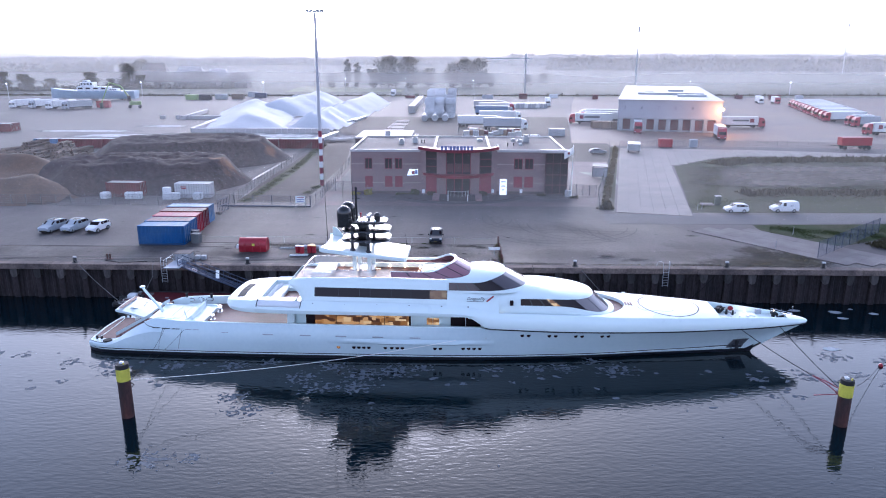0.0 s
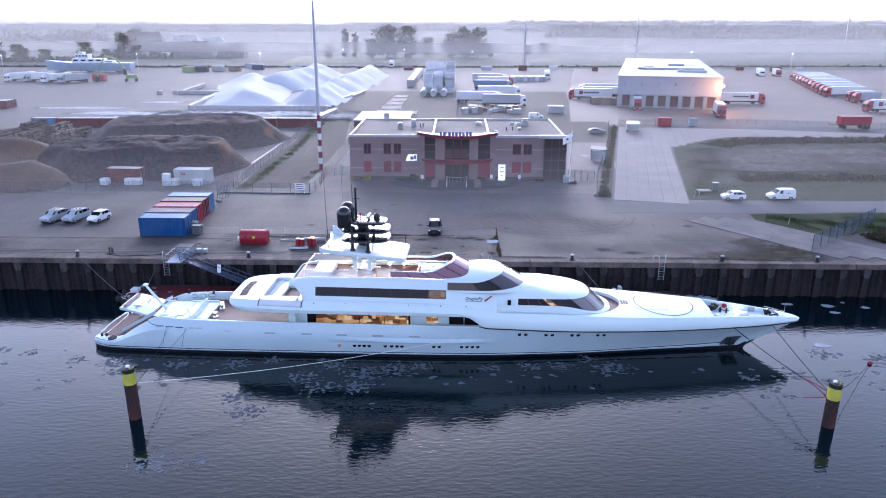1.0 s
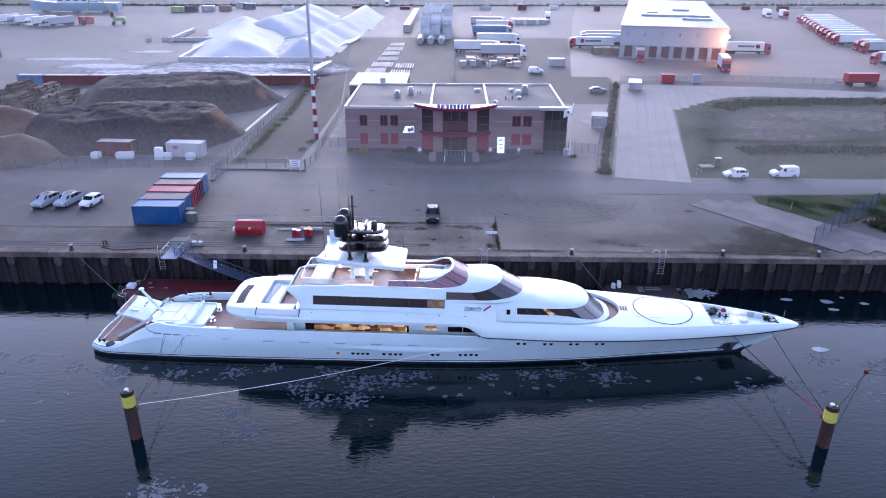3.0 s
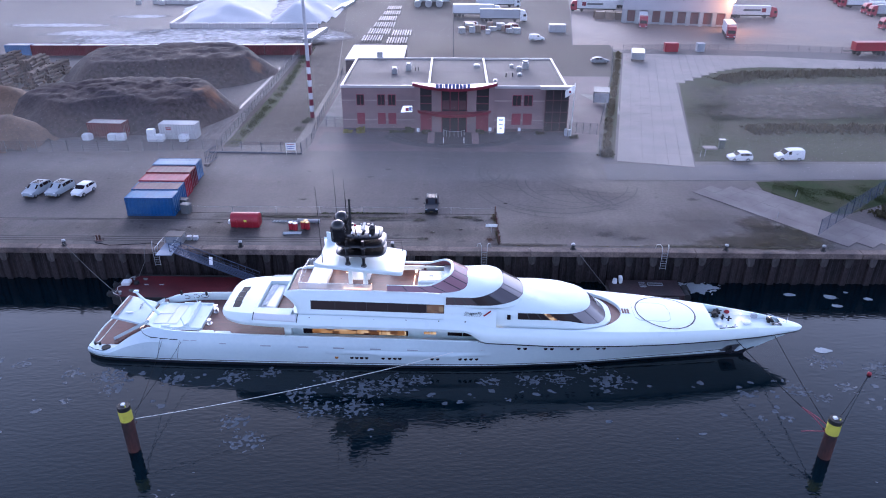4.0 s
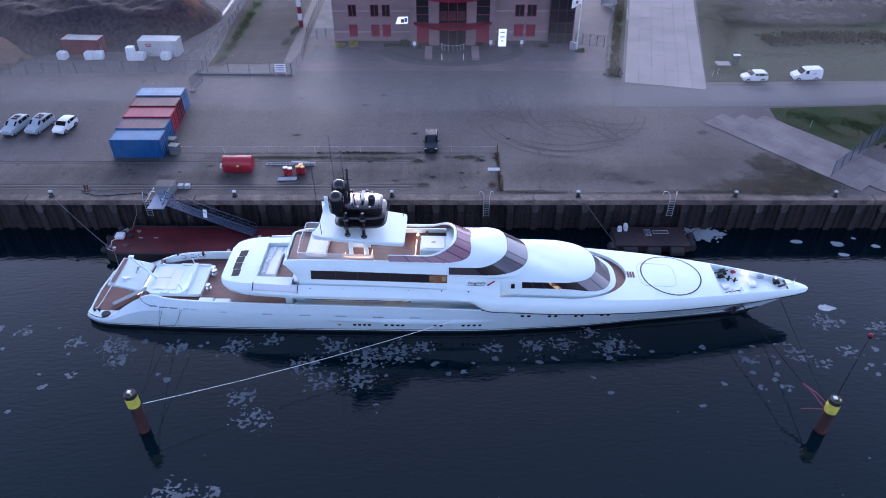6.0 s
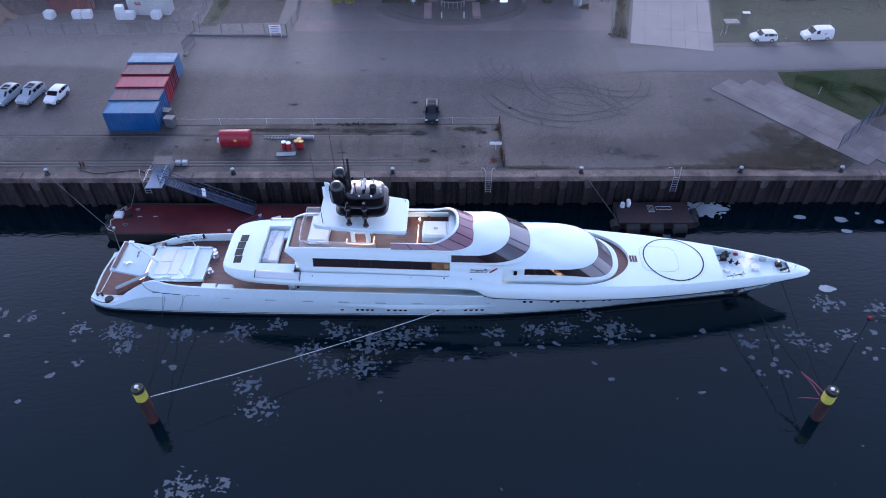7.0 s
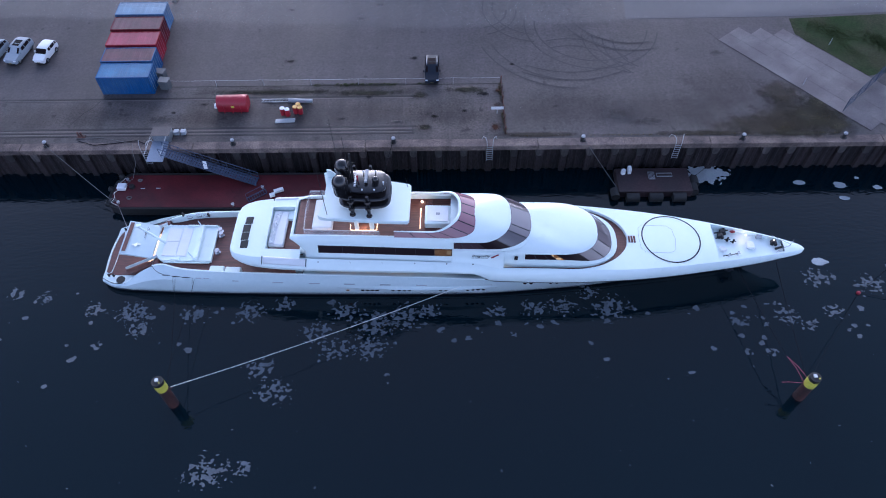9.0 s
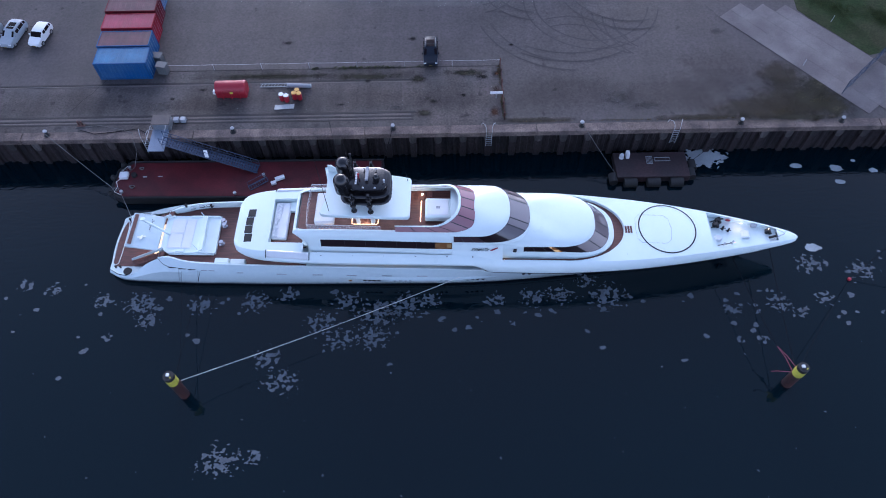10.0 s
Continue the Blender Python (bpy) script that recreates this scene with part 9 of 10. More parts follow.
lorry(pose(-40.5, 452, GROUND, 0, 0, 90), PAINT["white"], M["tarp_white"], "white lorry on the far yard edge", 6.0, group=GC)
GL = "lorries on the far left yard"
for k, (x, y, s) in enumerate(((-213, 341, "tarp_white"), (-203, 340, "tarp_white"), (-192, 335, "tarp_white"), (-183, 333, "tarp_grey"))):
    lorry(pose(x, y, GROUND, 0, 0, 62), PAINT["white"] if k % 2 == 0 else PAINT["silver"], M[s], "white lorry parked on the open yard", 12.0, group=GL)
bm = bmesh.new()
box(bm, -176, -170, 346, 349, GROUND, GROUND + 3.2, 0.05)
tagged(part("red_cabin", bm, M["red_paint"]), "red site box beside the lorries", "box")

# red trailer, skip and boxes at the depot fence
rt = thing("red_trailer", pose(110.5, 198.3, GROUND, 0, 0, 2), "red drawbar tipper trailer by the fence", "trailer")
bm = bmesh.new()
box(bm, -4.2, 4.2, -1.25, 1.25, 1.2, 3.4, 0.05)
part("tub", bm, M["red_paint"], rt)
for x in (-3.0, 2.4, 3.6):
    for s in (-1, 1):
        bm = bmesh.new()
        cyl(bm, (x, s * 0.8, 0.5), (x, s * 1.2, 0.5), 0.5, 0.5, 14)
        part("wheel", bm, M["tyre"], rt, smooth=True)
bm = bmesh.new()
box(bm, -6.6, -4.2, -0.1, 0.1, 0.9, 1.1)
box(bm, -4.2, 4.2, -0.5, 0.5, 0.9, 1.2)
part("drawbar", bm, M["black"], rt)
bm = bmesh.new()
box(bm, 57.6, 61.2, 200.8, 202.6, GROUND, GROUND + 2.3, 0.06)
tagged(part("red_skip", bm, M["red_paint"]), "bright red storage skip at the depot fence", "skip")
bm = bmesh.new()
box(bm, 66.3, 68.3, 201.0, 202.6, GROUND, GROUND + 2.2, 0.05)
tagged(part("transformer_box", bm, M["grey_paint"]), "grey transformer box at the depot fence", "cabinet")
gt = thing("flat_trailer", pose(47.6, 189.5, GROUND, 0, 0, -12), "grey two-wheeled box trailer on the slabs", "trailer")
bm = bmesh.new()
box(bm, -1.6, 1.6, -3.0, 3.0, 0.9, 2.6, 0.05)
part("box", bm, M["galv"], gt)
for s in (-1, 1):
    bm = bmesh.new()
    cyl(bm, (s * 1.2, 0, 0.45), (s * 1.5, 0, 0.45), 0.45, 0.45, 12)
    part("wheel", bm, M["tyre"], gt)

# warehouse
# Facade white is greyed because its front lies in shade.
M["panel_shaded"] = material("white_panel_shaded", (0.40, 0.40, 0.43), 0.55, vary=0.06, scale=0.3)
M["dock_red"] = material("dull_red_door", (0.11, 0.028, 0.032), 0.6, vary=0.12)
def warehouse():
    w = thing("warehouse", pose(55.4, 246.5, GROUND, 0, 0, -14), "large white warehouse with loading docks and lit corner", "building")
    L, D, H = 33.5, 118, 10.3
    bm = bmesh.new()
    box(bm, 0, L, 0.0, D, 4.4, H)
    up = part("upper_wall", bm, M["panel_shaded"], w, "white panelled upper wall, greyed for its shaded front")
    for k in range(1, 8):
        bm = bmesh.new()
        box(bm, L * k / 8 - 0.05, L * k / 8 + 0.05, -0.04, 0.0, 4.4, H)
        part("panel_joint", bm, M["galv"], up)
    bm = bmesh.new()
    box(bm, 0, L, 1.2, D, 0, 4.4)
    part("lower_wall", bm, M["grey_paint"], w, "grey recessed lower wall")
    for k in range(9):
        bm = bmesh.new()
        x = 0.4 + (L - 2.0) * k / 8
        box(bm, x, x + 1.2, 0.0, 1.2, 0, 4.4)
        part("pillar", bm, M["galv"], w)
    for k in range(8):
        bm = bmesh.new()
        x = 1.8 + (L - 2.0) * k / 8
        box(bm, x, x + 2.4, 1.1, 1.25, 0.6, 4.0)
        part("dock_door", bm, M["dock_red"], w, "dark red dock door")
    bm = bmesh.new()
    box(bm, -0.3, L + 0.3, -0.3, D + 0.3, H, H + 0.35, 0.05)
    rf = part("roof", bm, M["roof_white"], w, "white flat roof")
    for x0, x1, y0, y1 in ((6, 30, 34, 38), (8, 12, 44, 70), (18, 24, 60, 66), (20, 30, 22, 24)):
        bm = bmesh.new()
        box(bm, x0, x1, y0, y1, H + 0.35, H + 1.1, 0.05)
        part("roof_duct", bm, M["galv"], rf)
    for k, digit in enumerate("56789"):
        lettering(digit, 1.5, pose(L * (0.07 + 0.163 * k), -0.05, 7.9, 90, 0, 0), M["number_grey"], up, "dock_number")
    bm = bmesh.new()
    box(bm, L + 0.3, L + 0.9, 3, 4.0, 7.2, 8.0, 0.05)
    part("floodlight", bm, M["flood"], w, "glowing orange floodlight")
    bm = bmesh.new()
    ball(bm, (L - 0.8, -0.5, 7.6), 0.6, 14)
    part("floodlight", bm, M["flood"], w, "glowing orange floodlight")


M["number_grey"] = material("faded_number_paint", (0.12, 0.12, 0.14), 0.6, vary=0.1)
M["flood"] = glow("sodium_lamp", (1.0, 0.62, 0.22), 4.0)
warehouse()
fl = new("flood_lamp", bpy.data.lights.new("flood_lamp", "POINT"))
fl.data.energy, fl.data.color, fl.data.shadow_soft_size = 1300, (1.0, 0.42, 0.12), 0.6
fl.matrix_world = pose(87.0, 232.0, GROUND + 7.0)

M["pipe"] = material("weathered_pipe", (0.36, 0.33, 0.31), 0.6, vary=0.2, scale=1, random_hue=0.25)
M["rack"] = material("pale_rack_paint", (0.62, 0.62, 0.64), 0.6, vary=0.15, random_hue=0.2)
# pipes, tanks and stacked goods in the middle yard
for s, (x0, y0, n) in enumerate(((-23.0, 217, 8), (-22.4, 228, 9), (-21.8, 240, 9), (-21.4, 252, 8), (-21.0, 264, 8), (-15.6, 214, 8), (-15.0, 226, 8), (-20.6, 276, 7))):
    pt = thing("pipe_stack", pose(x0, y0, GROUND), "white plastic pipes laid side by side", "pipes", "pipes on the yard")
    for k in range(n):
        bm = bmesh.new()
        cyl(bm, (0.75 * k - 2.6, -4.2, 0.26), (0.75 * k - 2.6, 4.2, 0.26), 0.24, 0.24, 8)
        part("pipe", bm, M["pipe"], pt, smooth=True)
for x, y, n in ((-41.5, 275, 4), (-38.6, 284, 3), (-40.5, 222, 4)):
    pt = thing("beam_stack", pose(x, y, GROUND, 0, 0, -6), "stacked steel beams beside the road", "beams", "beams on the yard")
    for k in range(n):
        bm = bmesh.new()
        box(bm, 0.7 * k - 1.2, 0.7 * k - 0.7, -9, 9, 0.0, 0.7 + 0.12 * k, 0.03)
        part("beam", bm, M["galv"], pt)
def flat_rack():
    """A low open rack: deck, end frames and posts."""
    bm = bmesh.new()
    box(bm, -1.9, 1.9, -5.6, 5.6, 0.0, 0.55, 0.05)
    for y in (-5.5, 5.5):
        box(bm, -1.9, 1.9, y - 0.15, y + 0.15, 0.55, 1.9, 0.03)
    for x in (-1.8, 1.8):
        for y in (-2.8, 0, 2.8):
            box(bm, x - 0.1, x + 0.1, y - 0.1, y + 0.1, 0.55, 1.9)
    return bm


rng = random.Random(8)
rack = None
for j in range(4):
    for i in range(3):
        for k in range(4 if j < 2 else 5):
            m = pose(-11.4 + 4.4 * i + rng.uniform(-0.3, 0.3), 300 + 14 * j + rng.uniform(-0.8, 0.8), GROUND + 1.92 * k, 0, 0, rng.uniform(-1.5, 1.5))
            if rack is None:
                rack = part("flat_rack", flat_rack(), M["rack"], m=m)
                one = rack
            else:
                one = share("flat_rack", rack, None, m)
            tagged(one, "pale steel flat rack in a tall stack", "rack", "stacked racks")
for i, x in enumerate((-12.6, -8.6, -4.6)):
    bm = bmesh.new()
    cyl(bm, (x, 279, GROUND + 1.24), (x, 291, GROUND + 1.24), 1.25, 1.25, 14)
    tagged(part("steel_tube", bm, M["galv"], smooth=True), "dull steel tube on the yard", "tube", "stacked tubes")
bm = bmesh.new()
box(bm, -21.6, -18.6, 318, 400, GROUND, GROUND + 3.2, 0.1)
tagged(part("long_shed", bm, M["roof_white"]), "long low white roofed shed", "shed")
rng = random.Random(31)
M["crate"] = material("crate_wood", (0.20, 0.14, 0.10), 0.8, vary=0.2, random_hue=0.3)
for k in range(34):
    x, y = 3 + rng.uniform(0, 17), 226 + rng.uniform(0, 12)
    bm = bmesh.new()
    s = rng.uniform(0.7, 1.3)
    box(bm, -s, s, -s * 0.8, s * 0.8, 0, rng.uniform(0.8, 2.2), 0.05)
    tagged(part("crate", bm, rng.choice((M["crate"], M["galv"], M["grey_paint"], M["oxide_deck"])), m=pose(x, y, GROUND, 0, 0, rng.uniform(-15, 15))), "weathered crate of goods stored in the open", "crate", "crates in the middle yard")
for j in range(4):
    for i in range(9):
        bm = bmesh.new()
        box(bm, -0.8, 0.8, -0.8, 0.8, 0, 2.3, 0.08)
        tagged(part("stacked_block", bm, M["tarp_grey"] if (i + j) % 3 else M["tarp_white"], m=pose(28 + 1.9 * i, 352 + 2.4 * j, GROUND)), "pale wrapped block on the yard", "block", "wrapped blocks")
for k in range(7):
    bm = bmesh.new()
    box(bm, -1.5, 1.5, -1.0, 1.0, 0, 2.4, 0.06)
    tagged(part("crate", bm, M["crate"], m=pose(50 + 3.2 * (k % 4), 255 + 3.0 * (k // 4) - 1.0 * (k % 4), GROUND, 0, 0, -14)), "wooden crate stacked by the warehouse", "crate", "crates by the warehouse")
bm = bmesh.new()
box(bm, 30, 35, 229, 232, GROUND, GROUND + 2.2, 0.05)
tagged(part("flat_bed", bm, M["grey_paint"]), "grey flat load parked on the yard", "load")
for k in range(16):
    bm = bmesh.new()
    s = rng.uniform(1.5, 4)
    box(bm, -s, s, -1.2, 1.2, 0, rng.uniform(1.5, 3.2), 0.05)
    c = rng.choice(("tarp_white", "tarp_grey", "crate", "oxide_deck", "tarp_white"))
    tagged(part("stored_goods", bm, M[c], m=pose(-120 + 22 * k + rng.uniform(-6, 6), 432 + rng.uniform(-8, 8), GROUND)), "goods stored along the far edge of the yard", "goods", "goods at the far edge")

# workboat on the hard and material handler
wb = thing("workboat", pose(-206, 404, GROUND + 1.0, 0, 0, 2), "pale blue workboat standing on the hard", "boat")
bm = bmesh.new()
rr = []
for s in spaced(-24, 24, 16):
    f = max(0.02, 1 - max(0, (-s - 10) / 14) ** 2) if s < 0 else 1 - 0.15 * max(0, (s - 14) / 10)
    w = 4.5 * f
    h = 4.2 + 1.6 * max(0, -s / 24) ** 2
    rr.append([(s, -w, h), (s, -w * 0.95, h * 0.5), (s, -w * 0.6, 0), (s, w * 0.6, 0), (s, w * 0.95, h * 0.5), (s, w, h)])
v = skin(bm, rr)
bm.faces.new(v[-1])
for r0_, r1_ in zip(v, v[1:]):
    bm.faces.new((r0_[0], r1_[0], r1_[5], r0_[5]))
part("hull", bm, material("pale_blue_hull", (0.32, 0.42, 0.52), 0.4, vary=0.08), wb, smooth=True, sharp=40)
for x0, x1, w, z0, z1 in ((-8, 9, 3.4, 4.1, 6.6), (-6, 1, 2.8, 6.6, 8.9), (-5, -2, 2.0, 8.9, 10.0), (10, 14, 2.6, 4.1, 5.6)):
    bm = bmesh.new()
    box(bm, x0, x1, -w, w, z0, z1, 0.25)
    d = part("deck_house", bm, M["white_paint"], wb)
    for k in range(4):
        bm = bmesh.new()
        a = x0 + (x1 - x0) * (k + 0.2) / 4
        box(bm, a, a + (x1 - x0) * 0.15, -w - 0.03, -w + 0.02, z0 + (z1 - z0) * 0.45, z0 + (z1 - z0) * 0.8)
        part("window", bm, M["win_dark"], d)
for x in (-16, 0, 16):
    bm = bmesh.new()
    box(bm, x - 1, x + 1, -2.5, 2.5, -1.0, 0.02, 0.05)
    part("keel_block", bm, M["concrete"], wb)

M["green_paint"] = material("yellow_green_paint", (0.22, 0.32, 0.10), 0.5, vary=0.12)
ex = thing("material_handler", pose(-156, 344, GROUND, 0, 0, 20) @ Matrix.Scale(1.1, 4), "yellow-green material handler with a long boom", "excavator")
bm = bmesh.new()
box(bm, -2.2, 2.6, -1.4, 1.4, 1.4, 3.0, 0.15)
part("body", bm, M["green_paint"], ex)
bm = bmesh.new()
box(bm, -2.8, -1.4, -1.3, -0.1, 3.0, 5.4, 0.1)
part("cab", bm, M["win_dark"], ex)
for x in (-2, 2):
    for s in (-1, 1):
        bm = bmesh.new()
        cyl(bm, (x, s * 1.0, 0.7), (x, s * 1.6, 0.7), 0.7, 0.7, 12)
        part("wheel", bm, M["tyre"], ex)
for a, b, name, r in (((-1, 0.4, 2.8), (-5, 0.4, 9.5), "boom", 0.4), ((-5, 0.4, 9.5), (-9.5, 0.4, 11.0), "boom", 0.35), ((-9.5, 0.4, 11.0), (-13.5, 0.4, 2.2), "stick", 0.28), ((-13.5, 0.4, 2.4), (-13.5, 0.4, 0.2), "grab", 0.8)):
    bm = bmesh.new()
    cyl(bm, a, b, r, r * 0.8, 6)
    part(name, bm, M["green_paint"] if name != "grab" else M["black"], ex)
for x, y, mt in ((-152, 409, "green_paint"), (-145, 411, "black"), (-137, 415, "galv"), (-128, 417, "crate"), (-118, 430, "gang_blue")):
    bm = bmesh.new()
    box(bm, x - 3.4, x + 3.4, y - 1.6, y + 1.6, GROUND, GROUND + 3.0, 0.2)
    tagged(part("parked_machine", bm, M[mt]), "parked yard machine near the far edge", "machine", "machines at the far edge")
for x, y in ((-256, 405), (-190, 430), (-118, 436), (-78, 500), (-36, 500), (10, 470), (150, 470), (205, 450), (260, 430)):
    sl = thing("street_lamp", pose(x, y, GROUND), "distant street lamp with a pale glowing head", "street lamp", "street lamps")
    bm = bmesh.new()
    cyl(bm, (0, 0, 0), (0, 0, 9), 0.12, 0.07, 6)
    part("post", bm, M["galv"], sl)
    bm = bmesh.new()
    ball(bm, (0, -0.3, 9.0), 0.28, 8)
    part("lamp_head", bm, M["lamp_cool"], sl)
# ---- vegetation and distance ----
M["leaf_dark"] = leaf_material("autumn_scrub", (0.060, 0.055, 0.032))
M["leaf_brown"] = leaf_material("dry_tall_grass", (0.105, 0.088, 0.050))
M["leaf_green"] = leaf_material("green_shrub", (0.055, 0.066, 0.028))
M["leaf_verge"] = leaf_material("fresh_verge_grass", (0.044, 0.058, 0.024))
M["leaf_yellow"] = leaf_material("yellow_shrub", (0.25, 0.22, 0.04))
M["bark"] = material("tree_bark", (0.06, 0.05, 0.045), 0.9, vary=0.3, scale=2, fine=6, bump=0.3)


def tufts(name, pts, width, height, count, mat, label, seed, category="grass", leaf=0.25, blade=True, even=False):
    """Many small blades or leaves along a line."""
    rng = random.Random(seed)
    segs = list(zip(pts, pts[1:]))
    lens = [math.hypot(b[0] - a[0], b[1] - a[1]) for a, b in segs]
    verts, faces = [], []
    for _ in range(count):
        r = rng.uniform(0, sum(lens))
        k = 0
        while r > lens[k] and k < len(lens) - 1:
            r -= lens[k]
            k += 1
        (ax, ay), (bx, by) = segs[k]
        f = r / lens[k]
        w = rng.gauss(0, 0.38) * width
        nx, ny = -(by - ay) / lens[k], (bx - ax) / lens[k]
        x, y = ax + (bx - ax) * f + nx * w, ay + (by - ay) * f + ny * w
        hump = 0.55 + 0.45 * math.sin(x * 0.9 + y * 0.7 + seed) * math.sin(x * 0.37 - y * 0.5)
        if even:
            hump = 0.8 + 0.2 * hump
        top = height * hump * max(0.15, 1 - abs(w) / width)
        z = GROUND + (rng.uniform(0, top) if not blade else 0)
        s = leaf * rng.uniform(0.6, 1.4)
        a = rng.uniform(0, 6.28)
        i = len(verts)
        if blade:
            h = top * rng.uniform(0.6, 1.2)
            dx, dy = math.cos(a) * s, math.sin(a) * s
            lx, ly = rng.uniform(-0.3, 0.3) * h, rng.uniform(-0.3, 0.3) * h
            verts += [(x - dx, y - dy, z), (x + dx, y + dy, z), (x + lx, y + ly, z + h)]
            faces.append((i, i + 1, i + 2))
        else:
            u = Vector((rng.gauss(0, 1), rng.gauss(0, 1), rng.gauss(0, 1))).normalized() * s
            v = u.orthogonal().normalized() * s
            c = Vector((x, y, z))
            verts += [tuple(c + u), tuple(c + v), tuple(c - u), tuple(c - v)]
            faces.append((i, i + 1, i + 2, i + 3))
    me = bpy.data.meshes.new(name)
    me.from_pydata(verts, [], faces)
    me.materials.append(mat)
    return tagged(new(name, me), label, category, kind="stuff")


tufts("scrub_band", [(62, 168), (70, 174), (90, 176), (120, 178), (158, 180)], 5.5, 1.7, 6500, M["leaf_dark"], "dark band of tall scrub across the plot", 1, "scrub", 0.3)
tufts("scrub_band", [(54, 131), (62, 132.5), (78, 132), (100, 134), (150, 137)], 4.2, 1.5, 6000, M["leaf_dark"], "second dark band of scrub on the plot", 2, "scrub", 0.28)
tufts("dry_grass", [(42, 118), (56, 150), (60, 165)], 5, 0.14, 6000, M["leaf_green"], "dry grass along the slab edge", 3, "grass", 0.1, even=True)
tufts("dry_grass", [(44, 124), (90, 128), (140, 131)], 8, 0.16, 8000, M["leaf_green"], "dry tussocks on the plot", 4, "grass", 0.1, even=True)
tufts("verge_grass", [(47.5, 103.5), (56, 99.5), (66, 102.5), (80, 105)], 6.5, 0.16, 14000, M["leaf_verge"], "rough verge grass below the road", 6, "grass", 0.12)
tufts("verge_scrub", [(58, 92.0), (66, 97), (80, 103)], 3.6, 1.8, 3800, M["leaf_dark"], "dark scrub beside the mesh fence", 7, "scrub", 0.2, False)
tufts("fence_hedge", [(25.9, 117), (28.6, 130), (38.6, 172), (44.8, 199)], 1.1, 0.8, 4200, M["leaf_brown"], "overgrown grass strip with low bushes", 8, "hedge", 0.2)
tufts("hedge_end", [(25.7, 116.6), (26.5, 119.4)], 1.1, 1.5, 900, M["leaf_dark"], "bushy end of the grass strip", 9, "bush", 0.2, False)
tufts("road_verge", [(-37.1, 121), (-36.6, 138), (-36.6, 152), (-37.1, 176), (-38.6, 205)], 2.0, 0.2, 9000, M["leaf_green"], "weedy verge beside the road", 10, "grass", 0.15)
tufts("corner_weeds", [(38, 84.6), (43, 86.5), (46, 87)], 2.6, 0.12, 1800, M["leaf_brown"], "weeds on the corner of the quay", 11, "weeds", 0.1)
tufts("mast_weeds", [(-27.6, 128), (-27.4, 134), (-27.0, 138)], 1.8, 0.12, 1500, M["leaf_green"], "thin weeds round the foot of the mast", 15, "weeds", 0.12)
tufts("corner_weeds", [(6.2, 93.4), (6.35, 84.4)], 0.5, 0.4, 500, M["leaf_brown"], "weeds in the joints of the quay", 12, "weeds", 0.1)
tufts("joint_weeds", [(-17, 93.3), (-3, 93.4)], 0.5, 0.35, 500, M["leaf_green"], "weeds along the apron joint", 13, "weeds", 0.1)
tufts("quay_edge_weeds", [(8, 84.0), (46, 84.0)], 0.25, 0.2, 450, M["leaf_brown"], "weeds along the back of the coping", 14, "weeds", 0.08)
for i, (x, y, mt) in enumerate(((-18.3, 129.2, "leaf_yellow"), (-16.0, 129.1, "leaf_yellow"), (-8.6, 129.0, "leaf_green"), (-10.0, 129.0, "leaf_green"), (-7.2, 128.9, "leaf_green"), (-4.2, 128.4, "leaf_dark"), (5.4, 128.5, "leaf_dark"), (16.2, 128.8, "leaf_dark"), (21.9, 126.6, "leaf_dark"))):
    tufts("shrub", [(x - 0.7, y), (x + 0.7, y)], 0.8, 1.2, 420, M[mt], ("yellow" if mt == "leaf_yellow" else "dark green") + " low shrub before the office wall", 40 + i, "shrub", 0.14, False)

for i, (pts, h, n) in enumerate((([(-345, 500), (-290, 508), (-240, 545), (-170, 548)], 5, 3600), ([(-330, 700), (-280, 712), (-210, 730)], 6, 2200), ([(-600, 520), (-460, 530), (-360, 520)], 6, 2600))):
    tufts("far_hedge", pts, 8, h, n, M["leaf_dark"], "distant hedge of bare bushes beyond the road", 60 + i, "hedge", 0.8, False)

# slabs of the concrete road and the ramp
AX, AY = math.sin(radians(12.7)), math.cos(radians(12.7))
cr = thing("slab_road", None, "pale concrete slab road laid in strips", "pavement", kind="structure")
bm = bmesh.new()
box(bm, -0.985, 0.985, -2.92, 2.92, -0.02, 0.05, 0.004)
first = None
rng = random.Random(17)


def along(u, table):
    """Height of a line given by a few corners."""
    for (a, va), (b, vb) in zip(table, table[1:]):
        if u <= b:
            return va + (vb - va) * (u - a) / (b - a)
    return table[-1][1]


NEAR = [(-1, 0.0), (12.0, 0.0), (12.01, 55.0), (14.4, 57.8), (18, 64.0), (21.6, 69.0), (26.8, 74.6), (33.7, 77.6), (61.4, 81.3), (98, 84.0)]
FAR = [(-1, 85.9), (35, 90.9), (61, 90.8), (98, 92.5)]
for i in range(48):
    u = 1.04 + 2.0 * i
    lo, hi = along(u, NEAR), along(u, FAR)
    n = max(1, round((hi - lo) / 5.86))
    for j in range(n):
        v = lo + (hi - lo) * (j + 0.5) / n
        x, y = 27.0 + AX * v + AY * u, 114.5 + AY * v - AX * u
        m = pose(x, y, GROUND + 0.02 + rng.uniform(-0.004, 0.004), rng.uniform(-0.06, 0.06), rng.uniform(-0.06, 0.06), -12.7) @ Matrix.Diagonal((1, (hi - lo) / n / 5.86, 1, 1))
        if first is None:
            first = part("slab", bm, M["slab"], cr, m=m)
        else:
            share("slab", first, cr, m)
rp = thing("slab_ramp", None, "stepped concrete slab ramp beside the quay", "pavement", kind="structure")
dx, dy = 0.622, -0.783
nx, ny = 0.783, 0.622
bm = bmesh.new()
box(bm, -0.994, 0.994, -1.054, 1.054, -0.02, 0.05, 0.004)
first = None
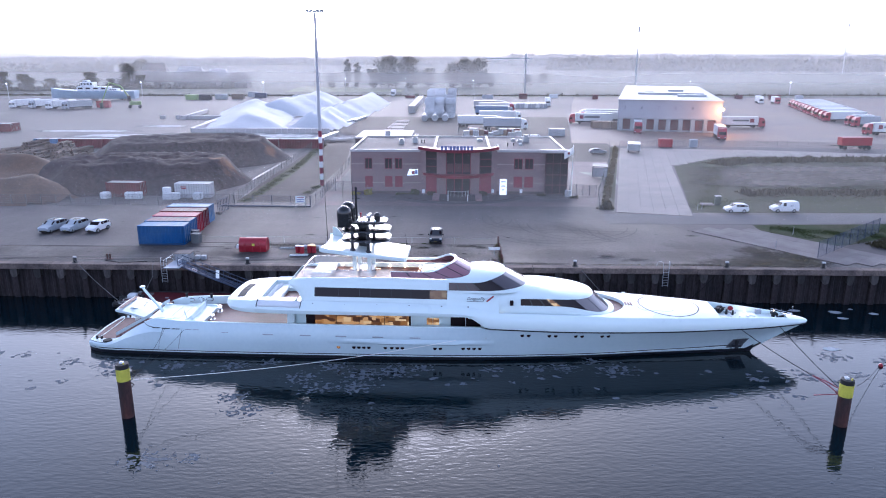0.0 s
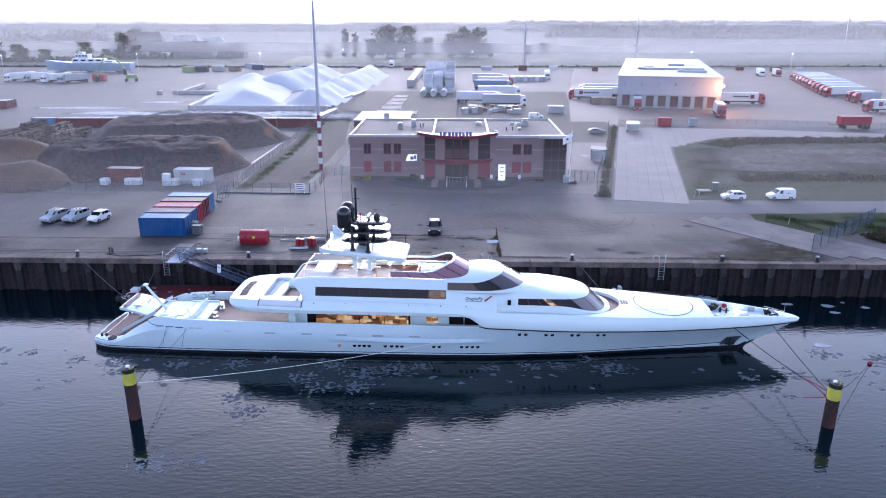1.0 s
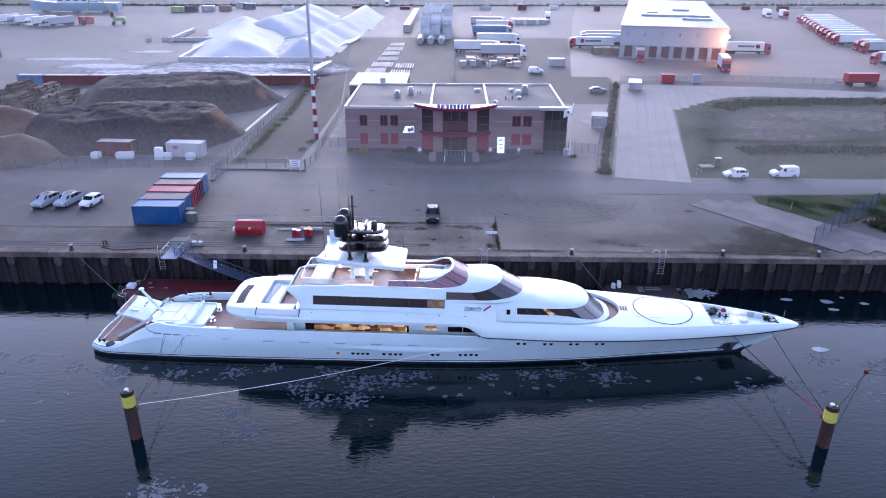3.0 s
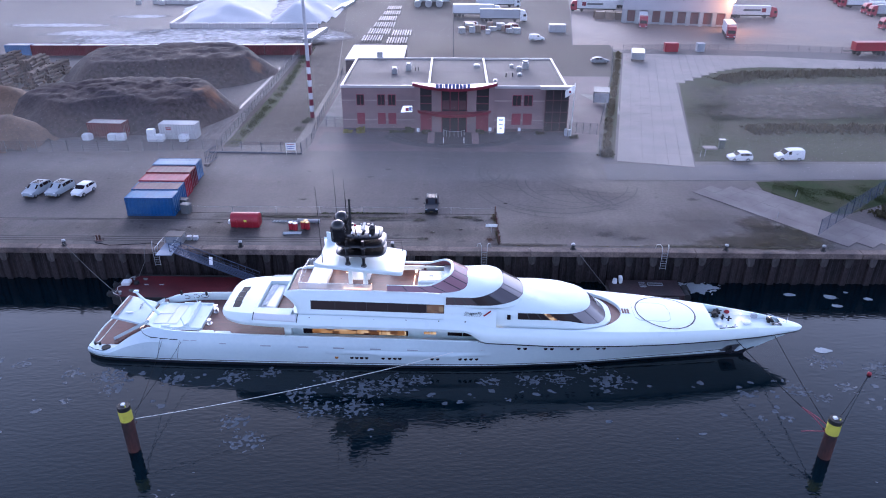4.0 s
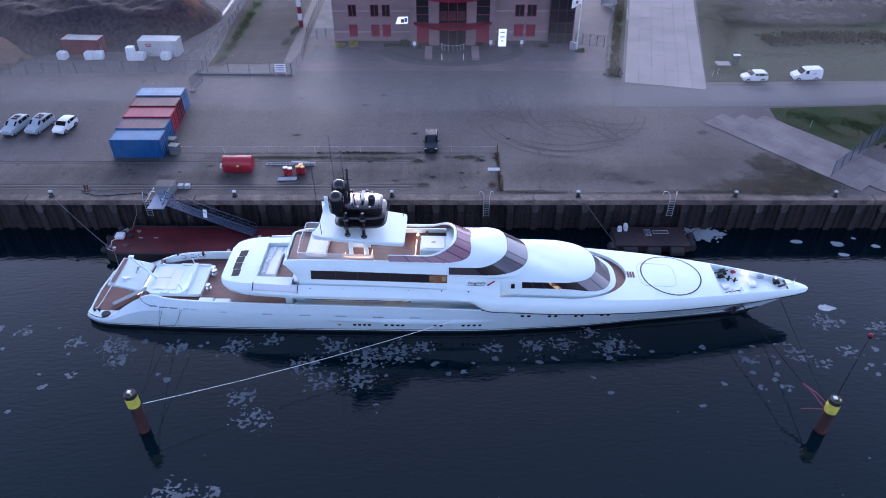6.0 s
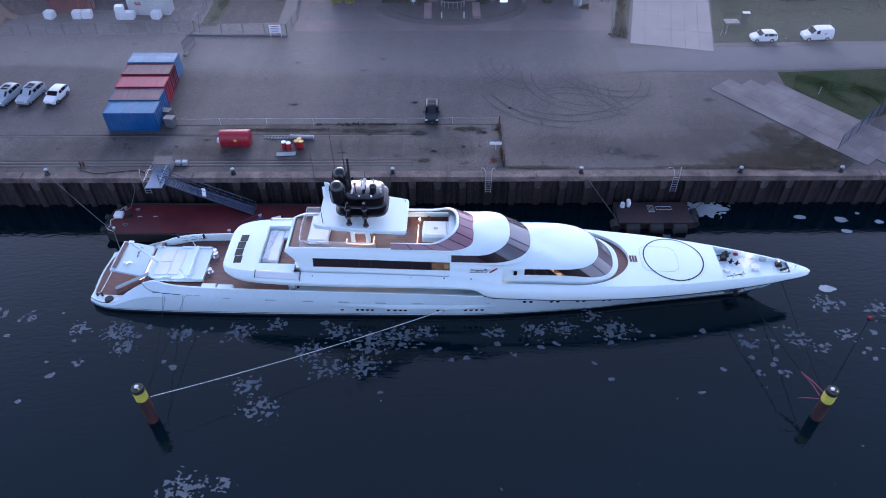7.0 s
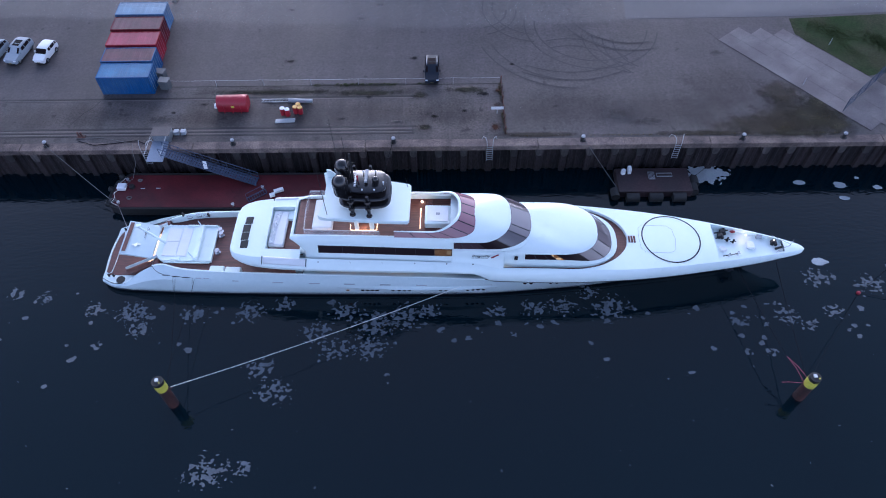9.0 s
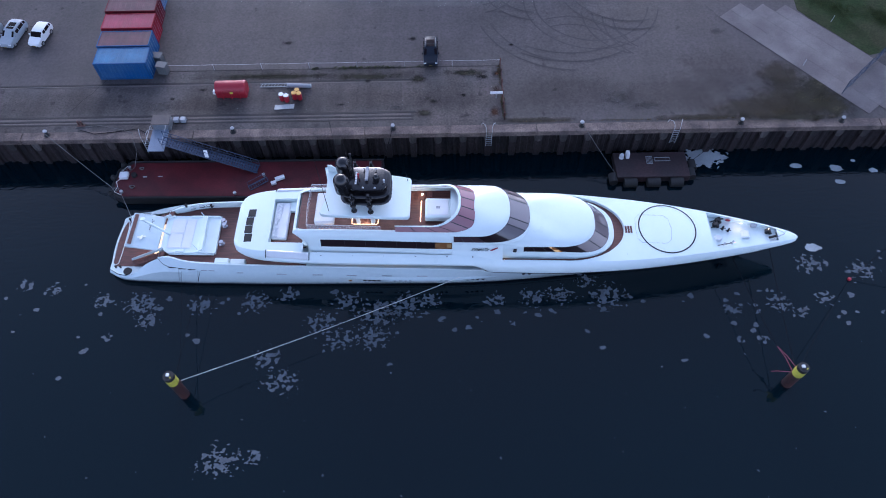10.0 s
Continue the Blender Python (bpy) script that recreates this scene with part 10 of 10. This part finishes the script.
for c, (start, n) in enumerate(((-0.2, 14), (-0.2, 14), (1.8, 14), (3.8, 14))):
    for r in range(n):
        s, w = start + 1.0 + 2.0 * r, 1.06 + 2.12 * c
        x, y = 35.5 + dx * s + nx * w, 101.3 + dy * s + ny * w
        if y < QUAY + 2.4:
            continue
        m = pose(x, y, GROUND + 0.035 + rng.uniform(-0.008, 0.008), rng.uniform(-0.15, 0.15), rng.uniform(-0.15, 0.15), math.degrees(math.atan2(dy, dx)))
        if first is None:
            first = part("slab", bm, M["ramp_slab"], rp, m=m)
        else:
            share("slab", first, rp, m)
sheet("ramp_apron", [(33.4, 104.9), (35.95, 105.9), (44.4, 105.9), (44.4, 103.9), (42.5, 102.6), (39.4, 102.5), (35.6, 101.4)], GROUND + 0.006, M["asphalt"], "worn wedge of asphalt above the ramp", "pavement")

# stains, moss and tyre marks on the yard
def stain_material(name, colour, fine, most, wide=False):
    """Thin dirt that thins out unevenly towards the rim of its patch."""
    m = material(name, colour, 0.9, spec=0.2, vary=0.35, scale=1.5, fine=6, bump=0.1)
    n, l = m.node_tree.nodes, m.node_tree.links
    tc, ob = n.new("ShaderNodeTexCoord"), n.new("ShaderNodeObjectInfo")
    off, w = n.new("ShaderNodeVectorMath"), n.new("ShaderNodeMath")
    off.operation, off.inputs[1].default_value = "MULTIPLY_ADD", (2, 2, 0)
    off.inputs[2].default_value = (-1, -1, 0)
    gr = n.new("ShaderNodeTexGradient")
    gr.gradient_type = "SPHERICAL" if wide else "QUADRATIC_SPHERE"
    ns = n.new("ShaderNodeTexNoise")
    ns.noise_dimensions = "4D"
    ns.inputs["Scale"].default_value, ns.inputs["Detail"].default_value, ns.inputs["Roughness"].default_value = fine, 6, 0.68
    w.operation, w.inputs[1].default_value = "MULTIPLY", 60
    l.new(ob.outputs["Random"], w.inputs[0])
    l.new(w.outputs[0], ns.inputs["W"])
    l.new(tc.outputs["Object"], ns.inputs["Vector"])
    l.new(tc.outputs["Generated"], off.inputs[0])
    l.new(off.outputs[0], gr.inputs["Vector"])
    add, mr = n.new("ShaderNodeMath"), n.new("ShaderNodeMapRange")
    add.operation = "MULTIPLY_ADD"
    add.inputs[1].default_value = 1.5
    mr.interpolation_type = "SMOOTHSTEP"
    mr.inputs["From Min"].default_value, mr.inputs["From Max"].default_value = 0.72, 1.45
    mr.inputs["To Min"].default_value, mr.inputs["To Max"].default_value = 0, most
    rim = n.new("ShaderNodeMath")
    rim.operation = "MULTIPLY"
    edge = n.new("ShaderNodeMapRange")
    edge.inputs["From Min"].default_value, edge.inputs["From Max"].default_value = 0.0, 0.12
    l.new(gr.outputs["Fac"], edge.inputs["Value"])
    l.new(ns.outputs["Fac"], add.inputs[0])
    l.new(gr.outputs["Fac"], add.inputs[2])
    l.new(add.outputs[0], mr.inputs["Value"])
    l.new(mr.outputs[0], rim.inputs[0])
    l.new(edge.outputs[0], rim.inputs[1])
    l.new(rim.outputs[0], n["Principled BSDF"].inputs["Alpha"])
    return m


STAIN = {
    "dirt": (stain_material("brown_dirt", (0.040, 0.031, 0.025), 0.5, 0.2, True), "brown dirt washed over the paving"),
    # White here is salt, and paints the wet sheen of the western streaks too.
    "salt": (stain_material("salt_and_sheen_smear", (0.60, 0.60, 0.62), 0.16, 0.95, True), "ground smeared white with salt and painted wet sheen"),
    "plot": (stain_material("thin_pale_grass", (0.100, 0.088, 0.078), 0.6, 0.8, True), "pale thin grass in the middle of the plot"),
    "oil": (stain_material("oil_spot", (0.016, 0.014, 0.015), 1.6, 0.85), "dark oil spot on the asphalt"),
    "pale": (stain_material("pale_scuff", (0.125, 0.115, 0.112), 1.3, 0.7), "pale scuffed patch on the asphalt"),
    "moss": (stain_material("olive_moss", (0.036, 0.033, 0.019), 1.1, 0.9), "olive moss and weeds on the paving"),
    "dry": (stain_material("dry_weeds", (0.050, 0.040, 0.024), 0.8, 0.6, True), "dry brown weeds on the paving"),
    "rusty": (stain_material("rust_stain", (0.085, 0.030, 0.012), 1.8, 0.8), "rusty stain under the fence post"),
}
rng = random.Random(77)
spots = {
    "dirt": ((-45, 88, 10, 2.4), (-28, 87.6, 8, 1.8), (-11, 88, 10, 2.6), (0, 88.5, 5, 3), (14, 88.5, 9, 4), (27, 88, 9, 4), (34, 92, 7, 5), (-62, 88, 9, 2.5), (-16, 92.3, 20, 1.3)),
    "salt": ((-68, 224, 40, 16), (-64, 219, 38, 14), (-60, 222, 34, 15), (-78, 216, 34, 11), (-88, 213, 30, 9), (-70, 210, 34, 9), (-108, 224, 20, 7), (-126, 238, 22, 5), (-106, 256, 12, 5), (-61, 275, 9, 48), (-61, 330, 10, 40), (-48, 214, 10, 10)),
    "plot": ((92, 154, 46, 17), (68, 151, 18, 14), (84, 161, 30, 7), (130, 157, 38, 16), (66, 143, 22, 6)),
    "oil": ((-20.5, 98, 1.0, 0.6), (-4.6, 98.4, 0.9, 0.6), (-10, 91, 0.7, 0.5), (-2, 87.5, 0.8, 0.5), (1.6, 88.4, 0.6, 0.5), (8, 97, 0.6, 0.4), (-13, 87.2, 0.7, 0.3), (-30, 90, 0.8, 0.5), (-33.4, 88.6, 0.6, 0.4), (4, 91.4, 1.6, 0.8)),
    "pale": ((-34.6, 87.3, 2.2, 1.2), (20, 87.4, 2.0, 1.4), (23.5, 86.2, 2.6, 0.9), (-12, 106.8, 1.0, 0.7), (-9.5, 110, 0.8, 0.5), (-21.6, 109, 0.6, 0.4), (-6.5, 86.6, 1.4, 0.4), (34.5, 98.8, 1.6, 0.9)),
    "moss": ((-21, 92.1, 15, 0.8), (-10, 91.8, 7, 0.8), (-3.8, 91.2, 1.6, 1.0), (-3.1, 85.6, 1.6, 0.9), (43.2, 86.8, 5, 3.6), (40.5, 84.0, 7, 0.8), (45.6, 85.6, 3.2, 2.8), (44.6, 89.4, 3.4, 2.4), (2, 92.2, 4, 0.9)),
    "dry": ((41, 86.5, 7, 4), (36, 85.2, 7, 2.2), (40.5, 91, 3.4, 2.6), (29, 84.2, 6, 0.6), (10, 84.2, 6, 0.5)),
    "rusty": ((5.6, 89.3, 0.8, 0.8), (5.3, 85.6, 1.1, 1.3), (6.0, 92, 0.7, 0.7)),
}
k = 0
for kind, places in spots.items():
    mat, label = STAIN[kind]
    for x, y, rx, ry in places:
        bm = bmesh.new()
        skin(bm, [[(u * rx, v * ry, 0) for u in (-1, 0, 1)] for v in (-1, 0, 1)])
        k += 1
        tagged(part("ground_stain", bm, mat, m=pose(x, y, GROUND + 0.042 + 0.003 * (k % 9))), label, "stain", kind="stuff")
M["tyre_mark"] = material("tyre_mark", (0.045, 0.041, 0.043), 0.85, vary=0.2, scale=0.6, fine=3)
bm = bmesh.new()
level = GROUND + 0.002
for cx, cy, r, a0, a1 in ((19, 105, 7.5, 3.0, 6.1), (15.5, 93.5, 7.1, 0.5, 1.9), (25.2, 102.5, 6.3, 3.1, 4.4), (27.3, 101, 5.8, 3.0, 4.1), (15.5, 107, 11.7, 4.2, 5.25), (16, 105, 11.2, 3.5, 4.7), (4, 108.5, 3.9, 4.9, 6.3), (12, 109, 6, 2.9, 4.6), (24, 109, 8, 3.6, 5.0)):
    for off in (0, 1.5):
        pts = []
        level += 0.003
        for k in range(31):
            a = a0 + (a1 - a0) * k / 30
            pts.append([(cx + (r + off * 0.9 + d) * math.cos(a), cy + (r + off + d) * math.sin(a), level) for d in (-0.1, 0.1)])
        skin(bm, pts)
tagged(part("tyre_marks", bm, M["tyre_mark"]), "dark curved tyre marks on the asphalt", "mark", kind="stuff")

# dyke, far fields, trees and farm
sheet("far_road", [(-700, 452), (0, 462), (700, 500), (700, 508), (0, 470), (-700, 460)], GROUND + 0.3, M["road"], "distant straight road on a low dyke", "road", thick=0.3)
sheet("far_meadow", [(-120, 500), (-40, 505), (-40, 540), (-130, 600)], GROUND + 0.05, material("pale_meadow", (0.22, 0.23, 0.12), 0.95, vary=0.15, scale=0.02), "pale meadow beyond the road", "field")
tufts("dyke_scrub", [(-420, 447), (-150, 450), (0, 456), (200, 470), (420, 482)], 4, 2.2, 7000, M["leaf_dark"], "low scrub along the dyke", 21, "scrub", 0.5)


def tree_mesh(seed, h, spread, tall=1.0):
    """Trunk with limbs, and a crown of many small leaves in clumps."""
    rng = random.Random(seed)
    bt = bmesh.new()
    tube(bt, [(0, 0, 0), (0.1, 0, h * 0.25), (0, 0.1, h * 0.5), (0.05, 0, h * 0.9)], h * 0.022, 6)
    tips = []
    for k in range(20):
        z = h * rng.uniform(0.06, 0.78)
        a = rng.uniform(0, 6.28)
        L = spread * (1.15 - 0.7 * z / h) * rng.uniform(0.6, 1.0)
        tip = Vector((math.cos(a) * L, math.sin(a) * L, z + L * 0.7 * tall * min(1.0, 0.1 + 1.4 * z / h)))
        tube(bt, [(0, 0, z), tuple(Vector((0, 0, z)).lerp(tip, 0.5) + Vector((0, 0, 0.1 * L))), tuple(tip)], h * 0.008, 5)
        tips.append(tip)
        tips.append(Vector((0, 0, z)).lerp(tip, 0.6))
    tips.append(Vector((0, 0, h * 0.92)))
    verts, faces = [], []
    for c in tips:
        rad = spread * rng.uniform(0.28, 0.45)
        for _ in range(75):
            d = Vector((rng.gauss(0, 0.5), rng.gauss(0, 0.5), rng.gauss(0, 0.45))) * rad
            p = c + d
            if p.z > h:
                p.z = h - (p.z - h) * 0.3
            s = h * 0.022 * rng.uniform(0.6, 1.5)
            u = Vector((rng.gauss(0, 1), rng.gauss(0, 1), rng.gauss(0, 1))).normalized() * s
            v = u.orthogonal().normalized() * s
            i = len(verts)
            verts += [tuple(p + u), tuple(p + v), tuple(p - u), tuple(p - v)]
            faces.append((i, i + 1, i + 2, i + 3))
    me = bpy.data.meshes.new("crown")
    me.from_pydata(verts, [], faces)
    me.materials.append(M["leaf_dark"])
    return bt, me


protos = []
for seed, h, spread, tall in ((1, 16, 6.5, 1.0), (2, 14, 6.0, 0.8), (3, 18, 2.4, 2.0), (4, 9, 4.5, 0.8)):
    bt, me = tree_mesh(seed, h, spread, tall)
    t = thing("tree", pose(0, 0, 0), "distant autumn tree with a ragged dark crown", "tree", "far trees")
    part("trunk", bt, M["bark"], t)
    cr_ob = new("crown", me)
    cr_ob.parent = t
    protos.append(t)
places = [(0, 4, 578), (0, 17, 582), (1, -6, 580), (1, 10, 572), (0, -55, 570), (1, -40, 574), (3, -66, 566), (2, -87, 572), (2, -79.5, 574), (3, -99, 562), (3, -24, 590), (3, 27, 585),
          (0, -300, 700), (0, -330, 735), (1, -345, 745), (0, -318, 720), (3, -300, 500), (3, -288, 505), (1, -275, 535), (3, -262, 540), (3, -310, 510), (0, -250, 545), (3, -175, 545), (1, -322, 505),
          (3, -240, 545), (3, -228, 550), (3, -215, 552), (1, -338, 500), (3, -200, 556), (3, 60, 620), (3, 75, 640), (0, -470, 900), (1, -440, 910), (0, -520, 930)]
rng = random.Random(50)
for i, (k, x, y) in enumerate(places):
    s = rng.uniform(0.85, 1.2) * (1.4 if y < 600 and -70 < x < 20 else 1.0)
    m = pose(x, y, GROUND - 0.1, 0, 0, rng.uniform(0, 360))
    c = copy_thing(protos[k], m)
    c.scale = (s, s, s * rng.uniform(0.9, 1.1))
for t in protos:
    for o in (*t.children_recursive, t):
        bpy.data.objects.remove(o)


def farm(x, y, w, d, h, rz, label, roof):
    f = thing("farm_house", pose(x, y, GROUND, 0, 0, rz), label, "house", "far farm buildings")
    bm = bmesh.new()
    box(bm, -w / 2, w / 2, -d / 2, d / 2, 0, h)
    part("wall", bm, M["brick_dark"], f)
    bm = bmesh.new()
    a = [(-w / 2 - 0.4, -d / 2 - 0.4, h), (w / 2 + 0.4, -d / 2 - 0.4, h), (w / 2 + 0.4, d / 2 + 0.4, h), (-w / 2 - 0.4, d / 2 + 0.4, h), (-w / 3, 0, h + d * 0.55), (w / 3, 0, h + d * 0.55)]
    v = [bm.verts.new(p) for p in a]
    for q in ((0, 1, 5, 4), (1, 2, 5), (2, 3, 4, 5), (3, 0, 4), (3, 2, 1, 0)):
        bm.faces.new([v[i] for i in q])
    part("roof", bm, roof, f)
    for k in range(3):
        bm = bmesh.new()
        cx = -w / 2 + w * (k + 0.5) / 3
        box(bm, cx - 0.6, cx + 0.6, -d / 2 - 0.05, -d / 2, h * 0.3, h * 0.75)
        part("window", bm, M["win_dark"], f)


farm(-290, 690, 26, 22, 5, 8, "old farmhouse with a steep dark roof", M["soil"])
farm(-262, 705, 30, 16, 5, 4, "farm barn with a pale roof", M["roof_white"])
farm(-240, 720, 24, 14, 4, -3, "farm shed with a pale roof", M["roof_white"])
farm(-205, 570, 30, 14, 4.5, 2, "low barn beyond the road", M["soil"])
farm(-172, 565, 16, 12, 4, 0, "low house beyond the road", M["soil"])
farm(-262, 560, 14, 9, 4, 5, "small house beyond the road", M["roof_white"])

for (x, y, h, j) in ((42, 452, 26, 34),):
    ck = thing("tower_crane", pose(x, y, GROUND), "thin distant tower crane over the yard", "crane")
    bm = bmesh.new()
    box(bm, -0.5, 0.5, -0.5, 0.5, 0, h)
    part("tower", bm, M["galv"], ck)
    bm = bmesh.new()
    box(bm, -j * 0.7, j * 0.12, -0.25, 0.25, h - 3.2, h - 2.7)
    part("jib", bm, M["galv"], ck)
    bm = bmesh.new()
    tube(bm, [(0, 0, h), (3.0, 0, h + 3)], 0.15, 5)
    part("apex", bm, M["galv"], ck)
for x, y, h in ((122, 500, 44), (470, 900, 62)):
    am = thing("antenna_mast", pose(x, y, GROUND), "thin distant antenna mast", "mast", "far masts")
    bm = bmesh.new()
    cyl(bm, (0, 0, 0), (0, 0, h), 0.5, 0.2, 8)
    part("shaft", bm, M["galv"], am)
    bm = bmesh.new()
    cyl(bm, (0, 0, h * 0.9), (0, 0, h), 0.7, 0.7, 8)
    part("antennas", bm, M["grey_paint"], am)


def woods(name, pts, h, count, seed, leaf):
    return tufts(name, pts, 40, h, count, M["leaf_dark"], "distant woods on the horizon", seed, "woods", leaf, False, True)


woods("far_woods", [(160, 1300), (420, 1220), (900, 1200), (1500, 1300)], 22, 16000, 31, 3.6)
woods("far_woods", [(120, 1800), (500, 1900), (1200, 1800), (2200, 1900)], 30, 16000, 32, 5.5)
woods("far_woods", [(-2200, 1900), (-1200, 1800), (-600, 1750), (-300, 1850), (0, 2000)], 20, 12000, 33, 5.5)
woods("far_woods", [(-900, 1000), (-640, 980), (-500, 1020)], 14, 2500, 34, 2.0)
woods("far_woods", [(-400, 2600), (300, 2600)], 22, 4000, 35, 5.0)


# ---- upright translucent sheets standing in for haze over yard and fields ----
def haze_sheet_material(alpha, low, high, foot):
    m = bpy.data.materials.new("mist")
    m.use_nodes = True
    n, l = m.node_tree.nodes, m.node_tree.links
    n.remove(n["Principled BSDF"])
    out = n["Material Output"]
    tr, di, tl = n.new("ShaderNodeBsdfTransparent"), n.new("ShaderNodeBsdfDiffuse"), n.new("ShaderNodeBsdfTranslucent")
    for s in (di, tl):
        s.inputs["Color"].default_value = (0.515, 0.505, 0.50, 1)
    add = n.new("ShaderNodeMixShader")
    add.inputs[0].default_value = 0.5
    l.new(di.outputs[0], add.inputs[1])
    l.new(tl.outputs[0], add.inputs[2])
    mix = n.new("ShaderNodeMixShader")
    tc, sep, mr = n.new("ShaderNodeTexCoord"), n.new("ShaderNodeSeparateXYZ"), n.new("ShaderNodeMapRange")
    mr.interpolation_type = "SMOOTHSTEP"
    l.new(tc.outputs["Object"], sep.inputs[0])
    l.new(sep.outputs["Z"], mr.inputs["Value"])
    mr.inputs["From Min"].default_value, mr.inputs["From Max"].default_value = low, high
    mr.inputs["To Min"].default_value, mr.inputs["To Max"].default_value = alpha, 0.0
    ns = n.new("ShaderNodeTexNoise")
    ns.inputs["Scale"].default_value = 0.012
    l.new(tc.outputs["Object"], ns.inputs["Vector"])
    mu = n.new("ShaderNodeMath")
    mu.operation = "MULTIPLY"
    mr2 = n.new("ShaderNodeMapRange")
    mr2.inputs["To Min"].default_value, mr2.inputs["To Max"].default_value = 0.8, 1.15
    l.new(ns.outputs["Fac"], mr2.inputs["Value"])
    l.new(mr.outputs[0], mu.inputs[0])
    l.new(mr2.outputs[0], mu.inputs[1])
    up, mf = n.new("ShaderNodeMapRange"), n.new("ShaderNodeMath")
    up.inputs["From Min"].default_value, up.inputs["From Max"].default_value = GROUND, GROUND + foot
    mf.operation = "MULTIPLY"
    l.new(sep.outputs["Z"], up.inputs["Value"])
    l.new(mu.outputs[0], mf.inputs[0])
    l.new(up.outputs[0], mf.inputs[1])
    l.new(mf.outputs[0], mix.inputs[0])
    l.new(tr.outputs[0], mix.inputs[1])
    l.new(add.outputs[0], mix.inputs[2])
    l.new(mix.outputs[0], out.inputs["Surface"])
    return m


# Each see-through sheet pales whatever lies behind it, as haze would.
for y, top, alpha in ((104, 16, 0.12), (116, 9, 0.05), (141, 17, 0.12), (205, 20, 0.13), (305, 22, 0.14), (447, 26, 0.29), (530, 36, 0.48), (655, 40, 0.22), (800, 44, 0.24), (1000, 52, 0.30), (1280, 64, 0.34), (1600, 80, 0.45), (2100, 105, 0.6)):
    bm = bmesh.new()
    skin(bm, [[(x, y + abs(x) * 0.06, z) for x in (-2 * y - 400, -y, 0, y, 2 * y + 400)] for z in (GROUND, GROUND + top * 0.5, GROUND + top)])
    tagged(part("mist_bank", bm, haze_sheet_material(alpha, GROUND + 0.1 * top, GROUND + top, 1.2 if y < 120 else 4.0 if y < 460 else 0.012 * y)), "upright translucent sheet standing in for haze and mist", "mist", kind="structure")
